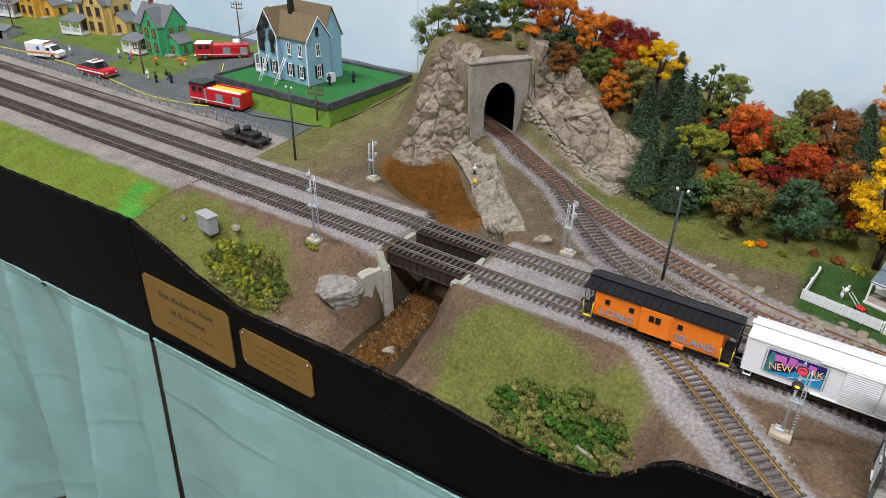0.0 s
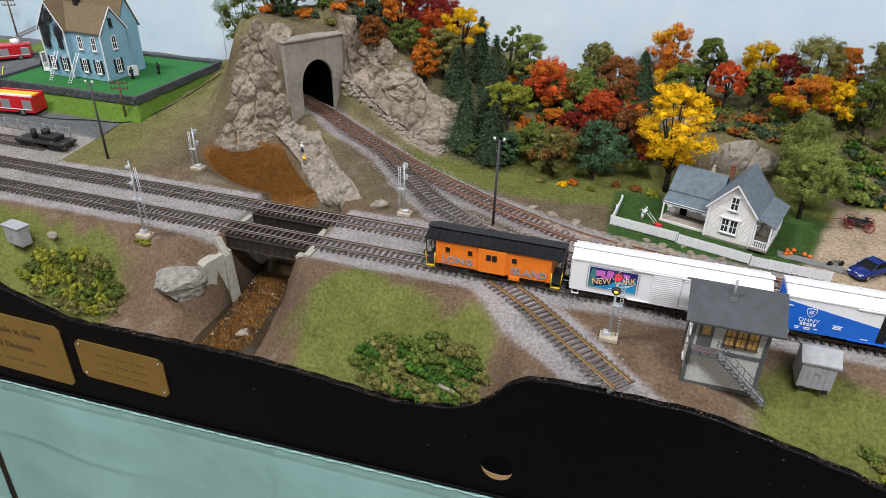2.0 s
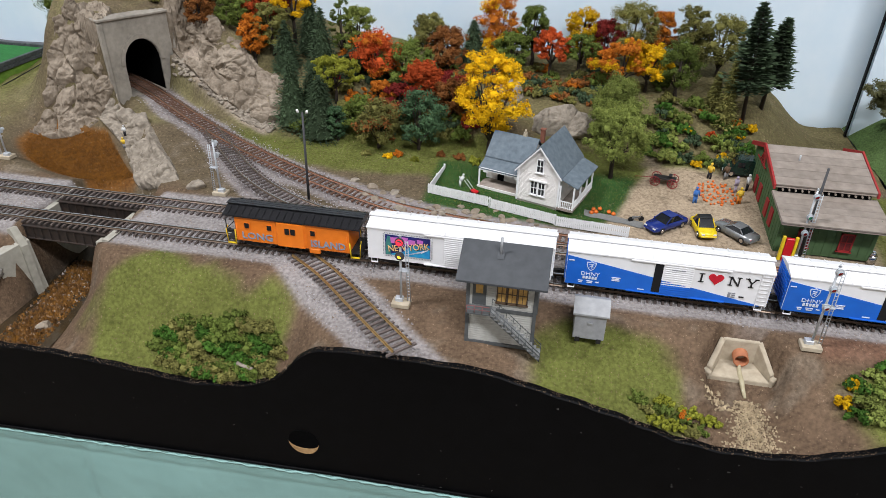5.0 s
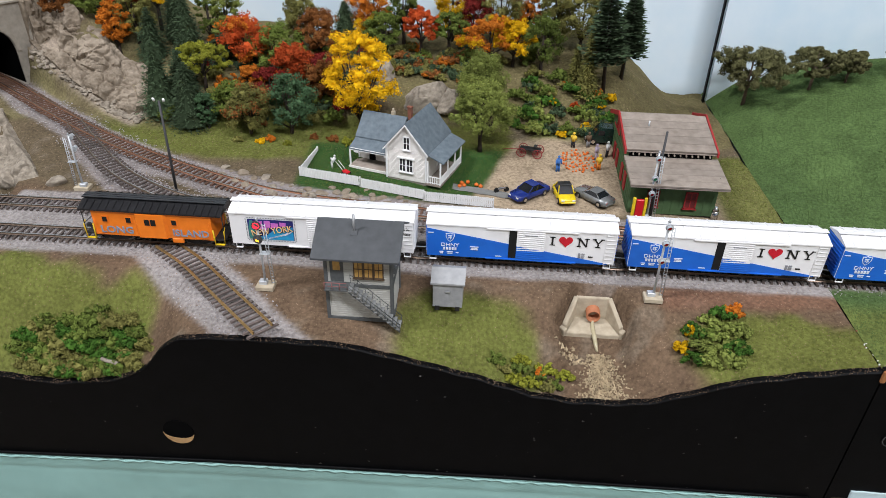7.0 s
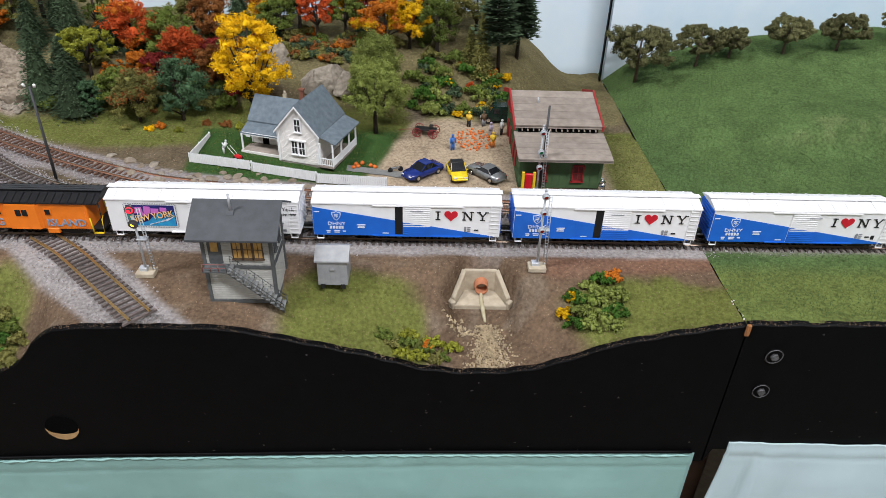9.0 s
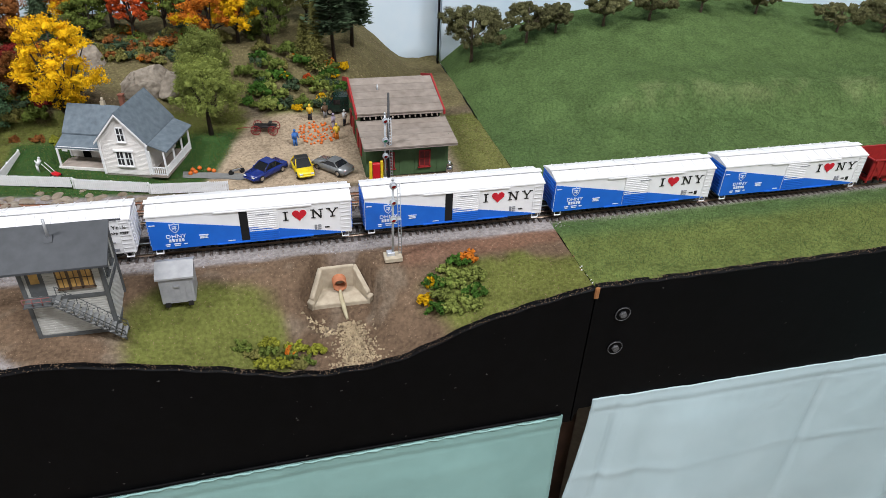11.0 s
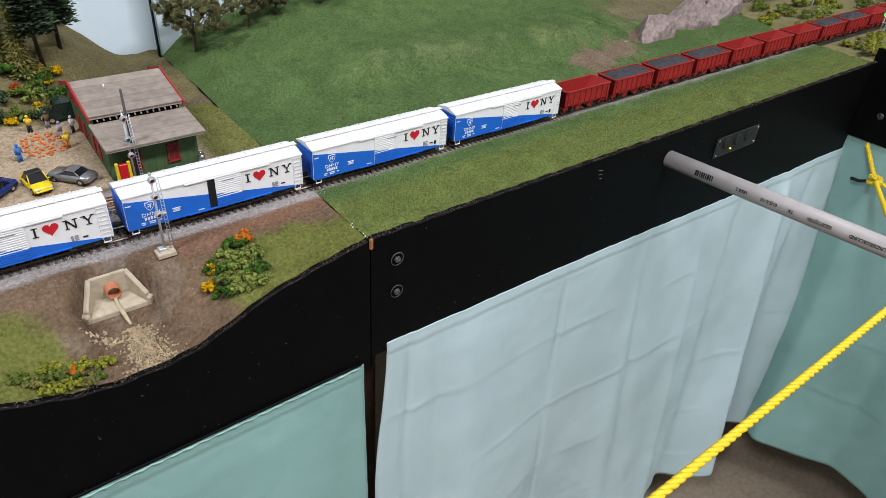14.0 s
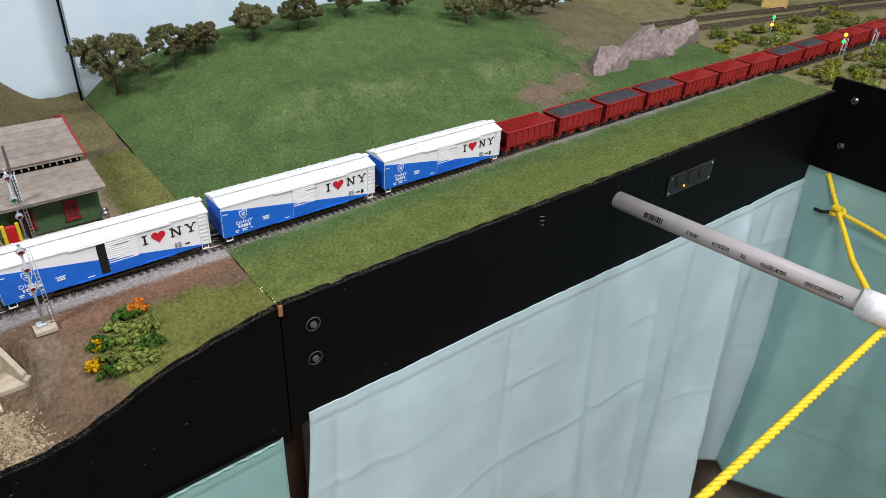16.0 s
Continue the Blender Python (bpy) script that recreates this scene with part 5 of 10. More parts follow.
def brush(name, spots, label, seed):
    """Uncountable undergrowth in one mesh: spots of (colour, x, y, radius, height, ground)."""
    rng = np.random.default_rng(seed)
    names = sorted({s[0] for s in spots})
    V, F, M, off = [], [], [], 0
    for c, x, y, r, h, z in spots:
        z0 = soil(x, y) if z is None else z
        cl = [(x + math.sqrt((k + 0.3) / 6) * r * 0.75 * math.cos(k * 2.4), y + math.sqrt((k + 0.3) / 6) * r * 0.75 * math.sin(k * 2.4), z0 + r * h * rng.uniform(0.3, 0.7), r * rng.uniform(0.30, 0.46)) for k in range(6)]
        v, f = leaf_cloud(cl, 75, 0.0012, rng, core=0.7, tufts=5)
        V.append(v)
        F += [[i + off for i in q] for q in f]
        M += [names.index(c)] * len(f)
        off += len(v)
    ob = mesh_np(name, np.concatenate(V), F, [LEAF[c] for c in names])
    ob.data.polygons.foreach_set("material_index", np.array(M, np.int32))
    return tagged(ob, label, "undergrowth", kind="stuff")


def bush(colour, x, y, r, label, seed=0, h=0.8, n=7, group="shrubs", leaf=0.0012, z=None, per=75):
    rng = np.random.default_rng(seed + int(abs(x) * 3000 + y * 900))
    z0 = (soil(x, y) if z is None else z) - 0.001
    th = thing("shrub", pose(x, y, z0), label, "shrub", group)
    cl = []
    for k in range(n):
        a, q = k * 2.4, math.sqrt((k + 0.3) / n) * r * 0.75
        cl.append((q * math.cos(a), q * math.sin(a), r * h * rng.uniform(0.35, 0.75) * (1.15 - 0.5 * q / r), r * rng.uniform(0.30, 0.46)))
    v, f = leaf_cloud(cl, per, leaf, rng, core=0.7, tufts=5)
    mesh_np("foliage", v, f, [LEAF[colour]], th)
    return th


# the wooded slope, from the tunnel to the barn
W_ = "on the wooded slope"
spruce("darkgreen", -0.756, 0.400, 1.121, 0.040, "tall dark green conifer at the foot of the slope")
spruce("darkgreen", -0.712, 0.385, 1.099, 0.046, "bushy dark green conifer beside the branch line", 3)
spruce("darkgreen", -0.736, 0.470, 1.163, 0.036, "slender dark conifer on the wooded slope", 5)
spruce("darkgreen", -0.771, 0.520, 1.176, 0.036, "slender dark conifer on the wooded slope", 7)
spruce("darkgreen", -0.794, 0.480, 1.140, 0.031, "small dark conifer on the wooded slope", 9)
spruce("darkgreen", -0.735, 0.425, 1.100, 0.034, "small dark conifer on the wooded slope", 10)
tree("olive", -0.822, 0.50, 1.160, 0.045, "olive green tree near the crest of the slope")
tree("yellow", -0.801, 0.53, 1.182, 0.062, "bright yellow autumn tree near the crest", trunk=0.45)
tree("orange", -0.843, 0.48, 1.148, 0.031, "small orange autumn tree above the rock face")
tree("redorange", -0.850, 0.535, 1.178, 0.050, "red-orange autumn tree on the crest")
tree("green", -0.725, 0.52, 1.168, 0.034, "thin green tree against the sky board", sparse=True, clumps=18)
tree("lightgreen", -0.701, 0.52, 1.160, 0.038, "light green tree against the sky board")
tree("redorange", -0.660, 0.47, 1.140, 0.052, "red-orange maple on the wooded slope", second="orange")
tree("yellowgreen", -0.706, 0.43, 1.112, 0.058, "yellow-green tree on the wooded slope", trunk=0.4)
tree("darkgreen", -0.690, 0.48, 1.108, 0.044, "dark green tree on the wooded slope")
tree("green", -0.618, 0.47, 1.127, 0.066, "broad green tree on the wooded slope")
tree("olive", -0.603, 0.55, 1.150, 0.044, "olive green tree against the sky board")
tree("brown", -0.570, 0.52, 1.139, 0.044, "russet brown tree on the wooded slope")
tree("redorange", -0.582, 0.43, 1.115, 0.050, "red-orange tree on the wooded slope")
tree("darkred", -0.611, 0.41, 1.087, 0.048, "dark red tree low on the slope")
tree("bluegreen", -0.577, 0.375, 1.096, 0.052, "tall blue-green tree at the foot of the slope", clumps=22, trunk=0.1)
tree("green", -0.659, 0.39, 1.073, 0.042, "green tree at the foot of the slope", trunk=0.15)
tree("bluegreen", -0.688, 0.378, 1.062, 0.022, "small blue-green tree at the foot of the slope", trunk=0.1)
tree("olive", -0.629, 0.368, 1.079, 0.048, "olive and russet tree at the foot of the slope", second="brown", trunk=0.15)
tree("orange", -0.640, 0.425, 1.085, 0.040, "orange tree low on the slope")
tree("brown", -0.544, 0.42, 1.098, 0.035, "russet shrub-like tree on the slope", trunk=0.1)
big = tree("yellow", -0.486, 0.372, 1.150, 0.074, "big golden yellow tree behind the white farmhouse", trunk=0.22, clumps=44, per=170, leaf=0.0012, tight=0.74, squash=0.6)
spruce("darkgreen", -0.540, 0.56, 1.139, 0.040, "dark conifer against the sky board", 11)
tree("orange", -0.506, 0.57, 1.177, 0.048, "orange-yellow tree against the sky board", second="yellow")
tree("green", -0.454, 0.55, 1.168, 0.033, "slender green tree against the sky board", trunk=0.35)
tree("green", -0.478, 0.54, 1.132, 0.044, "green tree on the wooded slope")
tree("redorange", -0.426, 0.53, 1.140, 0.046, "red autumn tree on the wooded slope", trunk=0.4)
tree("yellow", -0.386, 0.58, 1.163, 0.044, "yellow tree against the sky board")
tree("green", -0.388, 0.54, 1.135, 0.044, "green tree on the wooded slope", trunk=0.4)
tree("darkred", -0.355, 0.57, 1.150, 0.044, "dark red tree against the sky board")
tree("orange", -0.330, 0.50, 1.141, 0.070, "orange and yellow tree on the wooded slope", second="yellow", clumps=20, trunk=0.3)
tree("yellow", -0.297, 0.505, 1.136, 0.050, "yellow autumn tree on the wooded slope", trunk=0.3)
tree("olive", -0.317, 0.57, 1.176, 0.058, "olive tree against the sky board")
tree("orange", -0.279, 0.58, 1.164, 0.036, "orange tree against the sky board")
tree("olive", -0.241, 0.56, 1.177, 0.042, "tall olive green tree against the sky board", clumps=22)
tree("green", -0.258, 0.50, 1.146, 0.048, "green tree on the wooded slope", clumps=20)
tree("olive", -0.203, 0.55, 1.171, 0.060, "broad olive green tree against the sky board", clumps=22)
spruce("darkgreen", -0.176, 0.46, 1.205, 0.056, "tall ragged pine behind the green barn", 13, tiers=22, open_=True, lean=3)
spruce("darkgreen", -0.148, 0.50, 1.182, 0.050, "tall ragged pine behind the green barn", 15, tiers=20, open_=True, lean=4)
spruce("olive", -0.200, 0.455, 1.138, 0.019, "small olive conifer beside the tall pines", 17)
spruce("olive", -0.214, 0.47, 1.115, 0.017, "small olive conifer beside the tall pines", 18)
tree("lightgreen", -0.334, 0.350, 1.100, 0.060, "full light green shade tree beside the farmyard", trunk=0.34, clumps=34, per=430, core=0.42, leaf=0.00085, squash=1.1, group="shade trees by the farmyard")
tree("lightgreen", -0.335, 0.402, 1.120, 0.050, "tall light green shade tree on the slope", trunk=0.30, clumps=34, per=400, core=0.42, leaf=0.00085, squash=1.1, seed=4, group="shade trees by the farmyard")
# the crest above the tunnel
tree("green", -1.172, 0.53, 1.190, 0.062, "green tree on the crest above the tunnel", trunk=0.1)
tree("olive", -1.125, 0.54, 1.205, 0.060, "olive tree on the crest above the tunnel", trunk=0.1)
tree("darkgreen", -1.085, 0.52, 1.205, 0.055, "dark green tree above the tunnel portal", trunk=0.1)
tree("green", -1.045, 0.55, 1.225, 0.060, "green tree above the tunnel portal", trunk=0.15, second="yellowgreen")
tree("redorange", -1.000, 0.56, 1.235, 0.060, "red-orange tree above the tunnel portal")
tree("orange", -0.960, 0.55, 1.222, 0.062, "orange tree on the crest", second="redorange")
tree("darkgreen", -0.943, 0.53, 1.185, 0.050, "dark tree on the crest", trunk=0.1)
tree("orange", -0.905, 0.545, 1.205, 0.050, "orange tree on the crest")
tree("darkred", -0.872, 0.55, 1.200, 0.050, "dark red tree on the crest")
tree("green", -0.877, 0.51, 1.165, 0.050, "green tree on the crest", trunk=0.1)
tree("brown", -0.935, 0.505, 1.168, 0.036, "russet shrub above the rock face", trunk=0.05)
tree("darkred", -0.838, 0.56, 1.190, 0.045, "dark red tree on the crest")
for k in range(16):
    bx = -1.15 + k * 0.016 + random.uniform(-0.005, 0.005)
    if bx > -0.985:
        continue
    bush(("green", "olive", "orange", "darkgreen")[k % 4], bx, 0.52 + random.uniform(-0.015, 0.02) + max(0, bx + 1.0) * 0.05, random.uniform(0.011, 0.017), "low mixed shrub on the crest above the tunnel", k, group="shrubs on the crest")
# undergrowth on the slope and round the yard
for k in range(46):
    bx, by = random.uniform(-0.70, -0.35), random.uniform(0.385, 0.56)
    if -0.50 < bx < -0.33 and by < 0.46:
        by = random.uniform(0.47, 0.56)
    bush(("olive", "darkgreen", "brown", "olive", "green", "orange", "olive")[k % 7], bx, by, random.uniform(0.009, 0.017), "low brownish shrub in the undergrowth", k + 30, group="undergrowth of the slope")
brush("undergrowth", [(("olive", "darkgreen", "olive", "brown")[k % 4], -0.49 + k % 14 * 0.012, 0.475 + k // 14 * 0.02 + random.uniform(-0.012, 0.012), random.uniform(0.009, 0.014), 0.8, None) for k in range(42)], "low dull green and brown undergrowth on the slope", 90)
for k, (bx, by, c) in enumerate([(-0.275, 0.425, "grassgreen"), (-0.255, 0.455, "green"), (-0.235, 0.43, "darkgreen"), (-0.215, 0.455, "grassgreen"), (-0.20, 0.425, "lightgreen"), (-0.185, 0.45, "green"), (-0.245, 0.405, "darkgreen"),
                                 (-0.222, 0.402, "green"), (-0.27, 0.47, "grassgreen"), (-0.17, 0.425, "grassgreen"), (-0.262, 0.402, "lightgreen"), (-0.20, 0.40, "darkgreen"), (-0.29, 0.445, "green"), (-0.235, 0.475, "green"),
                                 (-0.245, 0.440, "yellow"), (-0.213, 0.437, "redorange"), (-0.200, 0.412, "yellow"), (-0.232, 0.394, "yellow"), (-0.225, 0.465, "orange")]):
    bright = c in ("yellow", "redorange", "orange")
    bush(c, bx, by, 0.0075 if bright else random.uniform(0.013, 0.019), "bright flowering shrub behind the farmyard" if bright else "leafy green shrub behind the farmyard", k + 200, h=1.7 if bright else 1.0, group="shrubs behind the farmyard")
for k in range(14):
    bush(("green", "grassgreen", "darkgreen", "green", "olive", "yellow", "grassgreen", "orange")[k % 8], random.uniform(-0.30, -0.165), random.uniform(0.405, 0.465), random.uniform(0.008, 0.014), "low leafy shrub behind the farmyard", k + 240, h=1.0, group="shrubs behind the farmyard")
for k, (bx, by, c) in enumerate([(-0.610, 0.347, "yellow"), (-0.598, 0.352, "orange"), (-0.64, 0.348, "olive"), (-0.545, 0.365, "brown"), (-0.52, 0.36, "brown"), (-0.50, 0.352, "yellowgreen"), (-0.575, 0.345, "yellowgreen")]):
    bush(c, bx, by, random.uniform(0.006, 0.010), "small autumn-coloured shrub at the wood's edge", k + 300, group="shrubs at the wood's edge")

for k in range(72):
    bx, by = random.uniform(-0.75, -0.50), random.uniform(0.39, 0.53)
    bush(("olive", "darkgreen", "brown", "green", "darkgreen", "darkred", "darkgreen", "orange")[k % 8], bx, by, random.uniform(0.013, 0.022), "leafy shrub filling the gaps of the wood", k + 130, h=1.1, n=8, group="undergrowth of the slope")
for k in range(5):
    bush(("olive", "green", "brown")[k % 3], random.uniform(-0.40, -0.14), random.uniform(0.47, 0.57), random.uniform(0.014, 0.022), "leafy shrub filling the gaps of the wood", k + 180, h=1.1, n=8, group="undergrowth of the slope")

brush("undergrowth", [(("green", "grassgreen", "olive", "green", "lightgreen", "darkgreen")[k % 6], random.uniform(-0.30, -0.17), random.uniform(0.402, 0.462), random.uniform(0.009, 0.015), 0.9, None) for k in range(24)], "dense low green growth behind the farmyard", 91)

# shrubs on the front slope
def thicket(cx, cy, rx, ry, n, cols, label, seed, group, size=(0.011, 0.017)):
    rng = np.random.default_rng(seed)
    for k in range(n):
        a, q = k * 2.4, math.sqrt((k + 0.5) / n)
        bx, by = cx + rx * q * math.cos(a), cy + ry * q * math.sin(a)
        bush(cols[int(rng.integers(len(cols)))], bx, max(0.012, by), rng.uniform(*size), label, seed + k, h=0.85, n=6, group=group, leaf=0.0011, per=95)


thicket(-1.105, 0.032, 0.062, 0.024, 27, ["yellowgreen", "olive", "green", "yellowgreen", "olive"], "low yellow-green shrub on the grassy bank", 400, "shrubs above the plaques")
bush("yellow", -1.135, 0.045, 0.006, "tuft of yellow flowers on the grassy bank", 1, h=2.2, group="yellow flowers", leaf=0.0013)
bush("yellow", -1.068, 0.014, 0.004, "tuft of yellow flowers on the grassy bank", 2, h=2.6, group="yellow flowers", leaf=0.0013)
thicket(-0.687, 0.027, 0.066, 0.024, 40, ["grassgreen", "green", "olive", "green", "grassgreen", "olive"], "low green shrub in the dip of the fascia", 430, "shrubs in the dip")
thicket(-0.276, 0.020, 0.036, 0.012, 11, ["green", "olive", "yellowgreen", "yellowgreen"], "low green shrub beside the stony wash", 460, "shrubs beside the wash", (0.007, 0.010))
bush("orange", -0.267, 0.020, 0.005, "tuft of orange leaves beside the wash", 3, h=2.6, group="yellow flowers", leaf=0.0013)
thicket(-0.116, 0.044, 0.024, 0.026, 13, ["grassgreen", "grassgreen", "green", "lightgreen"], "leafy green shrub above the fascia", 480, "shrubs beside the culvert", (0.009, 0.013))
bush("yellow", -0.146, 0.040, 0.0085, "clump of bright yellow flowers on the bank", 4, h=1.5, group="yellow flowers", leaf=0.0013)
bush("yellow", -0.138, 0.052, 0.0065, "clump of bright yellow flowers on the bank", 5, h=1.7, group="yellow flowers", leaf=0.0013)
bush("orange", -0.100, 0.068, 0.009, "clump of orange leaves on the bank", 6, h=1.4, group="yellow flowers", leaf=0.0013)
bush("yellowgreen", -1.035, 0.078, 0.012, "flat yellow-green moss round the signal foot", 7, h=0.18, group="shrubs")

# orchard trees along the meadow
for k, (tx, tt, tw, ty) in enumerate([(0.030, 1.108, 0.085, 0.52), (0.113, 1.110, 0.062, 0.52), (0.158, 1.108, 0.038, 0.52), (0.234, 1.125, 0.054, 0.52), (0.309, 1.130, 0.055, 0.52), (0.395, 1.138, 0.050, 0.52), (0.494, 1.132, 0.055, 0.52),
                                      (0.612, 1.110, 0.080, 0.47), (0.712, 1.112, 0.080, 0.48), (0.806, 1.105, 0.080, 0.50), (0.90, 1.10, 0.07, 0.53)]):
    tree("orchard", tx, ty, tt, tw, "round brown-green orchard tree on the meadow", trunk=0.36, clumps=34, bark=M_bark2, group="orchard trees", seed=k, per=400, core=0.55, tight=1.15, leaf=0.0011)


# grass fibres
def blades(name, zf, cf, x0, x1, n, pick, height, material, label, seed):
    rng = np.random.default_rng(seed)
    x, y = rng.uniform(x0, x1, n), rng.uniform(0.005, 0.60, n)
    ok = pick(x, y, cf(x, y), rng)
    x, y = x[ok], y[ok]
    z = zf(x, y)
    a = rng.uniform(0, 6.28, len(x))
    h = height * rng.uniform(0.5, 1.3, len(x))
    w = 0.00035
    dx, dy = np.cos(a), np.sin(a)
    lx, ly = rng.normal(0, 0.5, len(x)) * h, rng.normal(0, 0.5, len(x)) * h
    v = np.stack([np.stack([x - dx * w, y - dy * w, z - 0.0003], 1), np.stack([x + dx * w, y + dy * w, z - 0.0003], 1), np.stack([x + lx, y + ly, z + h], 1)], 1).reshape(-1, 3)
    f = np.arange(len(x))[:, None] * 3 + np.array([[0, 1, 2]])
    return tagged(mesh_np(name, v, f, material), label, "grass", kind="stuff")


def is_green(x, y, c, rng):
    return c[:, 1] > c[:, 0] * 0.95


M_blade1 = mat("olive_grass_fibre", (0.135, 0.145, 0.030), (0.075, 0.088, 0.02), rough=0.9, scale=120, rand=0.4, spec=0.1)
M_blade2 = mat("meadow_grass_fibre", (0.098, 0.150, 0.050), (0.062, 0.102, 0.036), rough=0.9, scale=60, rand=0.3, spec=0.1)
M_blade3 = mat("bright_grass_fibre", (0.16, 0.225, 0.03), (0.10, 0.15, 0.022), rough=0.9, scale=60, rand=0.4, spec=0.1)
blades("grass", ground_middle, colour_middle, XL, XR, 170000, is_green, 0.0016, M_blade1, "short olive grass fibres on the banks", 1)
blades("grass", ground_right, colour_right, XR, XE, 200000, is_green, 0.0016, M_blade2, "short green meadow grass fibres", 2)
blades("grass", ground_left, colour_left, -2.3, XL, 80000, is_green, 0.0013, M_blade3, "short bright lawn fibres of the town module", 3)

# grit and leaf crumbs on the bare soil
M_crumb = mat("soil_crumb", (0.26, 0.19, 0.13), (0.10, 0.065, 0.04), rough=0.95, scale=300, rand=0.6, spec=0.1)
qx, qy = RNG.uniform(XL, XR, 34000), RNG.uniform(0.005, 0.6, 34000)
keep = ~((np.abs(port_frame(qx, qy)[1]) < 0.056) & (port_frame(qx, qy)[0] < 0.012) & (port_frame(qx, qy)[0] > -0.03))
qx, qy = qx[keep], qy[keep]
scatter_stones("soil_crumbs", np.stack([qx, qy, ground_middle(qx, qy)], 1), 0.0007, M_crumb, "fine soil crumbs and grit on the banks", 5, "soil")

# grit caught along the upper edges of the fascia
gx = RNG.uniform(XL, XE, 5200)
scatter_stones("edge_grit", np.stack([gx, RNG.uniform(-0.0002, 0.007, len(gx)), front_z(gx) + 0.0022 + RNG.uniform(-0.0008, 0.0006, len(gx))], 1), 0.00062, M_crumb, "grit and chipped paint along the fascia edge", 15, "soil")

# ---------------------------------------------------------------- rocks
def rock(name, c, s, label, material=M_rock, seed=0, rz=0.0, sub=4, rough=0.32, group="", strata=0.0, rx=0.0):
    """A broken, flat-faceted rock."""
    rng = np.random.default_rng(seed * 17 + 3)
    bm = bmesh.new()
    bmesh.ops.create_icosphere(bm, subdivisions=sub, radius=1.0)
    off = Vector((seed * 3.7, seed * 1.3, seed * 2.1))
    co = np.array([v.co[:] for v in bm.verts])
    for k in range(26 if sub > 3 else 12):
        n = rng.normal(size=3)
        n /= np.linalg.norm(n)
        d = co @ n - rng.uniform(0.55, 0.90)
        co -= n * np.maximum(0, d)[:, None]
    for v, q in zip(bm.verts, co):
        p = Vector(q)
        e = abs(noise.noise(p * 3.1 + off)) * rough * 0.45 - rough * 0.08 + noise.noise(p * 7.3 + off) * rough * 0.20 + noise.noise(p * 17 + off) * rough * 0.10
        if strata:
            u = p.z * 2.6 + noise.noise(p * 1.7 + off) * 0.7
            e += strata * (1 - (u - math.floor(u))) ** 1.5 + strata * 0.4 * noise.noise(Vector((p.x * 3, p.y * 3, p.z * 19)))
        v.co = p * (1.12 + e)
    bmesh.ops.transform(bm, matrix=pose(*c, rx, 0, rz) @ Matrix.Diagonal((*s, 1)), verts=bm.verts)
    return tagged(part(name, bm, material), label, "rock", group)


# the rock faces on both sides of the portal
def at_port(s, r, z):
    return (PORT.x + PN.x * s + PU.x * r, PORT.y + PN.y * s + PU.y * r, z)


ang = math.degrees(math.atan2(PU.y, PU.x))


def along(pts, t):
    """The point at the share t of a chain of points."""
    q = [Vector(a) for a in pts]
    ln = [(b - a).length for a, b in zip(q, q[1:])]
    d = t * sum(ln)
    for a, b, l in zip(q, q[1:], ln):
        if d <= l:
            return a.lerp(b, d / l)
        d -= l
    return q[-1]


def rock_face(foot, brow, nu, nv, amp, seed, label, material=M_rock):
    """A cast rock face laid over the slope between its foot and its brow (chains of x, y)."""
    g = np.zeros((nv + 1, nu + 1, 3))
    for i in range(nu + 1):
        f, b = along(foot, i / nu), along(brow, i / nu)
        for j in range(nv + 1):
            q = f.lerp(b, j / nv)
            g[j, i, :2] = q.x, q.y
    g[..., 2] = ground_middle(g[..., 0], g[..., 1])
    nrm = np.cross(np.gradient(g, axis=1), np.gradient(g, axis=0))
    nrm /= np.linalg.norm(nrm, axis=2)[..., None] + 1e-9
    if nrm[..., 2].mean() < 0:
        nrm = -nrm
    ko = np.array([nrm[max(0, j - 3):j + 4].mean(axis=0) for j in range(nv + 1)])
    out = g.copy()
    for j in range(nv + 1):
        for i in range(nu + 1):
            p = Vector(g[j, i])
            q = Vector((p.x * 1.0, p.y * 1.0, p.z * 0.8))
            cell = noise.voronoi(q * 33 + Vector((seed, 0, 0)) + noise.noise_vector(q * 22) * 0.45)[0]
            small = noise.voronoi(q * 95 + Vector((0, seed, 0)) + noise.noise_vector(q * 70) * 0.3)[0]
            big = (cell[1] - cell[0]) * 1.1
            ridge = 1 - abs(noise.noise(q * 24 + Vector((0, seed, 0)))) * 2.2
            fine = noise.fractal(q * 170, 1.0, 2.0, 3) * 0.5 + min(0.6, (small[1] - small[0]) * 1.6)
            step = noise.noise(Vector((p.z * 110 + 2 * noise.noise(q * 25), seed, p.x * 12)))
            lay = p.z * 48 + p.x * 9 + 2.4 * noise.noise(q * 13 + Vector((seed, 2, 0)))
            lay -= math.floor(lay)
            crack = math.exp(-((cell[1] - cell[0]) / 0.07) ** 2) + 0.55 * math.exp(-(abs(noise.noise(Vector((q.x * 30, q.y * 30, q.z * 85 + seed)))) / 0.05) ** 2)
            d = amp * (0.40 * min(0.7, big) + 0.40 * ridge + 0.15 * fine + 0.12 * step + 0.16 * min(1.0, lay * 5) * (1 - lay) * sm(0.5 + 2 * noise.noise(q * 21)) - 0.20 * crack + 0.42 * noise.fractal(q * 48, 0.9, 2.0, 4))
            e = min(i / 4, (nu - i) / 4, j / 2 + 0.3, (nv - j) / 4, 1.0)
            out[j, i] = g[j, i] + ko[j, i] * (d * e - 0.003 * (1 - e))
    k = np.arange((nu + 1) * nv).reshape(nv, nu + 1)[:, :-1].ravel()
    ob = mesh_np("cliff", out.reshape(-1, 3), np.stack([k, k + 1, k + nu + 2, k + nu + 1], 1), material)
    return tagged(ob, label, "rock", "cliffs")


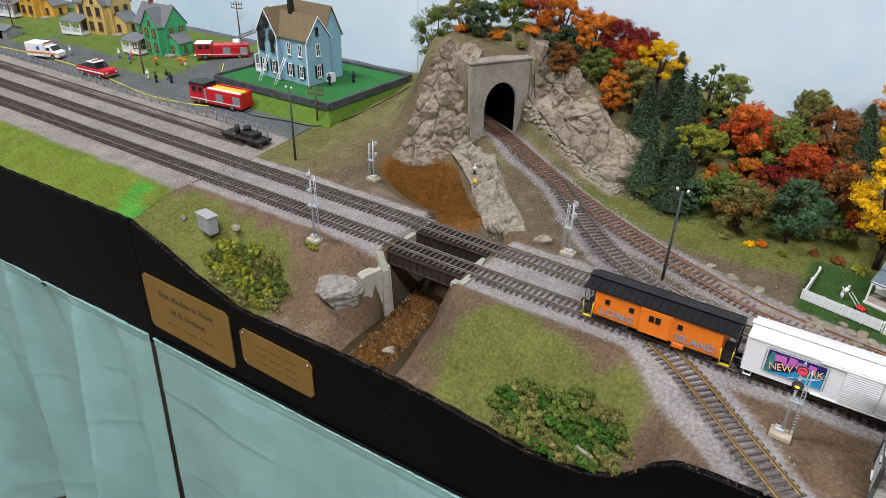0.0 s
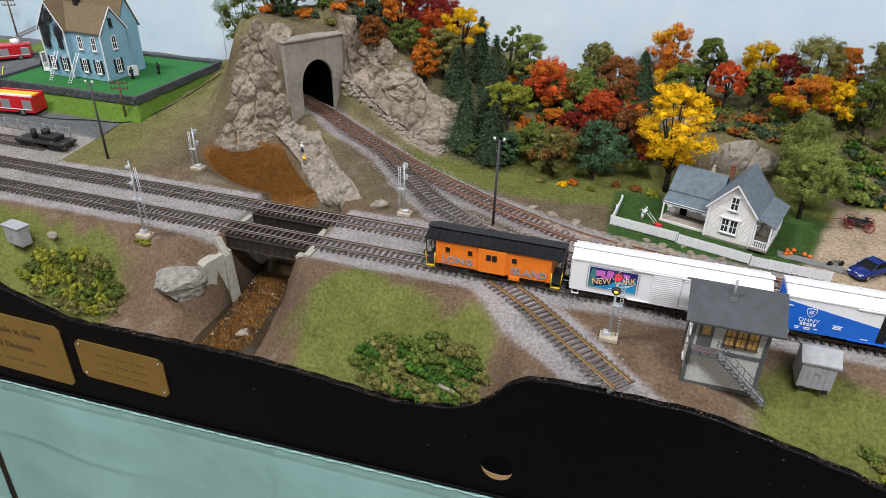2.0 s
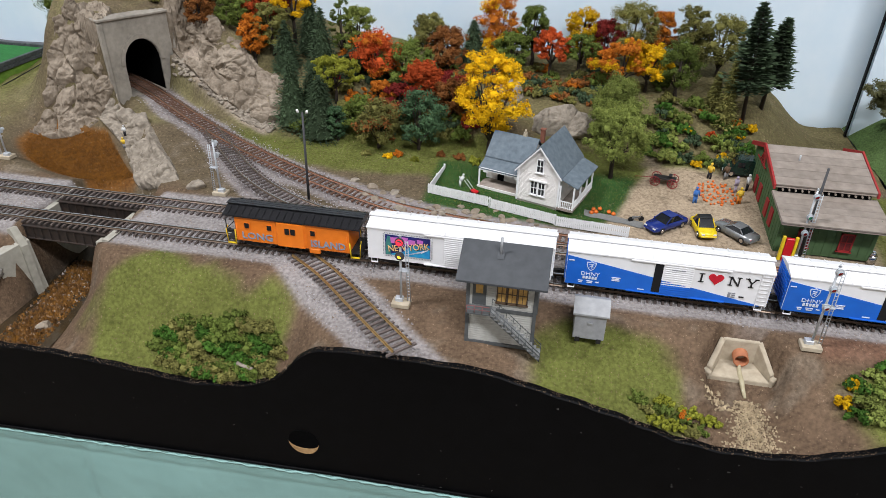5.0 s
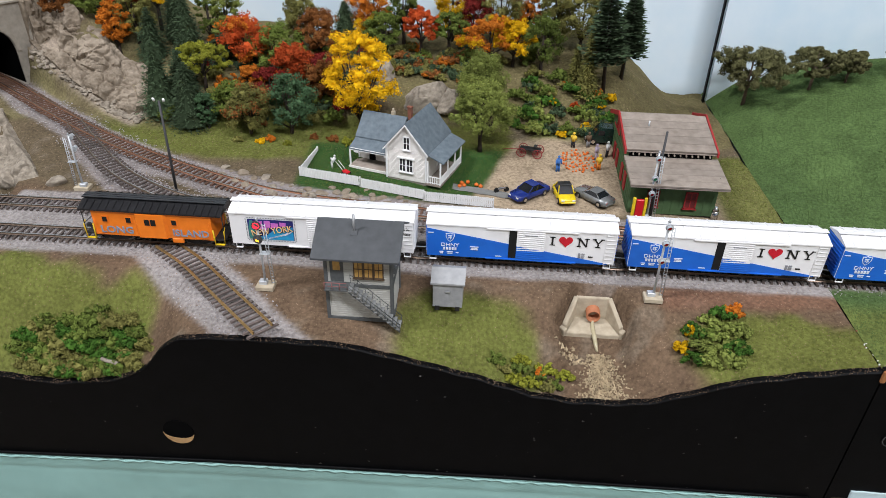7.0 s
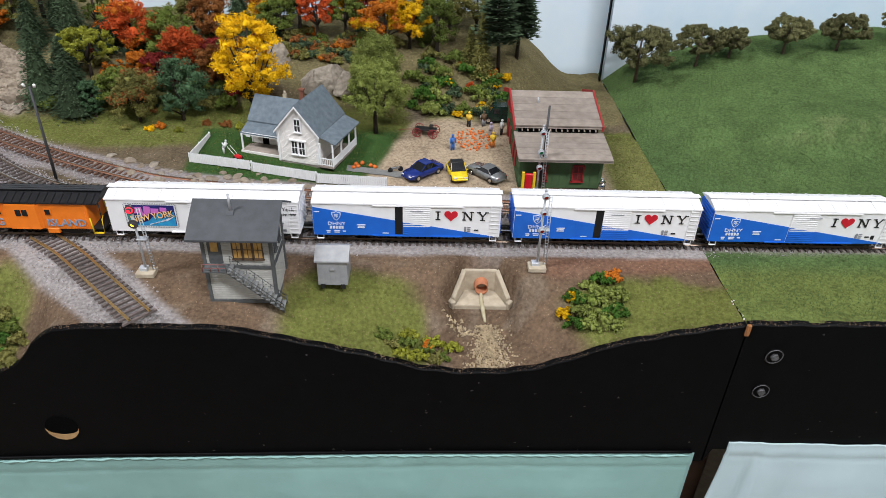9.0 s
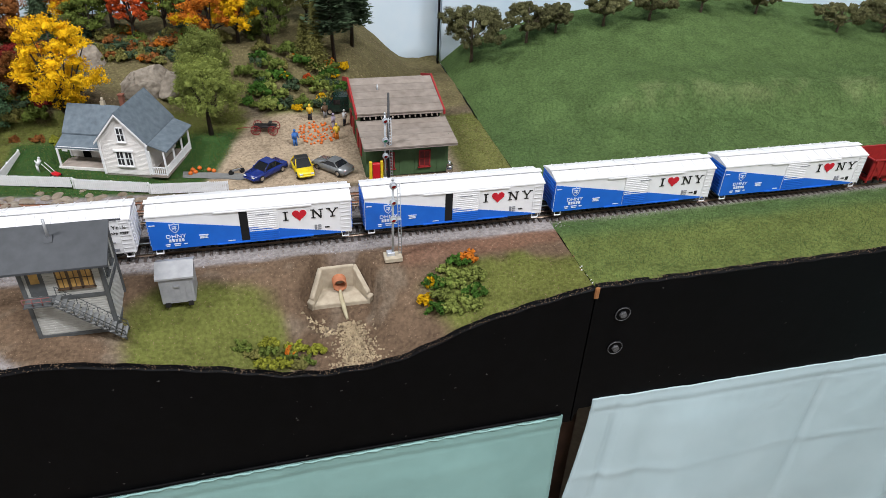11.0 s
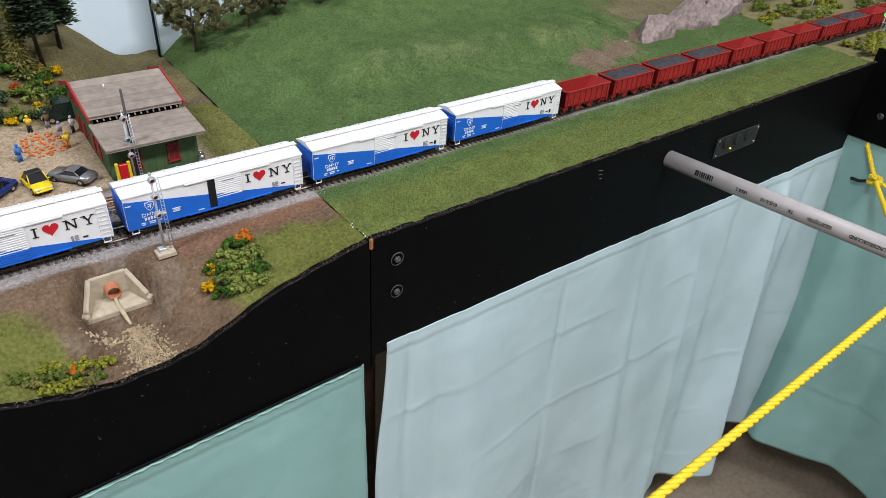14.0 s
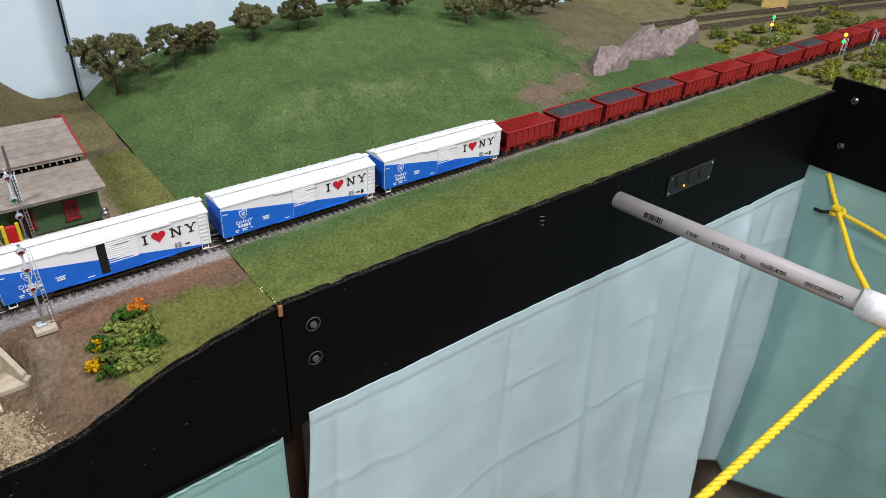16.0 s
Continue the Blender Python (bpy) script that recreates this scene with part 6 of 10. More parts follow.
def in_world(pts):
    return [at_port(s, r, 0)[:2] for s, r in pts]


rock_face(in_world([(-0.012, 0.047), (0.06, 0.043), (0.13, 0.045), (0.20, 0.055), (0.235, 0.085)]), in_world([(-0.012, 0.094), (0.06, 0.094), (0.11, 0.102), (0.16, 0.112), (0.22, 0.115)]), 210, 84, 0.0150, 3.0, "craggy grey-tan cast rock face beside the tunnel portal")
rock_face([(-1.026, 0.408), (-1.040, 0.386), (-1.055, 0.368), (-1.072, 0.352), (-1.094, 0.340), (-1.126, 0.337)], [(-1.040, 0.455), (-1.052, 0.468), (-1.062, 0.476), (-1.074, 0.476), (-1.086, 0.462), (-1.108, 0.425)], 190, 120, 0.0140, 7.0, "craggy grey-tan cast rock face beside the brown pond")
rock_face([(-1.050, 0.386), (-1.014, 0.364), (-0.980, 0.338), (-0.925, 0.272), (-0.888, 0.230), (-0.872, 0.222)], [(-1.012, 0.420), (-0.972, 0.390), (-0.928, 0.342), (-0.884, 0.296), (-0.848, 0.254), (-0.838, 0.240)], 150, 52, 0.0150, 11.0, "pale plaster rock bank between the brown pond and the branch line", M_palerock)
for k in range(290):
    t = random.random()
    s, r = 0.012 + 0.215 * t, 0.034 + 0.012 * t + abs(random.gauss(0, 0.009)) + 0.02 * max(0, t - 0.8)
    x, y, _ = at_port(s, r, 0)
    q = random.uniform(0.0016, 0.0042)
    rock("broken_stone", (x, y, soil(x, y) + q * 0.4), (q, q * random.uniform(0.6, 1), q * 0.7), "small pale broken stone at the foot of the rock", M_palerock, k % 7 + 60, random.uniform(0, 180), 2, 0.5, "broken stones")
# boulders on the slope, by the fence and the creek
rock("boulder", (-0.405, 0.432, 1.046), (0.034, 0.020, 0.028), "grey boulder on the slope behind the farmhouse", M_palerock, 71, 10, group="boulders")
rock("boulder", (-0.372, 0.428, 1.044), (0.024, 0.018, 0.022), "grey boulder on the slope behind the farmhouse", M_palerock, 72, 40, group="boulders")
rock("boulder", (-0.475, 0.470, 1.062), (0.026, 0.015, 0.022), "grey boulder on the slope behind the farmhouse", M_palerock, 73, -10, group="boulders")
for k in range(60):
    x = -0.66 + 0.30 * random.random()
    y = np.interp(x, [-0.66, -0.56, -0.45, -0.36], [0.272, 0.248, 0.232, 0.222]) + random.gauss(0, 0.008)
    q = random.uniform(0.0018, 0.0065)
    rock("stone", (x, y, soil(x, y) - q * 0.1), (q * 1.5, q, q * 0.6), "pale stone on the bank above the branch line", M_rock if k % 3 else M_palerock, k % 6 + 80, random.uniform(0, 180), 2, 0.45, "stones on the bank")
M_layer = mat("layered_grey_rock", (0.33, 0.31, 0.27), (0.17, 0.155, 0.135), rough=0.9, scale=150, bump=0.9, bscale=420, spec=0.15)
rock("creek_rock", (-0.977, 0.057, 0.961), (0.030, 0.021, 0.029), "layered pale grey rock beside the bridge wing wall", M_layer, 91, 48, 5, 0.26, "", 0.15, 42)
rock("boulder", (-0.815, 0.232, 1.002), (0.011, 0.008, 0.008), "pale boulder beside the junction", M_palerock, 92, 0, 3, group="boulders")
rock("stone", (-1.232, 0.045, 0.982), (0.005, 0.004, 0.004), "small pale stone on the grass", M_palerock, 93, 0, 2, group="stones on the grass")
rock("stone", (-1.146, 0.058, 0.988), (0.006, 0.005, 0.0045), "small pale stone on the grass", M_palerock, 94, 0, 2, group="stones on the grass")
M_pinkrock = mat("purple_grey_rock", (0.33, 0.265, 0.245), (0.15, 0.115, 0.105), rough=0.9, scale=130, bump=0.9, bscale=400, spec=0.15)
for k, (x, y, z, sx, sy, sz) in enumerate([(0.765, 0.272, 1.006, 0.062, 0.036, 0.056), (0.885, 0.285, 1.014, 0.070, 0.036, 0.058), (1.010, 0.302, 1.018, 0.070, 0.034, 0.050), (0.700, 0.262, 0.996, 0.034, 0.022, 0.026), (0.945, 0.274, 1.004, 0.036, 0.022, 0.032)]):
    rock("rock_outcrop", (x, y, z), (sx, sy, sz), "purplish grey rock outcrop behind the track", M_pinkrock, k + 121, 7 * (k % 3) - 4, 5, 0.20, "rock outcrops")

# ---------------------------------------------------------------- tunnel portal
def portal():
    t = thing("tunnel_portal", Matrix.Translation((PORT.x, PORT.y, 1.0255)) @ Matrix(((PU.x, -PN.x, 0, 0), (PU.y, -PN.y, 0, 0), (0, 0, 1, 0), (0, 0, 0, 1))), "weathered grey concrete tunnel portal with a dark arch", "tunnel portal", kind="structure")
    # local: x along the wall, y into the hill, z up
    W, H, aw, spring = 0.053, 0.112, 0.0265, 0.048
    arch = [(aw * math.cos(a), spring + aw * 1.25 * math.sin(a)) for a in [math.pi * k / 14 for k in range(15)]]
    bm = bmesh.new()
    outer = [(W, -0.03), (W, H), (-W, H), (-W, -0.03)]
    inner = [(-aw, -0.03)] + arch[::-1] + [(aw, -0.03)]
    loop = outer + inner
    for y0 in (0.0, 0.045):
        vs = [bm.verts.new((a, y0, b)) for a, b in loop]
        n = len(inner)
        o, i = vs[:4], vs[4:]
        bm.faces.new((o[3], i[0], i[1], o[2]))
        mid = n // 2
        for k in range(1, mid):
            bm.faces.new((o[2], i[k], i[k + 1]))
        bm.faces.new((o[2], i[mid], o[1]))
        for k in range(mid, n - 2):
            bm.faces.new((o[1], i[k], i[k + 1]))
        bm.faces.new((o[1], i[n - 2], i[n - 1], o[0]))
    bm.verts.ensure_lookup_table()
    m = len(loop)
    for k in range(m):
        if k == 3 or k == m - 1:
            continue
        bm.faces.new((bm.verts[k], bm.verts[(k + 1) % m], bm.verts[m + (k + 1) % m], bm.verts[m + k]))
    bmesh.ops.recalc_face_normals(bm, faces=bm.faces)
    part("headwall", bm, M_concrete, t)
    bm = bmesh.new()
    box(bm, (0, 0.010, H + 0.0008), (2 * W + 0.0024, 0.026, 0.0036), bev=0.0008)
    part("coping", bm, M_concrete, t)
    bm = bmesh.new()
    prev = None
    for k in range(15):
        a = math.pi * k / 14
        ring = [bm.verts.new((r * math.cos(a), y, spring + r * 1.25 * math.sin(a))) for r, y in ((aw + 0.0005, -0.002), (aw + 0.006, -0.002), (aw + 0.006, 0.001), (aw + 0.0005, 0.001))]
        if prev:
            for q in range(4):
                bm.faces.new((prev[q], prev[(q + 1) % 4], ring[(q + 1) % 4], ring[q]))
        prev = ring
    bmesh.ops.recalc_face_normals(bm, faces=bm.faces)
    part("arch_ring", bm, M_concrete, t)
    # lining coloured near-black, so the shade inside the tunnel is painted in
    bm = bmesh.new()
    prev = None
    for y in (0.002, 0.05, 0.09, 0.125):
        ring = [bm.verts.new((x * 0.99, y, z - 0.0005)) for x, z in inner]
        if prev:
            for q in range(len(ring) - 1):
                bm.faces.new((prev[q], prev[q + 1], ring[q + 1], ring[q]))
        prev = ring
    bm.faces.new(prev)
    part("tunnel_lining", bm, M_dark, t, "tunnel lining with the tunnel's darkness put into its near-black colour")
    part("tunnel_floor", box(bmesh.new(), (0, 0.055, -0.002), (2 * aw, 0.12, 0.008)), M_concrete, t)
    for s in (-1, 1):
        part("buttress", box(bmesh.new(), (s * (W - 0.002), -0.0015, H / 2 - 0.003), (0.006, 0.004, H), bev=0.0006), M_concrete, t)


portal()

# ---------------------------------------------------------------- bridge and creek
M_steel = mat("black_bridge_steel", (0.02, 0.018, 0.017), (0.045, 0.03, 0.022), rough=0.6, scale=200)
for yy in (0.13, 0.187):
    br = thing("girder_bridge", pose(-0.902, yy, 0), "black steel plate girder bridge over the creek", "bridge", "bridges over the creek", "structure")
    for s in (-1, 1):
        bm = box(bmesh.new(), (0, s * 0.0145, 0.9875), (0.104, 0.0012, 0.015))
        box(bm, (0, s * 0.0145, 0.9950), (0.104, 0.005, 0.001))
        box(bm, (0, s * 0.0145, 0.9802), (0.104, 0.005, 0.001))
        for k in range(11):
            box(bm, (-0.05 + k * 0.01, s * 0.0155, 0.9876), (0.0008, 0.0022, 0.014))
        part("girder", bm, M_steel, br)
    bm = bmesh.new()
    for k in range(9):
        box(bm, (-0.046 + k * 0.0115, 0, 0.9945), (0.002, 0.029, 0.002))
    box(bm, (0, 0, 0.9958), (0.104, 0.026, 0.0008))
    part("deck", bm, M_steel, br)
M_wing = mat("pale_cast_wing_wall", (0.38, 0.36, 0.30), (0.28, 0.265, 0.22), rough=0.9, scale=150, bump=0.2)
ab = thing("abutment", pose(-0.962, 0.10, 0.95), "pale concrete bridge abutment with folded wing walls", "abutment", "bridge abutments", "structure")
bm = bmesh.new()
slab(bm, [(-0.002, -0.04), (-0.002, 0.024), (0.006, 0.046), (0.013, 0.0485), (0.026, 0.030), (0.028, -0.04)], (-0.006, 0.004, 0), (0.92, -0.38, 0), (0, 0, 1), (0.003, 0.007, 0))
part("wing_wall", bm, M_wing, ab)
bm = bmesh.new()
slab(bm, [(0.0, -0.035), (0.0, 0.026), (0.005, 0.029), (0.036, 0.034), (0.040, -0.035)], (0.005, -0.028, 0), (0.42, 0.91, 0), (0, 0, 1), (-0.012, 0.006, 0))
part("wing_wall", bm, M_wing, ab)
part("footing", box(bmesh.new(), (0.002, 0.060, 0.002), (0.010, 0.11, 0.08)), M_wing, ab)
ab = thing("abutment", pose(-0.852, 0.10, 0.95), "pale concrete bridge abutment with a thin curved wing wall", "abutment", "bridge abutments", "structure")
bm = bmesh.new()
slab(bm, [(0.012, 0.0485), (0.005, 0.0495), (-0.006, 0.030), (-0.0175, 0.012), (-0.0130, -0.016), (-0.0070, -0.016), (-0.0105, 0.012), (0.0010, 0.029)], (0, 0.0005, 0), (1, 0, 0), (0, 0, 1), (0, 0.020, 0))
part("wing_wall", bm, M_wing, ab)
part("footing", box(bmesh.new(), (-0.004, 0.060, 0.002), (0.008, 0.11, 0.08)), M_wing, ab)

M_water = mat("dark_creek_water", (0.035, 0.026, 0.016), (0.05, 0.03, 0.012), rough=0.06, scale=60, bump=0.25, bscale=180, spec=0.6)
bm = bmesh.new()
vs = []
for k in range(13):
    y = 0.0065 + k * 0.018
    vs.append([bm.verts.new((creek_mid(y) + s * (0.036 if y < 0.21 else 0.03), y, 0.9195)) for s in (-1, 1)])
for a, b in zip(vs, vs[1:]):
    bm.faces.new((a[0], a[1], b[1], b[0]))
tagged(part("creek_water", bm, M_water), "dark still creek water under the bridge", "water", kind="structure")
M_pebble = mat("wet_orange_pebble", (0.30, 0.135, 0.022), (0.05, 0.022, 0.009), rough=0.35, scale=260, rand=0.7, spec=0.6)
n = 3600
py_ = RNG.uniform(0.008, 0.165, n)
px_ = creek_mid(py_) + RNG.normal(0, 0.0105, n).clip(-0.024, 0.024)
scatter_stones("creek_pebbles", np.stack([px_, py_, 0.9200 + 0 * px_], 1), 0.0021, M_pebble, "wet orange-brown pebbles in the creek bed", 8, "pebbles")
rock("boulder", (-0.897, 0.045, 0.922), (0.008, 0.006, 0.004), "wet brown boulder in the creek", M_rock, 95, 20, 3, group="boulders")
# reedy brown growth in the pond
M_reed = mat("rust_brown_reed", (0.33, 0.145, 0.025), (0.13, 0.055, 0.014), rough=0.9, scale=130, rand=0.5, spec=0.1)


def in_pond(x, y, c, rng):
    px, py = (x + 1.014) * 0.95 - (y - 0.306) * 0.31, (x + 1.014) * 0.31 + (y - 0.306) * 0.95
    return (np.sqrt((px / 0.112) ** 2 + (py / 0.056) ** 2) < 1 - rng.uniform(0, 0.12, len(x))) & (bank_side(x, y) < 0.004)


blades("reeds", ground_middle, lambda x, y: x, -1.15, -0.89, 300000, in_pond, 0.0020, M_reed, "dense rust-brown reeds in the dry pond", 12)

# ---------------------------------------------------------------- houses
M_slate = mat("blue_grey_shingle", (0.15, 0.185, 0.21), (0.09, 0.115, 0.135), rough=0.8, scale=180, bump=0.3, bscale=1400)
M_greyroof = mat("grey_shingle", (0.16, 0.165, 0.17), (0.12, 0.125, 0.13), rough=0.85, scale=180, bump=0.3, bscale=1400)
M_brownroof = mat("brown_shingle", (0.17, 0.125, 0.07), (0.13, 0.095, 0.05), rough=0.85, scale=180, bump=0.3, bscale=1400)
M_glass = mat("dark_window_glass", (0.02, 0.022, 0.025), (0.05, 0.05, 0.05), rough=0.12, scale=200, spec=0.6)
M_warmpane = mat("amber_window", (0.55, 0.34, 0.10), (0.35, 0.2, 0.06), rough=0.4, scale=300)
M_house = mat("ivory_clapboard", (0.78, 0.75, 0.71), (0.70, 0.67, 0.63), rough=0.65, scale=200)
M_brick = mat("brick_red", (0.22, 0.085, 0.05), (0.16, 0.06, 0.04), rough=0.9, scale=500, bump=0.3)


def window(parent, x, z, w, h, side="front", d=0.0, sash=M_white, pane=M_glass, cross=True, shutter=None):
    """A sash window with frame, pane, bars and sill on one wall of a house; d is that wall's place."""
    rot = {"front": 0, "right": 90, "left": -90, "back": 180}[side]
    loc = {"front": (x, d, z), "right": (d, x, z), "left": (d, x, z), "back": (x, d, z)}[side]
    m = pose(*loc, 0, 0, rot)
    bm = bmesh.new()
    t = max(0.0006, w * 0.11)
    for s in (-1, 1):
        box(bm, (s * (w / 2 - t / 2), -0.0004, 0), (t, 0.0012, h))
        box(bm, (0, -0.0004, s * (h / 2 - t / 2)), (w, 0.0012, t))
    box(bm, (0, -0.0009, -h / 2 - 0.0003), (w * 1.15, 0.0022, 0.0008))
    if cross:
        box(bm, (0, -0.0003, 0), (w, 0.0010, t * 0.7))
        box(bm, (0, -0.0003, 0), (t * 0.6, 0.0010, h))
    bmesh.ops.transform(bm, matrix=m, verts=bm.verts)
    win = part("window", bm, sash, parent)
    bm = box(bmesh.new(), (0, -0.0001, 0), (w - t, 0.0006, h - t))
    bmesh.ops.transform(bm, matrix=m, verts=bm.verts)
    part("pane", bm, pane, win)
    if shutter:
        for s in (-1, 1):
            bm = box(bmesh.new(), (s * (w * 0.5 + w * 0.24), -0.0005, 0), (w * 0.4, 0.0010, h))
            bmesh.ops.transform(bm, matrix=m, verts=bm.verts)
            part("shutter", bm, shutter, win, "black shutter")
    return win


def block(parent, x0, x1, y0, y1, eave, ridge, axis, wall, roof, z0=0.0, over=0.003, lap=0.0015):
    """Clapboard walls and a gabled roof; the ridge runs along axis."""
    bm = bmesh.new()
    cx, cy = (x0 + x1) / 2, (y0 + y1) / 2
    if axis == "y":
        prof = [(x0, z0), (x1, z0), (x1, eave), (cx, ridge), (x0, eave)]
        slab(bm, prof, (0, y0, 0), (1, 0, 0), (0, 0, 1), (0, y1 - y0, 0))
    else:
        prof = [(y0, z0), (y1, z0), (y1, eave), (cy, ridge), (y0, eave)]
        slab(bm, prof, (x0, 0, 0), (0, 1, 0), (0, 0, 1), (x1 - x0, 0, 0))
    w = part("wall", bm, wall, parent)
    bm = bmesh.new()
    k = z0 + lap
    while lap and k < eave - 0.0005:
        box(bm, (cx, cy, k), (x1 - x0 + 0.00035, y1 - y0 + 0.00035, 0.0008))
        k += lap
    tagged(part("clapboard_siding", bm, wall, w), kind="stuff")
    for s in (-1, 1):
        bm = bmesh.new()
        half = (x1 - x0) / 2 if axis == "y" else (y1 - y0) / 2
        sl = (ridge - eave) / half
        q = [(0, ridge + 0.0004), (half + over, ridge - sl * (half + over) + 0.0004), (half + over, ridge - sl * (half + over) + 0.0019), (0, ridge + 0.0021)]
        if axis == "y":
            slab(bm, q, (cx, y0 - over, 0), (s, 0, 0), (0, 0, 1), (0, y1 - y0 + 2 * over, 0))
        else:
            slab(bm, q, (x0 - over, cy, 0), (0, s, 0), (0, 0, 1), (x1 - x0 + 2 * over, 0, 0))
        r = part("roof", bm, roof, parent)
    return w


def lean_roof(parent, x0, x1, y0, y1, z0, z1, roof, side="front"):
    """A single-pitch porch roof: z0 at the outer edge, z1 at the wall."""
    bm = bmesh.new()
    if side == "front":
        slab(bm, [(y0, z0), (y1, z1), (y1, z1 + 0.0014), (y0, z0 + 0.0014)], (x0, 0, 0), (0, 1, 0), (0, 0, 1), (x1 - x0, 0, 0))
    elif side == "right":
        slab(bm, [(x1, z0), (x0, z1), (x0, z1 + 0.0014), (x1, z0 + 0.0014)], (0, y0, 0), (1, 0, 0), (0, 0, 1), (0, y1 - y0, 0))
    else:
        slab(bm, [(x0, z0), (x1, z1), (x1, z1 + 0.0014), (x0, z0 + 0.0014)], (0, y0, 0), (1, 0, 0), (0, 0, 1), (0, y1 - y0, 0))
    return part("porch_roof", bm, roof, parent)


def porch_posts(parent, pts, h, z0, material=M_white, r=0.0008):
    for x, y in pts:
        part("porch_post", box(bmesh.new(), (x, y, z0 + h / 2), (2 * r, 2 * r, h)), material, parent)


def railing(parent, a, b, z, h=0.008, material=M_white, step=0.0022):
    a, b = Vector(a), Vector(b)
    bm = bmesh.new()
    ln = (b - a).length
    rz = math.degrees(math.atan2((b - a).y, (b - a).x))
    c = (a + b) / 2
    box(bm, (c.x, c.y, z + h), (ln, 0.001, 0.0008), rz)
    box(bm, (c.x, c.y, z + 0.001), (ln, 0.0008, 0.0006), rz)
    for k in range(int(ln / step) + 1):
        p = a.lerp(b, k * step / ln)
        box(bm, (p.x, p.y, z + h / 2), (0.0007, 0.0007, h), rz)
    return part("porch_railing", bm, material, parent)


def farmhouse():
    h = thing("farmhouse", pose(-0.416, 0.273, 1.0045, 0, 0, -17.3), "white clapboard farmhouse with blue-grey roofs and porches", "house")
    e, r = 0.0420, 0.0705
    block(h, -0.0245, 0.0245, 0.0, 0.067, e, r, "y", M_house, M_slate, 0.0025)
    block(h, -0.0760, -0.0245, 0.030, 0.071, 0.0345, 0.0555, "x", M_house, M_slate, 0.0025)
    lean_roof(h, -0.0790, -0.0250, 0.009, 0.0305, 0.0235, 0.0310, M_slate)
    part("porch_floor", box(bmesh.new(), (-0.0505, 0.0185, 0.0035), (0.053, 0.027, 0.0022)), M_wood, h)
    part("porch_skirt", box(bmesh.new(), (-0.0505, 0.0046, 0.0032), (0.054, 0.0012, 0.0030)), M_house, h)
    porch_posts(h, [(-0.0760, 0.0065), (-0.0760, 0.029)], 0.020, 0.0045)
    part("porch_beam", box(bmesh.new(), (-0.0505, 0.0100, 0.0238), (0.053, 0.0016, 0.0030)), M_white, h)
    for x in (-0.0700, -0.0300):
        part("bracket", box(bmesh.new(), (x, 0.0100, 0.0212), (0.0060, 0.0010, 0.0030), bev=0.0004), M_white, h)
    part("porch_shade_wall", box(bmesh.new(), (-0.0505, 0.0296, 0.0170), (0.050, 0.0010, 0.0250)), M_house, h)
    lean_roof(h, 0.0245, 0.0465, -0.002, 0.068, 0.0310, 0.0395, M_slate, "right")
    part("porch_floor", box(bmesh.new(), (0.0340, 0.030, 0.0035), (0.019, 0.066, 0.0022)), M_wood, h)
    porch_posts(h, [(0.0425, -0.001), (0.0425, 0.022), (0.0425, 0.044), (0.0425, 0.064), (0.0270, -0.001)], 0.0265, 0.0045)
    railing(h, (0.0425, 0.0), (0.0425, 0.064), 0.0045, 0.0085)
    railing(h, (0.0265, -0.001), (0.0425, -0.001), 0.0045, 0.0085)
    part("porch_beam", box(bmesh.new(), (0.0425, 0.032, 0.0312), (0.0014, 0.066, 0.0024)), M_white, h)
    for x in (-0.0045, 0.0045):
        window(h, x, 0.0210, 0.0086, 0.0170, "front", -0.0002)
    part("window_hood", box(bmesh.new(), (0, -0.0012, 0.0302), (0.0205, 0.0026, 0.0014)), M_white, h)
    window(h, 0.0008, 0.0480, 0.0088, 0.0160, "front", -0.0002)
    window(h, 0.036, 0.0200, 0.0086, 0.0150, "right", 0.0247)
    window(h, -0.040, 0.0180, 0.0080, 0.0130, "front", 0.0288)
    part("door", box(bmesh.new(), (-0.058, 0.0286, 0.0135), (0.0080, 0.0012, 0.0180)), M_dark, h)
    for s in (-1, 1):
        bm = bmesh.new()
        slab(bm, [(0, r + 0.0006), (s * 0.0278, e - 0.0032), (s * 0.0278, e - 0.0054), (0, r - 0.0016)], (0, -0.0037, 0), (1, 0, 0), (0, 0, 1), (0, 0.0010, 0))
        part("barge_board", bm, M_white, h)
        part("corner_board", box(bmesh.new(), (s * 0.0245, -0.0004, 0.0220), (0.0020, 0.0014, 0.0400)), M_white, h)
    ch = part("chimney", box(bmesh.new(), (-0.0200, 0.0560, 0.0600), (0.0046, 0.0046, 0.0160)), M_brick, h)
    part("chimney_cap", box(bmesh.new(), (-0.0200, 0.0560, 0.0682), (0.0058, 0.0058, 0.0014)), M_brick, ch)
    ch = part("chimney", box(bmesh.new(), (-0.0400, 0.0520, 0.0560), (0.0040, 0.0040, 0.0110)), M_cream, h)
    part("chimney_pot", tube(bmesh.new(), (-0.0400, 0.0520, 0.0610), (-0.0400, 0.0520, 0.0650), 0.0016, 0.0012, 8), M_cream, ch)
    part("foundation", box(bmesh.new(), (0, 0.0335, 0.0005), (0.0480, 0.0660, 0.0050)), M_concrete, h)


farmhouse()


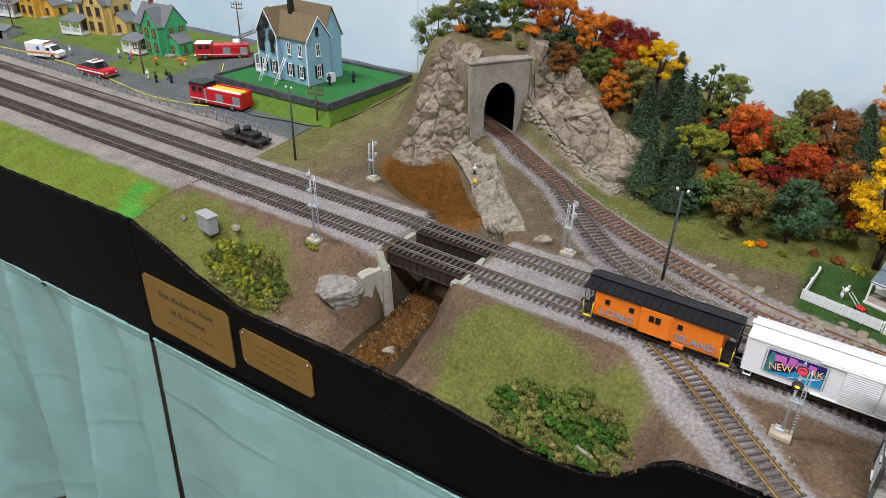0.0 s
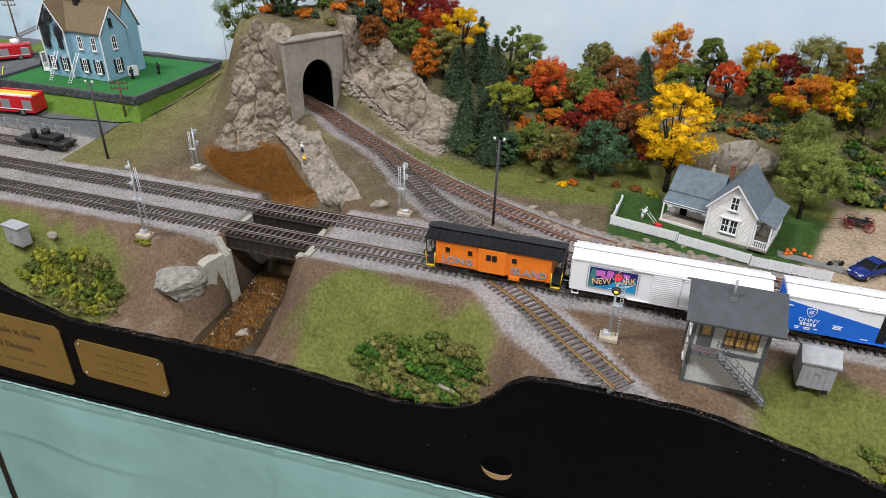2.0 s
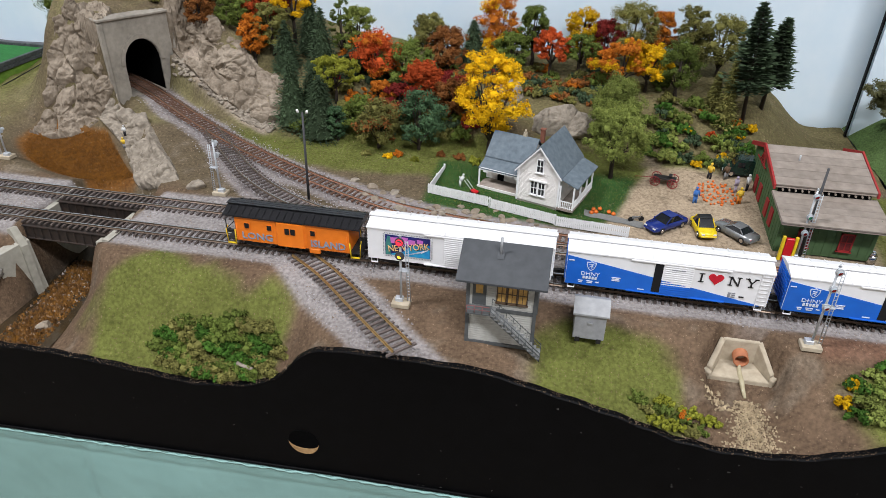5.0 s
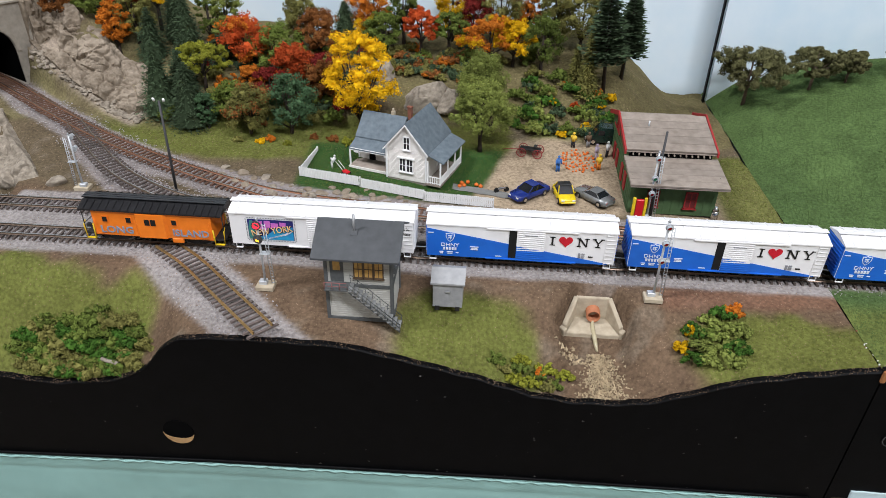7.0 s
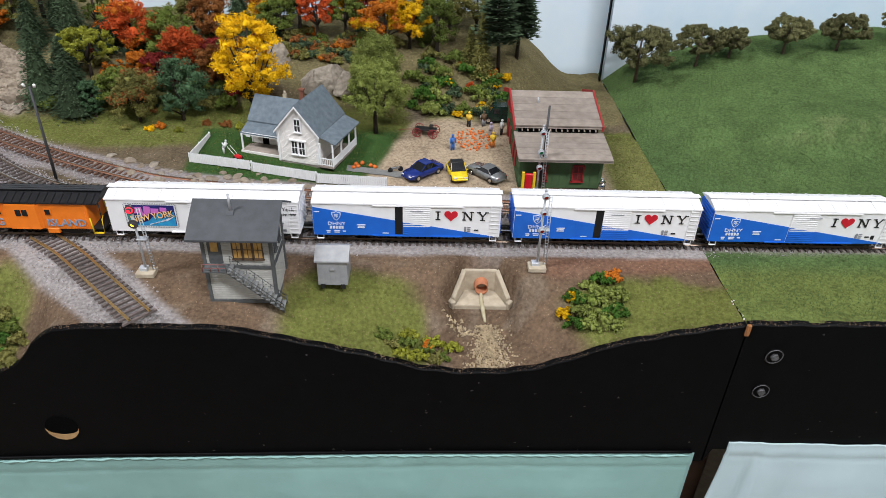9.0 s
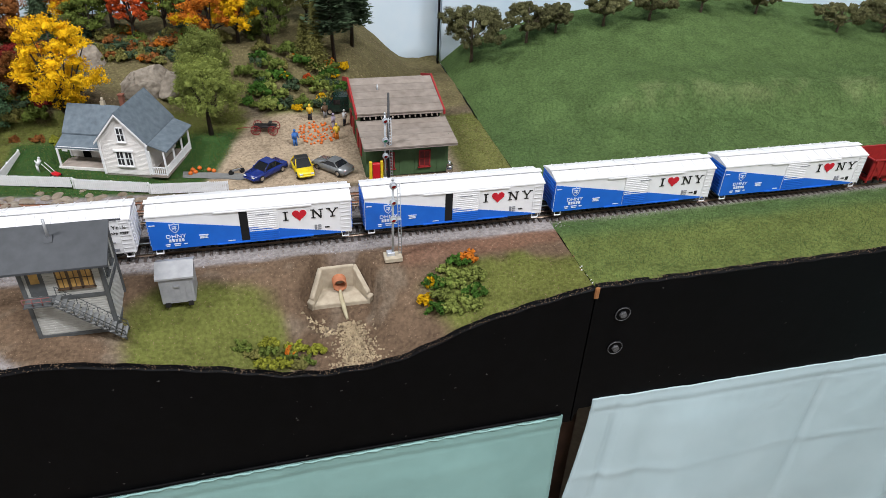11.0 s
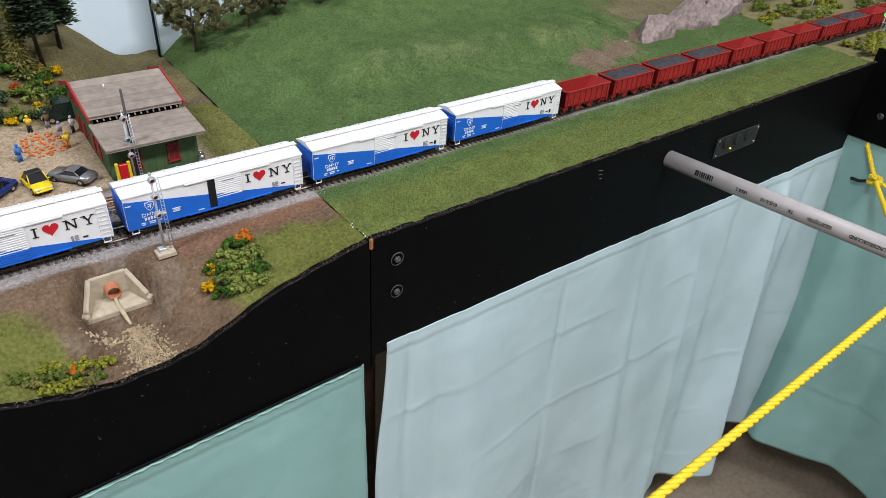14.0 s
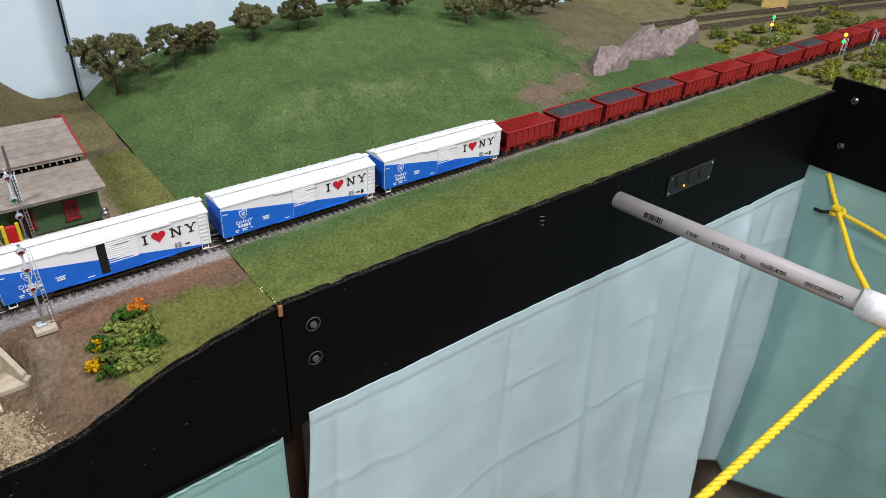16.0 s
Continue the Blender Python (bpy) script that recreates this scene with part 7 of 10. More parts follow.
def barn():
    M_green = mat("barn_green_board", (0.075, 0.135, 0.055), (0.055, 0.10, 0.04), rough=0.8, scale=160, bump=0.2)
    M_barnred = mat("barn_red_trim", (0.33, 0.025, 0.025), (0.25, 0.02, 0.02), rough=0.7, scale=300)
    b = thing("barn", pose(-0.122, 0.235, 1.001), "dark green barn with red trim and pale plank roofs", "barn")
    x0, x1 = -0.047, 0.045
    bm = bmesh.new()
    prof = [(0.0, 0.0), (0.155, 0.0), (0.155, 0.055), (0.110, 0.069), (0.043, 0.054), (0.043, 0.046), (0.0, 0.040)]
    slab(bm, prof, (x0, 0, 0), (0, 1, 0), (0, 0, 1), (x1 - x0, 0, 0))
    wl = part("wall", bm, M_green, b)
    for k in range(18):
        for xx in (x0, x1):
            part("batten", box(bmesh.new(), (xx, 0.004 + k * 0.0087, 0.022), (0.0008, 0.0008, 0.044)), M_green, wl)
    for k in range(11):
        part("batten", box(bmesh.new(), (x0 + 0.004 + k * 0.0084, 0.0, 0.020), (0.0008, 0.0008, 0.040)), M_green, wl)

    def planks(y0, z0, y1, z1, n, a, c, name, parent):
        d = Vector((0, y1 - y0, z1 - z0))
        up = Vector((0, -d.z, d.y)).normalized()
        for k in range(n):
            bm = bmesh.new()
            e0, e1 = k / n, (k + 0.96) / n
            slab(bm, [(0, e0), (1, e0), (1, e1), (0, e1)], (a, y0, z0 + 0.0006 * (n - k) / n), (c - a, 0, 0), d, up * 0.0016)
            part(name, bm, M_wood, parent)

    r1 = part("roof", slab(bmesh.new(), [(-0.016, 0.0385), (0.044, 0.0455), (0.044, 0.0462), (-0.016, 0.0392)], (x0 - 0.004, 0, 0), (0, 1, 0), (0, 0, 1), (x1 - x0 + 0.010, 0, 0)), M_wood, b)
    planks(-0.016, 0.0395, 0.044, 0.0465, 5, x0 - 0.004, x1 + 0.006, "roof_board", r1)
    r2 = part("roof", slab(bmesh.new(), [(0.040, 0.0545), (0.110, 0.0705), (0.160, 0.0545), (0.160, 0.0535), (0.110, 0.0695), (0.040, 0.0535)], (x0 - 0.003, 0, 0), (0, 1, 0), (0, 0, 1), (x1 - x0 + 0.006, 0, 0)), M_wood, b)
    planks(0.040, 0.0550, 0.110, 0.0710, 5, x0 - 0.003, x1 + 0.003, "roof_board", r2)
    bm = box(bmesh.new(), (-0.001, 0.0425, 0.0500), (x1 - x0 - 0.002, 0.001, 0.0070))
    part("clerestory", bm, M_dark, b)
    for k in range(14):
        part("rafter", box(bmesh.new(), (x0 + 0.005 + k * 0.0064, 0.0405, 0.0515), (0.0012, 0.004, 0.0018)), M_wood, b)
    for xx in (x0 - 0.004, x1 + 0.004):
        bm = bmesh.new()
        slab(bm, [(0.038, 0.0520), (0.110, 0.0690), (0.162, 0.0520), (0.162, 0.0570), (0.110, 0.0745), (0.038, 0.0575)], (xx - 0.001, 0, 0), (0, 1, 0), (0, 0, 1), (0.002, 0, 0))
        part("barge_board", bm, M_barnred, b, "red barge board")
    bm = bmesh.new()
    for k in range(4):
        slab(bm, [(0.094 + k * 0.008, 0.050), (0.0952 + k * 0.008, 0.050), (0.111 - abs(k - 1.5) * 0.002, 0.068), (0.1098 - abs(k - 1.5) * 0.002, 0.068)], (x0 - 0.0035, 0, 0), (0, 1, 0), (0, 0, 1), (0.001, 0, 0))
    box(bm, (x0 - 0.003, 0.110, 0.052), (0.001, 0.04, 0.0016))
    part("gable_lattice", bm, M_barnred, b, "red gable lattice")
    for xx in (-0.022, 0.018):
        window(b, xx, 0.0185, 0.013, 0.020, "front", -0.0006, M_barnred, mat("barn_dark_red_pane", (0.16, 0.02, 0.02), (0.08, 0.012, 0.012), rough=0.5, scale=300))
    for yy in (0.035, 0.058, 0.095, 0.118):
        part("shutter", box(bmesh.new(), (x0 - 0.0006, yy, 0.021), (0.0016, 0.011, 0.020), bev=0.0003), M_barnred, b, "red plank shutter")
    part("vent_pipe", tube(bmesh.new(), (-0.020, 0.085, 0.060), (-0.020, 0.085, 0.0730), 0.0010), M_metal, b)


barn()


def signal_tower():
    M_clap = mat("pale_grey_clapboard", (0.46, 0.455, 0.42), (0.38, 0.375, 0.345), rough=0.75, scale=250)
    M_trim = mat("dark_grey_trim", (0.095, 0.10, 0.10), (0.065, 0.07, 0.07), rough=0.7, scale=250)
    M_tar = mat("dark_grey_roof_sheet", (0.062, 0.067, 0.072), (0.042, 0.046, 0.05), rough=0.6, scale=120)
    t = thing("signal_tower", pose(-0.4265, 0.036, 0.988), "two-storey grey clapboard signal tower with outside stairs", "signal tower")
    W, D, H = 0.0555, 0.042, 0.070
    wl = part("wall", box(bmesh.new(), (0, D / 2, H / 2), (W, D, H)), M_clap, t)
    bm = bmesh.new()
    k = 0.004
    while k < H - 0.002:
        if abs(k - 0.037) > 0.003:
            box(bm, (0, D / 2, k), (W + 0.0007, D + 0.0007, 0.0014))
        k += 0.0023
    tagged(part("clapboard_siding", bm, M_clap, wl), kind="stuff")
    for sx in (-1, 1):
        for yy in (0, D):
            part("corner_board", box(bmesh.new(), (sx * (W / 2 + 0.0002), yy, H / 2), (0.0030, 0.0024, H)), M_trim, t)
    part("belt_board", box(bmesh.new(), (0, D / 2, 0.0370), (W + 0.0022, D + 0.0022, 0.0032)), M_trim, t)
    part("base_board", box(bmesh.new(), (0, D / 2, 0.0012), (W + 0.0022, D + 0.0022, 0.0030)), M_trim, t)
    bm = bmesh.new()
    X, Y0, Y1, e = W / 2 + 0.009, -0.013, D + 0.012, 0.0700
    slab(bm, [(Y0, e - 0.001), (D / 2, e + 0.018), (Y1, e - 0.001), (Y1, e + 0.0008), (D / 2, e + 0.0200), (Y0, e + 0.0008)], (-X, 0, 0), (0, 1, 0), (0, 0, 1), (2 * X, 0, 0))
    rf = part("roof", bm, M_tar, t)
    ch = part("smoke_jack", box(bmesh.new(), (-0.004, D / 2 - 0.010, e + 0.0120), (0.006, 0.006, 0.006), rx=40), M_tar, rf)
    part("stove_pipe", tube(bmesh.new(), (-0.004, D / 2 - 0.010, e + 0.010), (-0.004, D / 2 - 0.010, e + 0.030), 0.0011), M_metal, ch)
    dr = part("door", box(bmesh.new(), (-0.0185, -0.0002, 0.0525), (0.0115, 0.0012, 0.0240), bev=0.0002), M_trim, t, "grey door with an amber pane")
    part("pane", box(bmesh.new(), (-0.0185, -0.0010, 0.0575), (0.0060, 0.0006, 0.0100)), M_warmpane, dr)
    for k in range(3):
        window(t, 0.0000 + k * 0.0086, 0.0545, 0.0084, 0.0180, "front", -0.0004, mat("brown_sash", (0.10, 0.065, 0.04), rough=0.7) if k == 0 else bpy.data.materials["brown_sash"], M_warmpane)
    for k in range(3):
        window(t, 0.008 + k * 0.012, 0.0555, 0.0100, 0.0170, "left", -W / 2 - 0.0004, M_white, M_glass)
    window(t, 0.021, 0.020, 0.0100, 0.0170, "left", -W / 2 - 0.0004, M_white, M_glass)
    for k in range(2):
        window(t, 0.012 + k * 0.016, 0.0555, 0.0090, 0.0170, "right", W / 2 + 0.0004, M_trim, M_glass)
    st = part("landing", box(bmesh.new(), (-0.0175, -0.0065, 0.0395), (0.020, 0.0130, 0.0012)), M_trim, t)
    bm = bmesh.new()
    for yy in (-0.0125,):
        tube(bm, (-0.027, yy, 0.047), (-0.0075, yy, 0.047), 0.0004, n=5)
        tube(bm, (-0.027, yy, 0.0435), (-0.0075, yy, 0.0435), 0.0003, n=5)
        for k in range(4):
            tube(bm, (-0.027 + k * 0.0065, yy, 0.040), (-0.027 + k * 0.0065, yy, 0.047), 0.0004, n=5)
    part("landing_rail", bm, M_barn_rail, st, "reddish landing rail")
    a, b = Vector((-0.0075, -0.0065, 0.0395)), Vector((0.036, -0.0065, -0.001))
    for s in (-1, 1):
        bm = bmesh.new()
        slab(bm, [(a.x, a.z - 0.0014), (b.x, b.z - 0.0006), (b.x, b.z + 0.0006), (a.x, a.z + 0.0002)], (0, -0.0065 + s * 0.0062, 0), (1, 0, 0), (0, 0, 1), (0, 0.0008, 0))
        part("stringer", bm, M_trim, t)
        bm = bmesh.new()
        tube(bm, (a.x, -0.0065 + s * 0.0064, a.z + 0.0085), (b.x, -0.0065 + s * 0.0064, b.z + 0.0085), 0.0004, n=5)
        tube(bm, (a.x, -0.0065 + s * 0.0064, a.z + 0.0048), (b.x, -0.0065 + s * 0.0064, b.z + 0.0048), 0.0003, n=5)
        for k in range(8):
            p = a.lerp(b, k / 7)
            tube(bm, (p.x, -0.0065 + s * 0.0064, p.z), (p.x, -0.0065 + s * 0.0064, p.z + 0.0085), 0.0004, n=5)
        part("stair_rail", bm, M_trim, t)
    M_tread = mat("worn_grey_tread", (0.22, 0.225, 0.22), (0.14, 0.145, 0.14), rough=0.8, scale=300)
    for k in range(12):
        p = a.lerp(b, (k + 0.5) / 12)
        part("step", box(bmesh.new(), (p.x, p.y, p.z + 0.0014), (0.0036, 0.0136, 0.0008)), M_tread, t)


M_barn_rail = mat("faded_red_rail", (0.22, 0.09, 0.085), rough=0.7)
signal_tower()

sh = thing("shed", pose(-0.352, 0.052, 0.9935, 0, 0, 0), "small silver-grey plank shed with a pitched lid", "shed")
M_tin = mat("silver_grey_board", (0.34, 0.345, 0.35), (0.25, 0.255, 0.26), rough=0.55, scale=160, bump=0.15)
wl = part("wall", box(bmesh.new(), (0, 0.0125, 0.0155), (0.0262, 0.0250, 0.0270), bev=0.0003), M_tin, sh)
bm = bmesh.new()
for k in range(6):
    box(bm, (-0.011 + k * 0.0044, -0.0001, 0.0155), (0.0003, 0.0004, 0.026))
tagged(part("plank_joints", bm, M_tin, wl), kind="stuff")
bm = bmesh.new()
slab(bm, [(-0.002, 0.0270), (0.0125, 0.0345), (0.027, 0.0270), (0.027, 0.0286), (0.0125, 0.0362), (-0.002, 0.0286)], (-0.0150, 0, 0), (0, 1, 0), (0, 0, 1), (0.030, 0, 0))
part("roof", bm, M_tin, sh)
part("latch", box(bmesh.new(), (0, -0.0008, 0.019), (0.004, 0.001, 0.0012)), M_metal, sh)
for s in (-1, 1):
    part("skid", box(bmesh.new(), (s * 0.009, 0.012, 0.001), (0.004, 0.026, 0.004)), M_under, sh)

rb = thing("relay_box", pose(-1.182, 0.045, 0.979, 0, 0, -8), "grey metal relay cabinet standing on the grass", "cabinet")
part("body", box(bmesh.new(), (0, 0, 0.011), (0.026, 0.013, 0.023), bev=0.0005), M_tin, rb)
part("lid", box(bmesh.new(), (0, 0, 0.0232), (0.029, 0.016, 0.0016), bev=0.0004), M_tin, rb)
for s in (-1, 1):
    d = part("door", box(bmesh.new(), (s * 0.0062, -0.0068, 0.0115), (0.0115, 0.0008, 0.0195)), M_tin, rb)
    part("handle", box(bmesh.new(), (s * 0.0016, -0.0076, 0.0115), (0.0006, 0.0010, 0.003)), M_metal, d)


# culvert and wash
def culvert():
    c = thing("culvert", pose(-0.2180, 0.081, 0.9625) @ Matrix.Scale(0.88, 4), "cream concrete culvert with a terracotta pipe", "culvert")

    def hexa(name, q):
        """A cast block from four lower and four upper corners, edges softened."""
        bm = bmesh.new()
        v = [bm.verts.new(p) for p in q]
        for f in ((3, 2, 1, 0), (4, 5, 6, 7), (0, 1, 5, 4), (1, 2, 6, 5), (2, 3, 7, 6), (3, 0, 4, 7)):
            bm.faces.new([v[k] for k in f])
        bmesh.ops.recalc_face_normals(bm, faces=bm.faces)
        bmesh.ops.bevel(bm, geom=bm.edges[:], offset=0.0005, segments=2, affect="EDGES")
        return part(name, bm, M_cream, c)

    hexa("headwall", [(-0.0175, 0.0105, -0.012), (0.0175, 0.0105, -0.012), (0.0175, 0.0145, -0.012), (-0.0175, 0.0145, -0.012), (-0.0175, 0.0105, 0.0275), (0.0175, 0.0105, 0.0275), (0.0175, 0.0145, 0.0280), (-0.0175, 0.0145, 0.0280)])
    for s in (-1, 1):
        hexa("wing_wall", [(s * 0.0155, 0.0115, -0.012), (s * 0.0200, 0.0145, -0.012), (s * 0.0320, -0.0080, -0.012), (s * 0.0275, -0.0110, -0.012), (s * 0.0155, 0.0115, 0.0278), (s * 0.0200, 0.0145, 0.0278), (s * 0.0320, -0.0080, 0.0065), (s * 0.0275, -0.0110, 0.0065)])
        hexa("wing_foot", [(s * 0.0265, -0.0130, -0.012), (s * 0.0335, -0.0060, -0.012), (s * 0.0365, -0.0085, -0.012), (s * 0.0300, -0.0155, -0.012), (s * 0.0265, -0.0130, 0.0040), (s * 0.0335, -0.0060, 0.0055), (s * 0.0365, -0.0085, 0.0035), (s * 0.0300, -0.0155, 0.0020)])
    hexa("apron", [(-0.0280, -0.0145, -0.010), (0.0280, -0.0145, -0.010), (0.0160, 0.0120, -0.006), (-0.0160, 0.0120, -0.006), (-0.0280, -0.0145, -0.0005), (0.0280, -0.0145, -0.0005), (0.0160, 0.0120, 0.0020), (-0.0160, 0.0120, 0.0020)])
    M_terra = mat("terracotta", (0.42, 0.16, 0.075), (0.33, 0.12, 0.055), rough=0.75, scale=300)
    bm = bmesh.new()
    n = 20
    rings = []
    for r, y in ((0.0074, 0.018), (0.0074, 0.0005), (0.0062, 0.0005), (0.0062, 0.015)):
        rings.append([bm.verts.new((0.001 + r * math.cos(k * math.tau / n), y, 0.0130 + r * math.sin(k * math.tau / n) - (0.018 - y) * 0.12)) for k in range(n)])
    for a, b in zip(rings, rings[1:]):
        for k in range(n):
            bm.faces.new((a[k], a[(k + 1) % n], b[(k + 1) % n], b[k])).smooth = True
    bm.faces.new(rings[-1])
    bmesh.ops.recalc_face_normals(bm, faces=bm.faces)
    part("pipe", bm, M_terra, c, "terracotta drain pipe")
    M_trickle = mat("glossy_trickle", (0.36, 0.31, 0.19), (0.45, 0.40, 0.27), rough=0.15, scale=200, spec=0.7)
    bm = bmesh.new()
    path_tube(bm, [(0.001, 0.002, 0.0045), (0.001, -0.001, 0.0012), (0.0010, -0.010, -0.0002), (0.002, -0.016, -0.0022), (0.003, -0.024, -0.0062), (0.004, -0.032, -0.0085)], [0.0016, 0.0022, 0.0025, 0.0026, 0.0022, 0.0014], 8)
    part("trickle", bm, M_trickle, c, "glossy trickle of clear resin water")


culvert()
M_scree = mat("cream_scree", (0.50, 0.40, 0.25), (0.24, 0.18, 0.11), rough=0.8, scale=300, rand=0.5)
n = 1000
ty = RNG.uniform(0.007, 0.050, n)
tx = -0.213 + (0.05 - ty) * 0.02 + RNG.normal(0, 1, n) * (0.0045 + 0.13 * np.maximum(0, 0.055 - ty))
scatter_stones("wash_stones", np.stack([tx, ty, ground_middle(tx, ty) + 0.0006], 1), 0.0015, M_scree, "cream pebbles washed down below the culvert", 9, "pebbles")
tx, ty = RNG.normal(-0.238, 0.006, 40), RNG.normal(0.046, 0.004, 40)
scatter_stones("wash_stones", np.stack([tx, ty, ground_middle(tx, ty) + 0.0006], 1), 0.0024, M_scree, "cream pebbles beside the culvert apron", 10, "pebbles")
# fallen log in the thicket
lg = tube(bmesh.new(), (-0.665, 0.016, 0.939), (-0.648, 0.012, 0.938), 0.0022, 0.0018, 8)
tagged(part("log", lg, M_wood), "small bleached log lying among the shrubs", "log")


# white picket fence
def picket_fence(a, b, n_post):
    a, b = Vector(a), Vector(b)
    ln = (b - a).length
    rz = math.degrees(math.atan2((b - a).y, (b - a).x))
    f = thing("picket_fence", pose(a.x, a.y, soil(a.x, a.y), 0, 0, rz), "white picket fence along the farm lawn", "fence", "picket fence lengths")
    for z in (0.0035, 0.0095):
        part("rail", box(bmesh.new(), (ln / 2, 0.0006, z), (ln, 0.0008, 0.0014)), M_white, f)
    bm = bmesh.new()
    slab(bm, [(-0.0009, 0.0008), (0.0009, 0.0008), (0.0009, 0.0118), (0, 0.0126), (-0.0009, 0.0118)], (0, 0, 0), (1, 0, 0), (0, 0, 1), (0, -0.0006, 0))
    me = bpy.data.meshes.new("picket")
    bm.to_mesh(me)
    bm.free()
    me.materials.append(M_white)
    for k in range(int(ln / 0.0021)):
        o = new("picket", me)
        o.parent, o.matrix_basis = f, pose(0.001 + k * 0.0021, 0, 0)
    for k in range(n_post):
        part("post", box(bmesh.new(), (ln * k / (n_post - 1), 0.0014, 0.005), (0.0014, 0.0014, 0.013)), M_white, f)


picket_fence((-0.5405, 0.2755), (-0.534, 0.335), 3)
picket_fence((-0.5405, 0.2745), (-0.468, 0.2575), 5)
picket_fence((-0.466, 0.2570), (-0.393, 0.2365), 5)
picket_fence((-0.391, 0.2360), (-0.315, 0.2290), 5)

# ---------------------------------------------------------------- the town module
M_fence = mat("grey_fence_wire", (0.30, 0.31, 0.32), (0.22, 0.23, 0.24), rough=0.5, metal=0.4, scale=400)
M_grn = mat("mint_green_clapboard", (0.075, 0.40, 0.18), (0.06, 0.34, 0.15), rough=0.7, scale=120)
M_yel = mat("butter_yellow_clapboard", (0.66, 0.47, 0.17), (0.58, 0.40, 0.13), rough=0.7, scale=120)
M_amb = mat("amber_yellow_clapboard", (0.72, 0.42, 0.08), (0.62, 0.34, 0.06), rough=0.7, scale=120)
M_blu = mat("pale_blue_clapboard", (0.25, 0.43, 0.53), (0.22, 0.38, 0.47), rough=0.7, scale=120)
M_soot = mat("soot_black", (0.012, 0.012, 0.013), (0.03, 0.032, 0.035), rough=0.9, scale=160)
nt = M_soot.node_tree
tc, ln_, nz = nt.nodes.new("ShaderNodeTexCoord"), nt.nodes.new("ShaderNodeVectorMath"), nt.nodes.new("ShaderNodeTexNoise")
sb, ml, ad, al = nt.nodes.new("ShaderNodeVectorMath"), nt.nodes.new("ShaderNodeVectorMath"), nt.nodes.new("ShaderNodeMath"), nt.nodes.new("ShaderNodeMapRange")
sb.operation, ml.operation, ln_.operation, ad.operation = "SUBTRACT", "MULTIPLY", "LENGTH", "ADD"
sb.inputs[1].default_value, ml.inputs[1].default_value = (0.5, 0.5, 0.5), (2.0, 0.0, 2.0)
nz.inputs["Scale"].default_value, nz.inputs["Detail"].default_value = 5.0, 5
al.inputs[1].default_value, al.inputs[2].default_value, al.inputs[3].default_value, al.inputs[4].default_value = 0.75, 1.5, 0.97, 0.0
nt.links.new(tc.outputs["Generated"], sb.inputs[0])
nt.links.new(sb.outputs[0], ml.inputs[0])
nt.links.new(ml.outputs[0], ln_.inputs[0])
nt.links.new(tc.outputs["Generated"], nz.inputs["Vector"])
nt.links.new(ln_.outputs["Value"], ad.inputs[0])
nt.links.new(nz.outputs["Fac"], ad.inputs[1])
nt.links.new(ad.outputs[0], al.inputs[0])
nt.links.new(al.outputs[0], nt.nodes["Principled BSDF"].inputs["Alpha"])
M_gwin = mat("amber_lit_glass", (0.50, 0.30, 0.08), (0.16, 0.09, 0.03), rough=0.4, scale=400)
M_brownframe = mat("brown_window_frame", (0.10, 0.06, 0.035), rough=0.7)

# raised lawn of the burnt house
lawn_z = 1.047
LX0, LX1, LY0, LY1 = -1.545, -1.268, 0.362, 0.582
bm = bmesh.new()
o = 0.016
lo = [bm.verts.new(p) for p in ((LX0 - o, LY0 - o, 1.010), (LX1 + o, LY0 - o, 1.010), (LX1 + o * 0.8, LY1, 1.012), (LX0 - o, LY1, 1.012))]
hi = [bm.verts.new(p) for p in ((LX0, LY0, lawn_z - 0.012), (LX1, LY0, lawn_z - 0.012), (LX1, LY1, lawn_z - 0.012), (LX0, LY1, lawn_z - 0.012))]
for k in range(4):
    bm.faces.new((lo[k], lo[(k + 1) % 4], hi[(k + 1) % 4], hi[k]))
bm.faces.new(hi)
bmesh.ops.subdivide_edges(bm, edges=bm.edges, cuts=6, use_grid_fill=True)
for v in bm.verts:
    v.co += Vector((noise.noise(v.co * 60), noise.noise(v.co * 70 + Vector((5, 0, 0))), noise.noise(v.co * 65))) * 0.0016
tagged(part("lawn_bank", bm, mat("bank_grass", (0.12, 0.20, 0.03), (0.075, 0.14, 0.02), rough=0.95, scale=160, bump=1.0, bscale=500, spec=0.1)), "sloping green bank round the raised lawn", "bank", kind="structure")
lw = thing("retaining_wall", pose(0, 0, 0), "low dark stone retaining wall round the raised lawn", "wall", kind="structure")
M_dkstone = mat("dark_wall_stone", (0.075, 0.085, 0.085), (0.045, 0.05, 0.05), rough=0.9, scale=260, bump=0.5, rand=0.3)
for (ax, ay), (bx, by) in (((LX0, LY0), (LX1, LY0)), ((LX1, LY0), (LX1, LY1)), ((LX0, LY0), (LX0, LY1)), ((LX0, LY1), (LX1, LY1))):
    L = math.hypot(bx - ax, by - ay)
    for k in range(int(L / 0.012)):
        for r in range(2):
            q = (k + 0.5 + 0.4 * (r % 2)) * 0.012 / L
            if q > 1:
                continue
            part("stone", box(bmesh.new(), (ax + (bx - ax) * q, ay + (by - ay) * q, lawn_z - 0.009 + r * 0.0065), (0.0115, 0.0055, 0.0062), math.degrees(math.atan2(by - ay, bx - ax)), bev=0.0006), M_dkstone, lw)
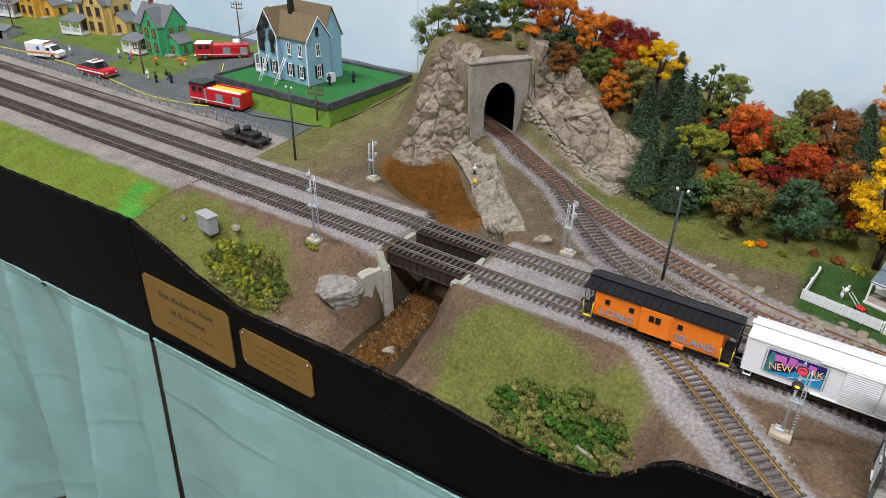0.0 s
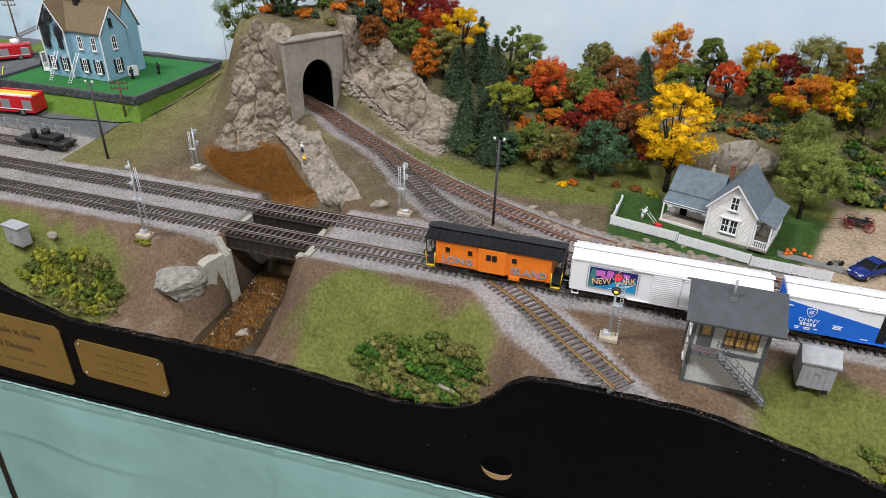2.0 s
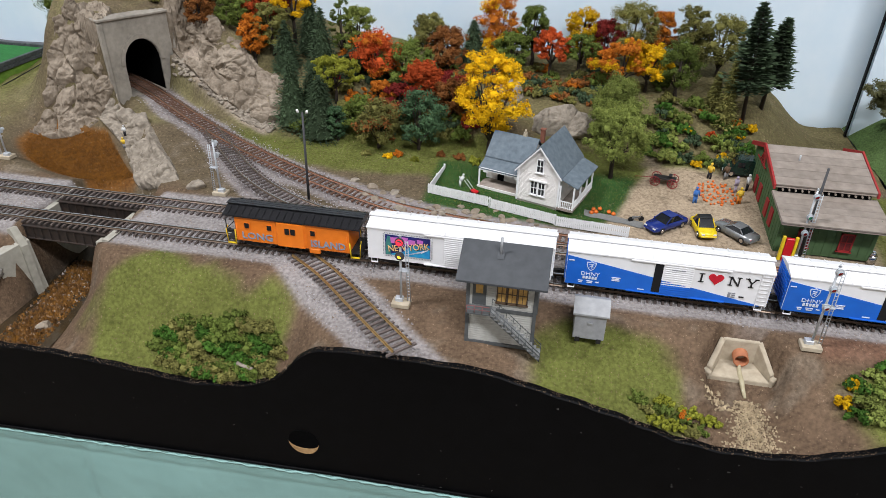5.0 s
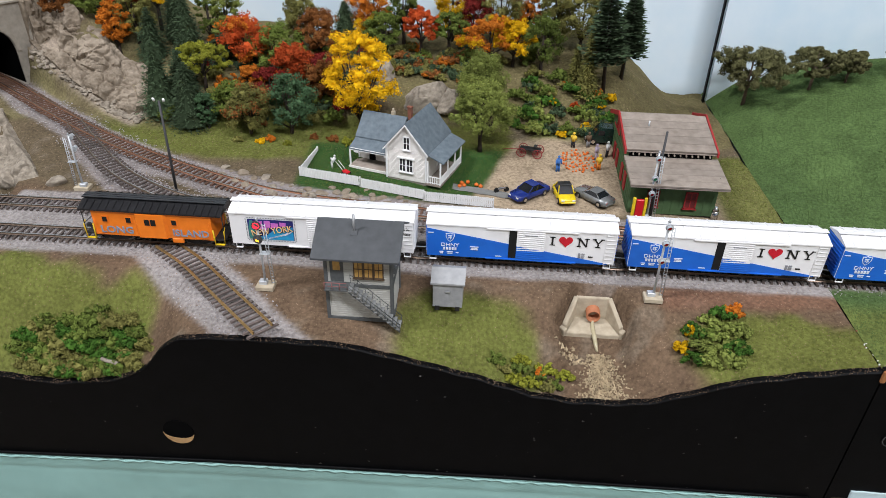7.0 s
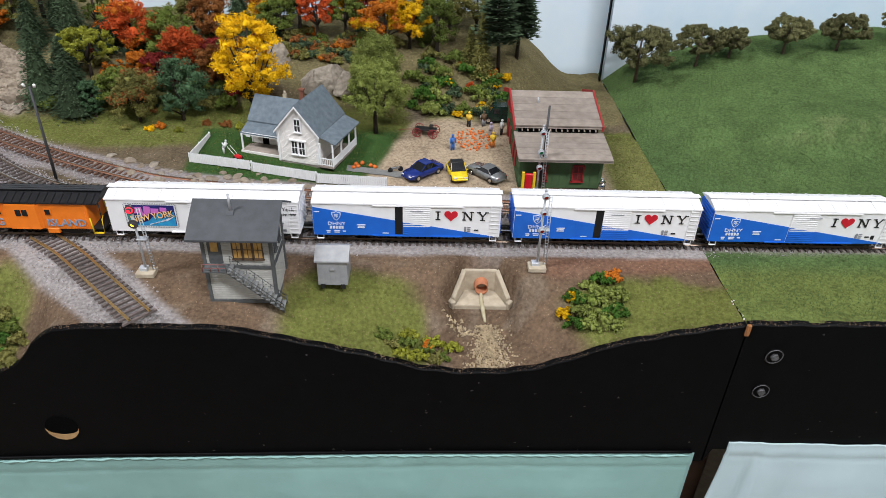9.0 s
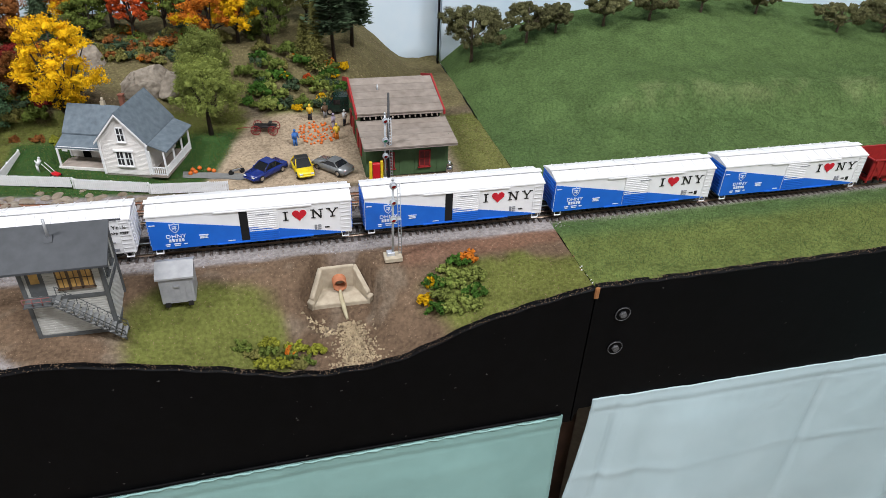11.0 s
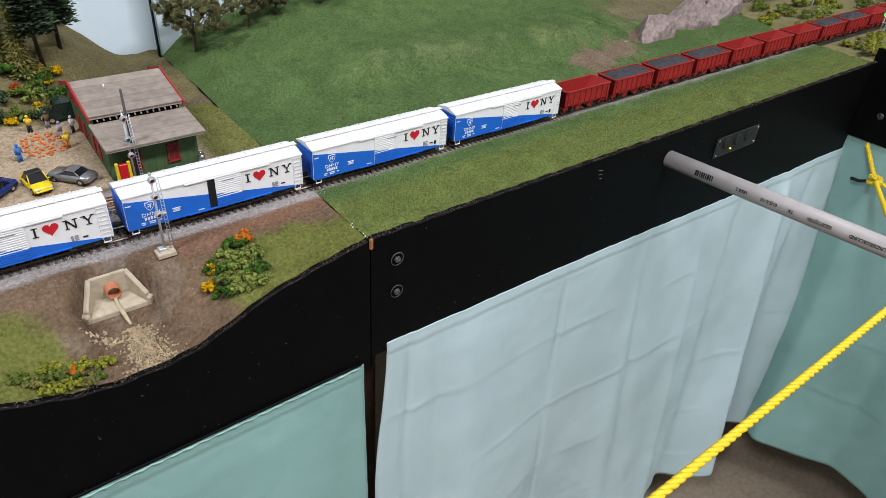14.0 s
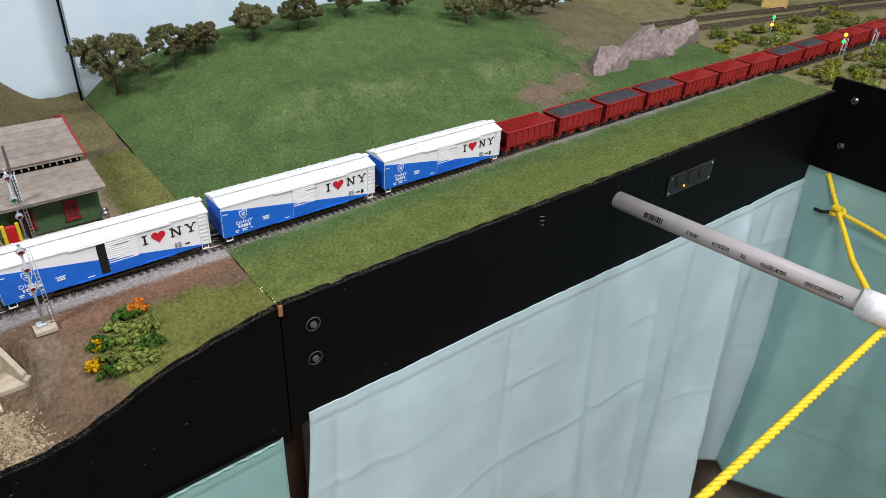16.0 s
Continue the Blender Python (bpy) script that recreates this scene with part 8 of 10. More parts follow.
tagged(part("lawn", box(bmesh.new(), ((LX0 + LX1) / 2, (LY0 + LY1) / 2, lawn_z - 0.006), (LX1 - LX0 - 0.004, LY1 - LY0 - 0.004, 0.004)), mat("flock_lawn", (0.038, 0.165, 0.048), (0.026, 0.12, 0.034), rough=0.95, scale=200, bump=0.6, bscale=700, spec=0.1)), "flat bright green flocked lawn of the burnt house", "lawn", kind="structure")


def burnt_house():
    h = thing("burnt_house", pose(-1.432, 0.425, lawn_z - 0.003, 0, 0, -4) @ Matrix.Diagonal((1.02, 1.0, 1.30, 1)), "pale blue two-storey house with soot-stained front", "house")
    E, R = 0.0600, 0.090
    block(h, -0.058, 0.066, 0.0, 0.052, E, R - 0.004, "x", M_blu, M_brownroof, 0.0)
    block(h, -0.052, -0.002, -0.006, 0.055, E, R, "y", M_blu, M_brownroof, 0.0)
    block(h, -0.030, 0.058, 0.046, 0.088, E, R + 0.004, "x", M_blu, M_brownroof, 0.0)
    for z, rows in ((0.017, (-0.040, -0.014, 0.022, 0.050)), (0.045, (-0.040, -0.014, 0.022, 0.050))):
        for x in rows:
            dead = z > 0.04 and x < 0
            window(h, x, z, 0.0095, 0.0165, "front", -0.0066 if x < -0.003 else -0.0006, M_white if not dead else M_ink, M_glass, shutter=M_ink if z < 0.03 else None)
    for y, z in ((0.024, 0.017), (0.024, 0.045)):
        window(h, y, z, 0.0095, 0.0165, "right", 0.0666, M_white, M_glass, shutter=M_ink if z < 0.03 else None)
    window(h, 0.024, 0.0690, 0.006, 0.010, "right", 0.0666, M_ink, M_glass)
    for k, (x, z, w, hh) in enumerate(((-0.040, 0.0570, 0.030, 0.030), (-0.013, 0.0570, 0.026, 0.026), (-0.027, 0.0740, 0.026, 0.022), (-0.043, 0.044, 0.018, 0.024))):
        bm = bmesh.new()
        pts = [(w / 2 * math.cos(a) * random.uniform(0.75, 1.1), hh / 2 * math.sin(a) * random.uniform(0.75, 1.15)) for a in [t * math.tau / 18 for t in range(18)]]
        slab(bm, pts, (x, -0.0070 - 0.0002 * k, z), (1, 0, 0), (0, 0, 1), (0, -0.0002, 0))
        part("soot_stain", bm, M_soot, h, "black soot stain")
    for s, (x, y) in ((1, (0.0655, -0.001)), (1, (-0.002, -0.007)), (-1, (-0.0525, -0.007))):
        part("downpipe", box(bmesh.new(), (x, y, E / 2), (0.0016, 0.0016, E)), M_white, h)
    for s in (-1, 1):
        bm = bmesh.new()
        slab(bm, [(0, R + 0.0022), (s * 0.0285, E - 0.0013), (s * 0.0285, E - 0.0035), (0, R)], (-0.027, -0.0098, 0), (1, 0, 0), (0, 0, 1), (0, 0.0009, 0))
        part("barge_board", bm, M_white, h)
        bm = bmesh.new()
        slab(bm, [(0, R - 0.002), (s * 0.0295, E - 0.0013), (s * 0.0295, E - 0.0035), (0, R - 0.004)], (0.0690, 0.026, 0), (0, 1, 0), (0, 0, 1), (0.0009, 0, 0))
        part("barge_board", bm, M_white, h)
    part("chimney", box(bmesh.new(), (0.004, 0.026, 0.092), (0.009, 0.007, 0.024)), M_ink, h, "dark brick chimney")
    pr = lean_roof(h, -0.080, -0.058, 0.002, 0.050, 0.0225, 0.0275, M_white, "left")
    porch_posts(h, [(-0.078, 0.003), (-0.078, 0.026), (-0.078, 0.048)], 0.0225, 0.0)
    railing(h, (-0.078, 0.003), (-0.078, 0.048), 0.002)
    part("porch_floor", box(bmesh.new(), (-0.069, 0.026, 0.002), (0.020, 0.048, 0.003)), M_white, h)
    part("back_step", box(bmesh.new(), (0.0715, 0.046, 0.006), (0.009, 0.014, 0.012)), M_white, h)


burnt_house()


def ladder(a, b, label):
    a, b = Vector(a), Vector(b)
    l = thing("ladder", pose(*a), label, "ladder", "ladders")
    d = b - a
    side = Vector((0.0028, 0, 0))
    for s in (-1, 1):
        part("stile", tube(bmesh.new(), side * s, d + side * s, 0.0005, n=5), M_white, l)
    for k in range(14):
        p = d * ((k + 0.5) / 14)
        part("rung", tube(bmesh.new(), p - side, p + side, 0.0003, n=4), M_white, l)


ladder((-1.458, 0.392, lawn_z - 0.003), (-1.455, 0.415, lawn_z + 0.040), "white ladder leaning on the burnt house")
ladder((-1.418, 0.390, lawn_z - 0.003), (-1.414, 0.416, lawn_z + 0.040), "white ladder leaning on the burnt house")


def town_house(m, label, wall, porch_side, pane=M_gwin, tall=0.060, flip=1):
    h = thing("house", m, label, "house", "wooden town houses")
    E, R = tall, tall + 0.035
    block(h, -0.045, 0.045, 0.0, 0.055, E, R, "x", wall, M_greyroof, 0.0)
    block(h, -0.010, 0.036, -0.012, 0.05, E, R - 0.004, "y", wall, M_greyroof, 0.0)
    for x in (0.002, 0.024):
        for z in (0.018, 0.046):
            window(h, x, z, 0.010, 0.0165, "front", -0.0126, M_brownframe, pane)
    window(h, 0.013, 0.066, 0.007, 0.010, "front", -0.0126, M_brownframe, pane)
    window(h, -0.030, 0.046, 0.010, 0.0165, "front", -0.0006, M_brownframe, pane)
    for y in (0.015, 0.040):
        for z in (0.018, 0.046):
            window(h, y, z, 0.010, 0.0165, "right", 0.0456, M_brownframe, pane)
    part("door", box(bmesh.new(), (-0.030, -0.0006, 0.014), (0.011, 0.0014, 0.024)), M_brownframe, h)
    lean_roof(h, -0.062, -0.008, -0.034, 0.0, 0.0255, 0.0350, M_greyroof)
    part("porch_floor", box(bmesh.new(), (-0.035, -0.016, 0.003), (0.052, 0.032, 0.004)), M_white, h)
    porch_posts(h, [(-0.060, -0.031), (-0.035, -0.031), (-0.011, -0.031)], 0.0225, 0.004, M_white, 0.0011)
    railing(h, (-0.060, -0.031), (-0.011, -0.031), 0.005, 0.009)
    railing(h, (-0.060, -0.031), (-0.060, -0.002), 0.005, 0.009)
    block(h, 0.036, 0.072, 0.005, 0.040, 0.028, 0.043, "y", wall, M_greyroof, 0.0)
    window(h, 0.054, 0.0150, 0.008, 0.013, "front", 0.0044, M_brownframe, pane)
    window(h, 0.022, 0.0150, 0.008, 0.013, "right", 0.0726, M_brownframe, pane)
    part("back_step", box(bmesh.new(), (0.054, -0.004, 0.0025), (0.020, 0.016, 0.004)), M_wood, h)
    part("chimney", box(bmesh.new(), (-0.020, 0.028, R + 0.004), (0.007, 0.007, 0.020)), M_brick, h)
    return h


town_house(pose(-1.850, 0.455, base_z(0.45), 0, 0, 4), "mint green wooden house with white porch", M_grn, "front")
town_house(pose(-2.105, 0.485, base_z(0.46), 0, 0, 14) @ Matrix.Scale(1.15, 4), "butter yellow wooden house with grey porch roof", M_yel, "front", M_glass)
town_house(pose(-2.41, 0.49, base_z(0.47), 0, 0, 10) @ Matrix.Scale(1.15, 4), "amber yellow wooden house with white porch", M_amb, "front", M_glass)
gs = thing("garage", pose(-2.28, 0.345, base_z(0.34), 0, 0, 8), "small grey garage at the roadside", "garage")
block(gs, -0.03, 0.03, 0.0, 0.04, 0.020, 0.028, "x", M_tin, M_greyroof, 0.0)
part("door", box(bmesh.new(), (0, -0.0006, 0.009), (0.028, 0.0012, 0.017)), M_dark, gs)

# chain-link fence between road and yard track
cf = thing("chain_link_fence", pose(0, 0, 0), "grey chain-link fence between road and tracks", "fence")
FEN = [(-2.30, 0.284), (-2.085, 0.283), (-1.936, 0.283), (-1.685, 0.276), (-1.547, 0.276), (-1.414, 0.278), (-1.30, 0.276)]
fpts = smooth_path(FEN, 0.024)
for i, p in enumerate(fpts):
    z = float(base_z(p.y))
    part("post", tube(bmesh.new(), (p.x, p.y, z - 0.001), (p.x, p.y, z + 0.0165), 0.0007, n=6), M_fence, cf)
for zz in (0.0155, 0.008, 0.0015):
    part("rail", path_tube(bmesh.new(), [(p.x, p.y, float(base_z(p.y)) + zz) for p in fpts], 0.00035, 4), M_fence, cf)
bm = bmesh.new()
for a, b in zip(fpts, fpts[1:]):
    z = float(base_z(a.y))
    for k in range(6):
        e0, e1 = a.lerp(b, k / 6), a.lerp(b, min(1, k / 6 + 0.5))
        tube(bm, (e0.x, e0.y, z + 0.001), (e1.x, e1.y, z + 0.0155), 0.00016, n=3, caps=False)
        e0, e1 = a.lerp(b, k / 6), a.lerp(b, max(0, k / 6 - 0.5))
        tube(bm, (e0.x, e0.y, z + 0.001), (e1.x, e1.y, z + 0.0155), 0.00016, n=3, caps=False)
tagged(part("mesh_wire", bm, M_fence, cf), kind="stuff")

# ---------------------------------------------------------------- vehicles
M_tyre = mat("black_rubber", (0.012, 0.012, 0.012), rough=0.8)
M_chrome = mat("chrome", (0.7, 0.7, 0.72), rough=0.15, metal=1.0)
M_lamp = mat("clear_lamp", (0.75, 0.75, 0.72), rough=0.15)
M_tail = mat("red_lamp", (0.5, 0.02, 0.02), rough=0.2)
M_fire = mat("fire_engine_red", (0.52, 0.012, 0.02), (0.46, 0.010, 0.016), rough=0.3, scale=150, spec=0.5)
M_auto = mat("tinted_car_glass", (0.012, 0.014, 0.017), rough=0.06, spec=0.7)


def wheels(parent, xs, half, r=0.0036, w=0.0026):
    for x in xs:
        for s in (-1, 1):
            t = part("wheel", tube(bmesh.new(), (x, s * (half - w), r), (x, s * half, r), r, n=14), M_tyre, parent)
            part("rim", tube(bmesh.new(), (x, s * (half - 0.0004), r), (x, s * (half + 0.0003), r), r * 0.58, n=12), M_chrome, t)


def car(m, paint, label, L=0.050, W=0.0195, H=0.0155, kind="car", roof=None, group="parked cars"):
    """A model car: lofted body, glazed cabin, wheels, lamps and bumpers."""
    c = thing(kind, m, label, kind, group)
    h = L / 2
    sec = [(-h, 0.0045, 0.0080, 0.80), (-h + 0.002, 0.0028, 0.0093, 0.94), (-h * 0.55, 0.0024, 0.0098, 1.0), (h * 0.30, 0.0024, 0.0098, 1.0), (h - 0.004, 0.0026, 0.0088, 0.95), (h - 0.0006, 0.0040, 0.0074, 0.82)]
    bm = bmesh.new()
    prev = None
    for x, z0, z1, ws in sec:
        w = W / 2 * ws
        ring = [bm.verts.new(q) for q in ((x, -w, z0), (x, w, z0), (x, w * 1.02, (z0 + z1) / 2), (x, w * 0.92, z1), (x, -w * 0.92, z1), (x, -w * 1.02, (z0 + z1) / 2))]
        if prev:
            for k in range(6):
                bm.faces.new((prev[k], prev[(k + 1) % 6], ring[(k + 1) % 6], ring[k]))
        else:
            bm.faces.new(ring[::-1])
        prev = ring
    bm.faces.new(prev)
    bmesh.ops.recalc_face_normals(bm, faces=bm.faces)
    for f in bm.faces:
        f.smooth = True
    body = part("body", bm, paint, c)
    a, b = -h * 0.62, h * 0.42
    bm = bmesh.new()
    lo = [(a, -1), (a, 1), (b, 1), (b, -1)]
    v0 = [bm.verts.new((x, s * W * 0.46, 0.0094)) for x, s in lo]
    v1 = [bm.verts.new((x, s * W * 0.36, H - 0.0006)) for x, s in ((a + L * 0.13, -1), (a + L * 0.13, 1), (b - L * 0.17, 1), (b - L * 0.17, -1))]
    for k in range(4):
        bm.faces.new((v0[k], v0[(k + 1) % 4], v1[(k + 1) % 4], v1[k]))
    bm.faces.new(v1)
    bmesh.ops.recalc_face_normals(bm, faces=bm.faces)
    cab = part("cabin_glass", bm, M_auto, c)
    part("roof", box(bmesh.new(), ((a + b - L * 0.04) / 2, 0, H), (b - a - L * 0.29, W * 0.74, 0.0012), bev=0.0005), roof or paint, c)
    for s in (-1, 1):
        for x0, x1 in ((a, a + L * 0.13), (b, b - L * 0.17)):
            part("pillar", tube(bmesh.new(), (x0, s * W * 0.46, 0.0094), (x1, s * W * 0.37, H - 0.0004), 0.0006, n=5), paint, cab)
        part("headlight", box(bmesh.new(), (h - 0.0014, s * W * 0.31, 0.0068), (0.0022, 0.0036, 0.0016), bev=0.0003), M_lamp, body)
        part("tail_light", box(bmesh.new(), (-h + 0.0008, s * W * 0.31, 0.0074), (0.0012, 0.0038, 0.0016)), M_tail, body)
        part("mirror", box(bmesh.new(), (b - 0.003, s * (W / 2 + 0.0008), 0.0102), (0.0012, 0.0016, 0.0011), bev=0.0003), paint, c)
    for s in (-1, 1):
        part("bumper", box(bmesh.new(), (s * (h - 0.0003), 0, 0.0045), (0.0012, W * 0.84, 0.0018), bev=0.0004), paint, c)
    wheels(c, (-h * 0.60, h * 0.60), W / 2 + 0.0002)
    return c


gz = lambda x, y: soil(x, y)
car(pose(-0.275, 0.257, gz(-0.275, 0.257), 0, 0, 222), mat("dark_blue_car_paint", (0.012, 0.028, 0.17), rough=0.2, spec=0.6), "glossy dark blue sports car in the farmyard", group="cars in the farmyard")
car(pose(-0.236, 0.257, gz(-0.236, 0.257), 0, 0, -80), mat("yellow_car_paint", (0.82, 0.60, 0.015), rough=0.25, spec=0.6), "small bright yellow car with black roof", 0.040, 0.0195, 0.0175, roof=M_ink, group="cars in the farmyard")
car(pose(-0.203, 0.257, gz(-0.203, 0.257), 0, 0, 134), mat("silver_grey_car_paint", (0.27, 0.28, 0.28), rough=0.25, metal=0.5), "silver-grey coupe in the farmyard", 0.048, 0.0195, 0.0140, group="cars in the farmyard")


def van(m, paint, label, L=0.052, W=0.021, H=0.0225, stripe=None, kind="van"):
    c = thing(kind, m, label, kind)
    h = L / 2
    bm = bmesh.new()
    slab(bm, [(-h, 0.003), (h, 0.003), (h, 0.0105), (h - 0.010, 0.012), (h - 0.016, H), (-h, H)], (0, -W / 2, 0), (1, 0, 0), (0, 0, 1), (0, W, 0))
    bmesh.ops.bevel(bm, geom=bm.edges[:], offset=0.0010, segments=2, affect="EDGES")
    part("body", bm, paint, c)
    bm = bmesh.new()
    slab(bm, [(0, 0), (1, 0), (1, 1), (0, 1)], (h - 0.0100, -W * 0.42, 0.0127), (0, W * 0.84, 0), (-0.0050, 0, 0.0082), (0.0004, 0, 0.0003))
    part("windscreen", bm, M_auto, c)
    for s in (-1, 1):
        part("side_window", box(bmesh.new(), (h - 0.019, s * W / 2, 0.0165), (0.008, 0.0008, 0.006)), M_auto, c)
        part("headlight", box(bmesh.new(), (h, s * W * 0.33, 0.0075), (0.001, 0.004, 0.0022)), M_lamp, c)
        if stripe:
            part("stripe", box(bmesh.new(), (-0.004, s * (W / 2 + 0.0002), 0.0098), (L * 0.80, 0.0006, 0.0020)), stripe, c, "orange stripe")
    part("bumper", box(bmesh.new(), (h + 0.0004, 0, 0.0040), (0.0012, W * 0.95, 0.0022)), M_chrome, c)
    wheels(c, (-h * 0.62, h * 0.62), W / 2 + 0.0002, 0.0042)
    return c


van(pose(-0.176, 0.388, gz(-0.176, 0.388), 0, 0, 176), mat("dark_green_van_paint", (0.008, 0.03, 0.022), rough=0.25, spec=0.6), "dark green van parked behind the barn")


def ambulance(m):
    c = thing("ambulance", m, "white ambulance with an orange stripe", "ambulance")
    part("box_body", box(bmesh.new(), (-0.012, 0, 0.0170), (0.042, 0.027, 0.0250), bev=0.0010), M_white, c)
    bm = bmesh.new()
    slab(bm, [(0.009, 0.004), (0.036, 0.004), (0.036, 0.0135), (0.026, 0.0155), (0.019, 0.0240), (0.009, 0.0245)], (0, -0.0115, 0), (1, 0, 0), (0, 0, 1), (0, 0.023, 0))
    bmesh.ops.bevel(bm, geom=bm.edges[:], offset=0.0008, segments=1, affect="EDGES")
    part("cab", bm, M_white, c)
    bm = bmesh.new()
    slab(bm, [(0, 0), (1, 0), (1, 1), (0, 1)], (0.0263, -0.0098, 0.0160), (0, 0.0196, 0), (-0.0062, 0, 0.0075), (0.0005, 0, 0.0004))
    part("windscreen", bm, M_auto, c)
    M_os = mat("orange_stripe", (0.75, 0.20, 0.02), rough=0.4)
    for s in (-1, 1):
        part("stripe", box(bmesh.new(), (-0.012, s * 0.0136, 0.0120), (0.0405, 0.0006, 0.0030)), M_os, c, "orange stripe")
        part("stripe", box(bmesh.new(), (0.022, s * 0.0116, 0.0110), (0.026, 0.0006, 0.0022)), M_os, c, "orange stripe")
        part("side_window", box(bmesh.new(), (0.0160, s * 0.0114, 0.0190), (0.0075, 0.0008, 0.0050)), M_auto, c)
        part("headlight", box(bmesh.new(), (0.0362, s * 0.0080, 0.0095), (0.001, 0.004, 0.0022)), M_lamp, c)
        part("side_marks", box(bmesh.new(), (-0.004, s * 0.0136, 0.0205), (0.0065, 0.0006, 0.0065)), mat("blue_mark", (0.04, 0.12, 0.4), rough=0.5) if s < 0 else bpy.data.materials["blue_mark"], c)
    part("light_bar", box(bmesh.new(), (0.0085, 0, 0.0290), (0.003, 0.022, 0.0016)), M_tail, c)
    part("bumper", box(bmesh.new(), (0.0368, 0, 0.0050), (0.0014, 0.022, 0.0028)), M_chrome, c)
    wheels(c, (-0.020, 0.024), 0.0128, 0.0048)


ambulance(pose(-2.035, 0.322, float(base_z(0.322)), 0, 0, 20) @ Matrix.Scale(1.1, 4))


def pickup(m):
    c = thing("pickup_truck", m, "red and white pickup truck", "pickup truck")
    L, W = 0.064, 0.0235
    h = L / 2
    bm = bmesh.new()
    slab(bm, [(-h, 0.0040), (h, 0.0040), (h, 0.0115), (h - 0.002, 0.0130), (-h, 0.0130)], (0, -W / 2, 0), (1, 0, 0), (0, 0, 1), (0, W, 0))
    bmesh.ops.bevel(bm, geom=bm.edges[:], offset=0.0008, segments=1, affect="EDGES")
    part("body", bm, M_fire, c)
    part("bed_floor", box(bmesh.new(), (-h + 0.0120, 0, 0.0131), (0.020, W - 0.004, 0.0004)), M_tyre, c, "dark load bed")
    bm = bmesh.new()
    v0 = [bm.verts.new(q) for q in ((-0.008, -W * 0.46, 0.0128), (-0.008, W * 0.46, 0.0128), (0.016, W * 0.46, 0.0128), (0.016, -W * 0.46, 0.0128))]
    v1 = [bm.verts.new(q) for q in ((-0.007, -W * 0.38, 0.0205), (-0.007, W * 0.38, 0.0205), (0.008, W * 0.38, 0.0205), (0.008, -W * 0.38, 0.0205))]
    for k in range(4):
        bm.faces.new((v0[k], v0[(k + 1) % 4], v1[(k + 1) % 4], v1[k]))
    bm.faces.new(v1)
    bmesh.ops.recalc_face_normals(bm, faces=bm.faces)
    part("cabin_glass", bm, M_auto, c)
    part("roof", box(bmesh.new(), (0.0005, 0, 0.0210), (0.0175, W * 0.78, 0.0014), bev=0.0005), M_white, c, "white roof")
    for s in (-1, 1):
        part("stripe", box(bmesh.new(), (0, s * (W / 2 + 0.0002), 0.0088), (L * 0.96, 0.0006, 0.0018)), M_white, c, "white stripe")
        part("headlight", box(bmesh.new(), (h, s * W * 0.34, 0.0090), (0.001, 0.0036, 0.0022)), M_lamp, c)
    part("light_bar", box(bmesh.new(), (0.002, 0, 0.0224), (0.0025, 0.014, 0.0014)), M_tail, c)
    part("bumper", box(bmesh.new(), (h + 0.0004, 0, 0.0052), (0.0014, W * 0.95, 0.0024)), M_chrome, c)
    wheels(c, (-h * 0.60, h * 0.62), W / 2 + 0.0002, 0.0046)


pickup(pose(-1.832, 0.311, float(base_z(0.311)), 0, 0, 4) @ Matrix.Scale(1.32, 4))


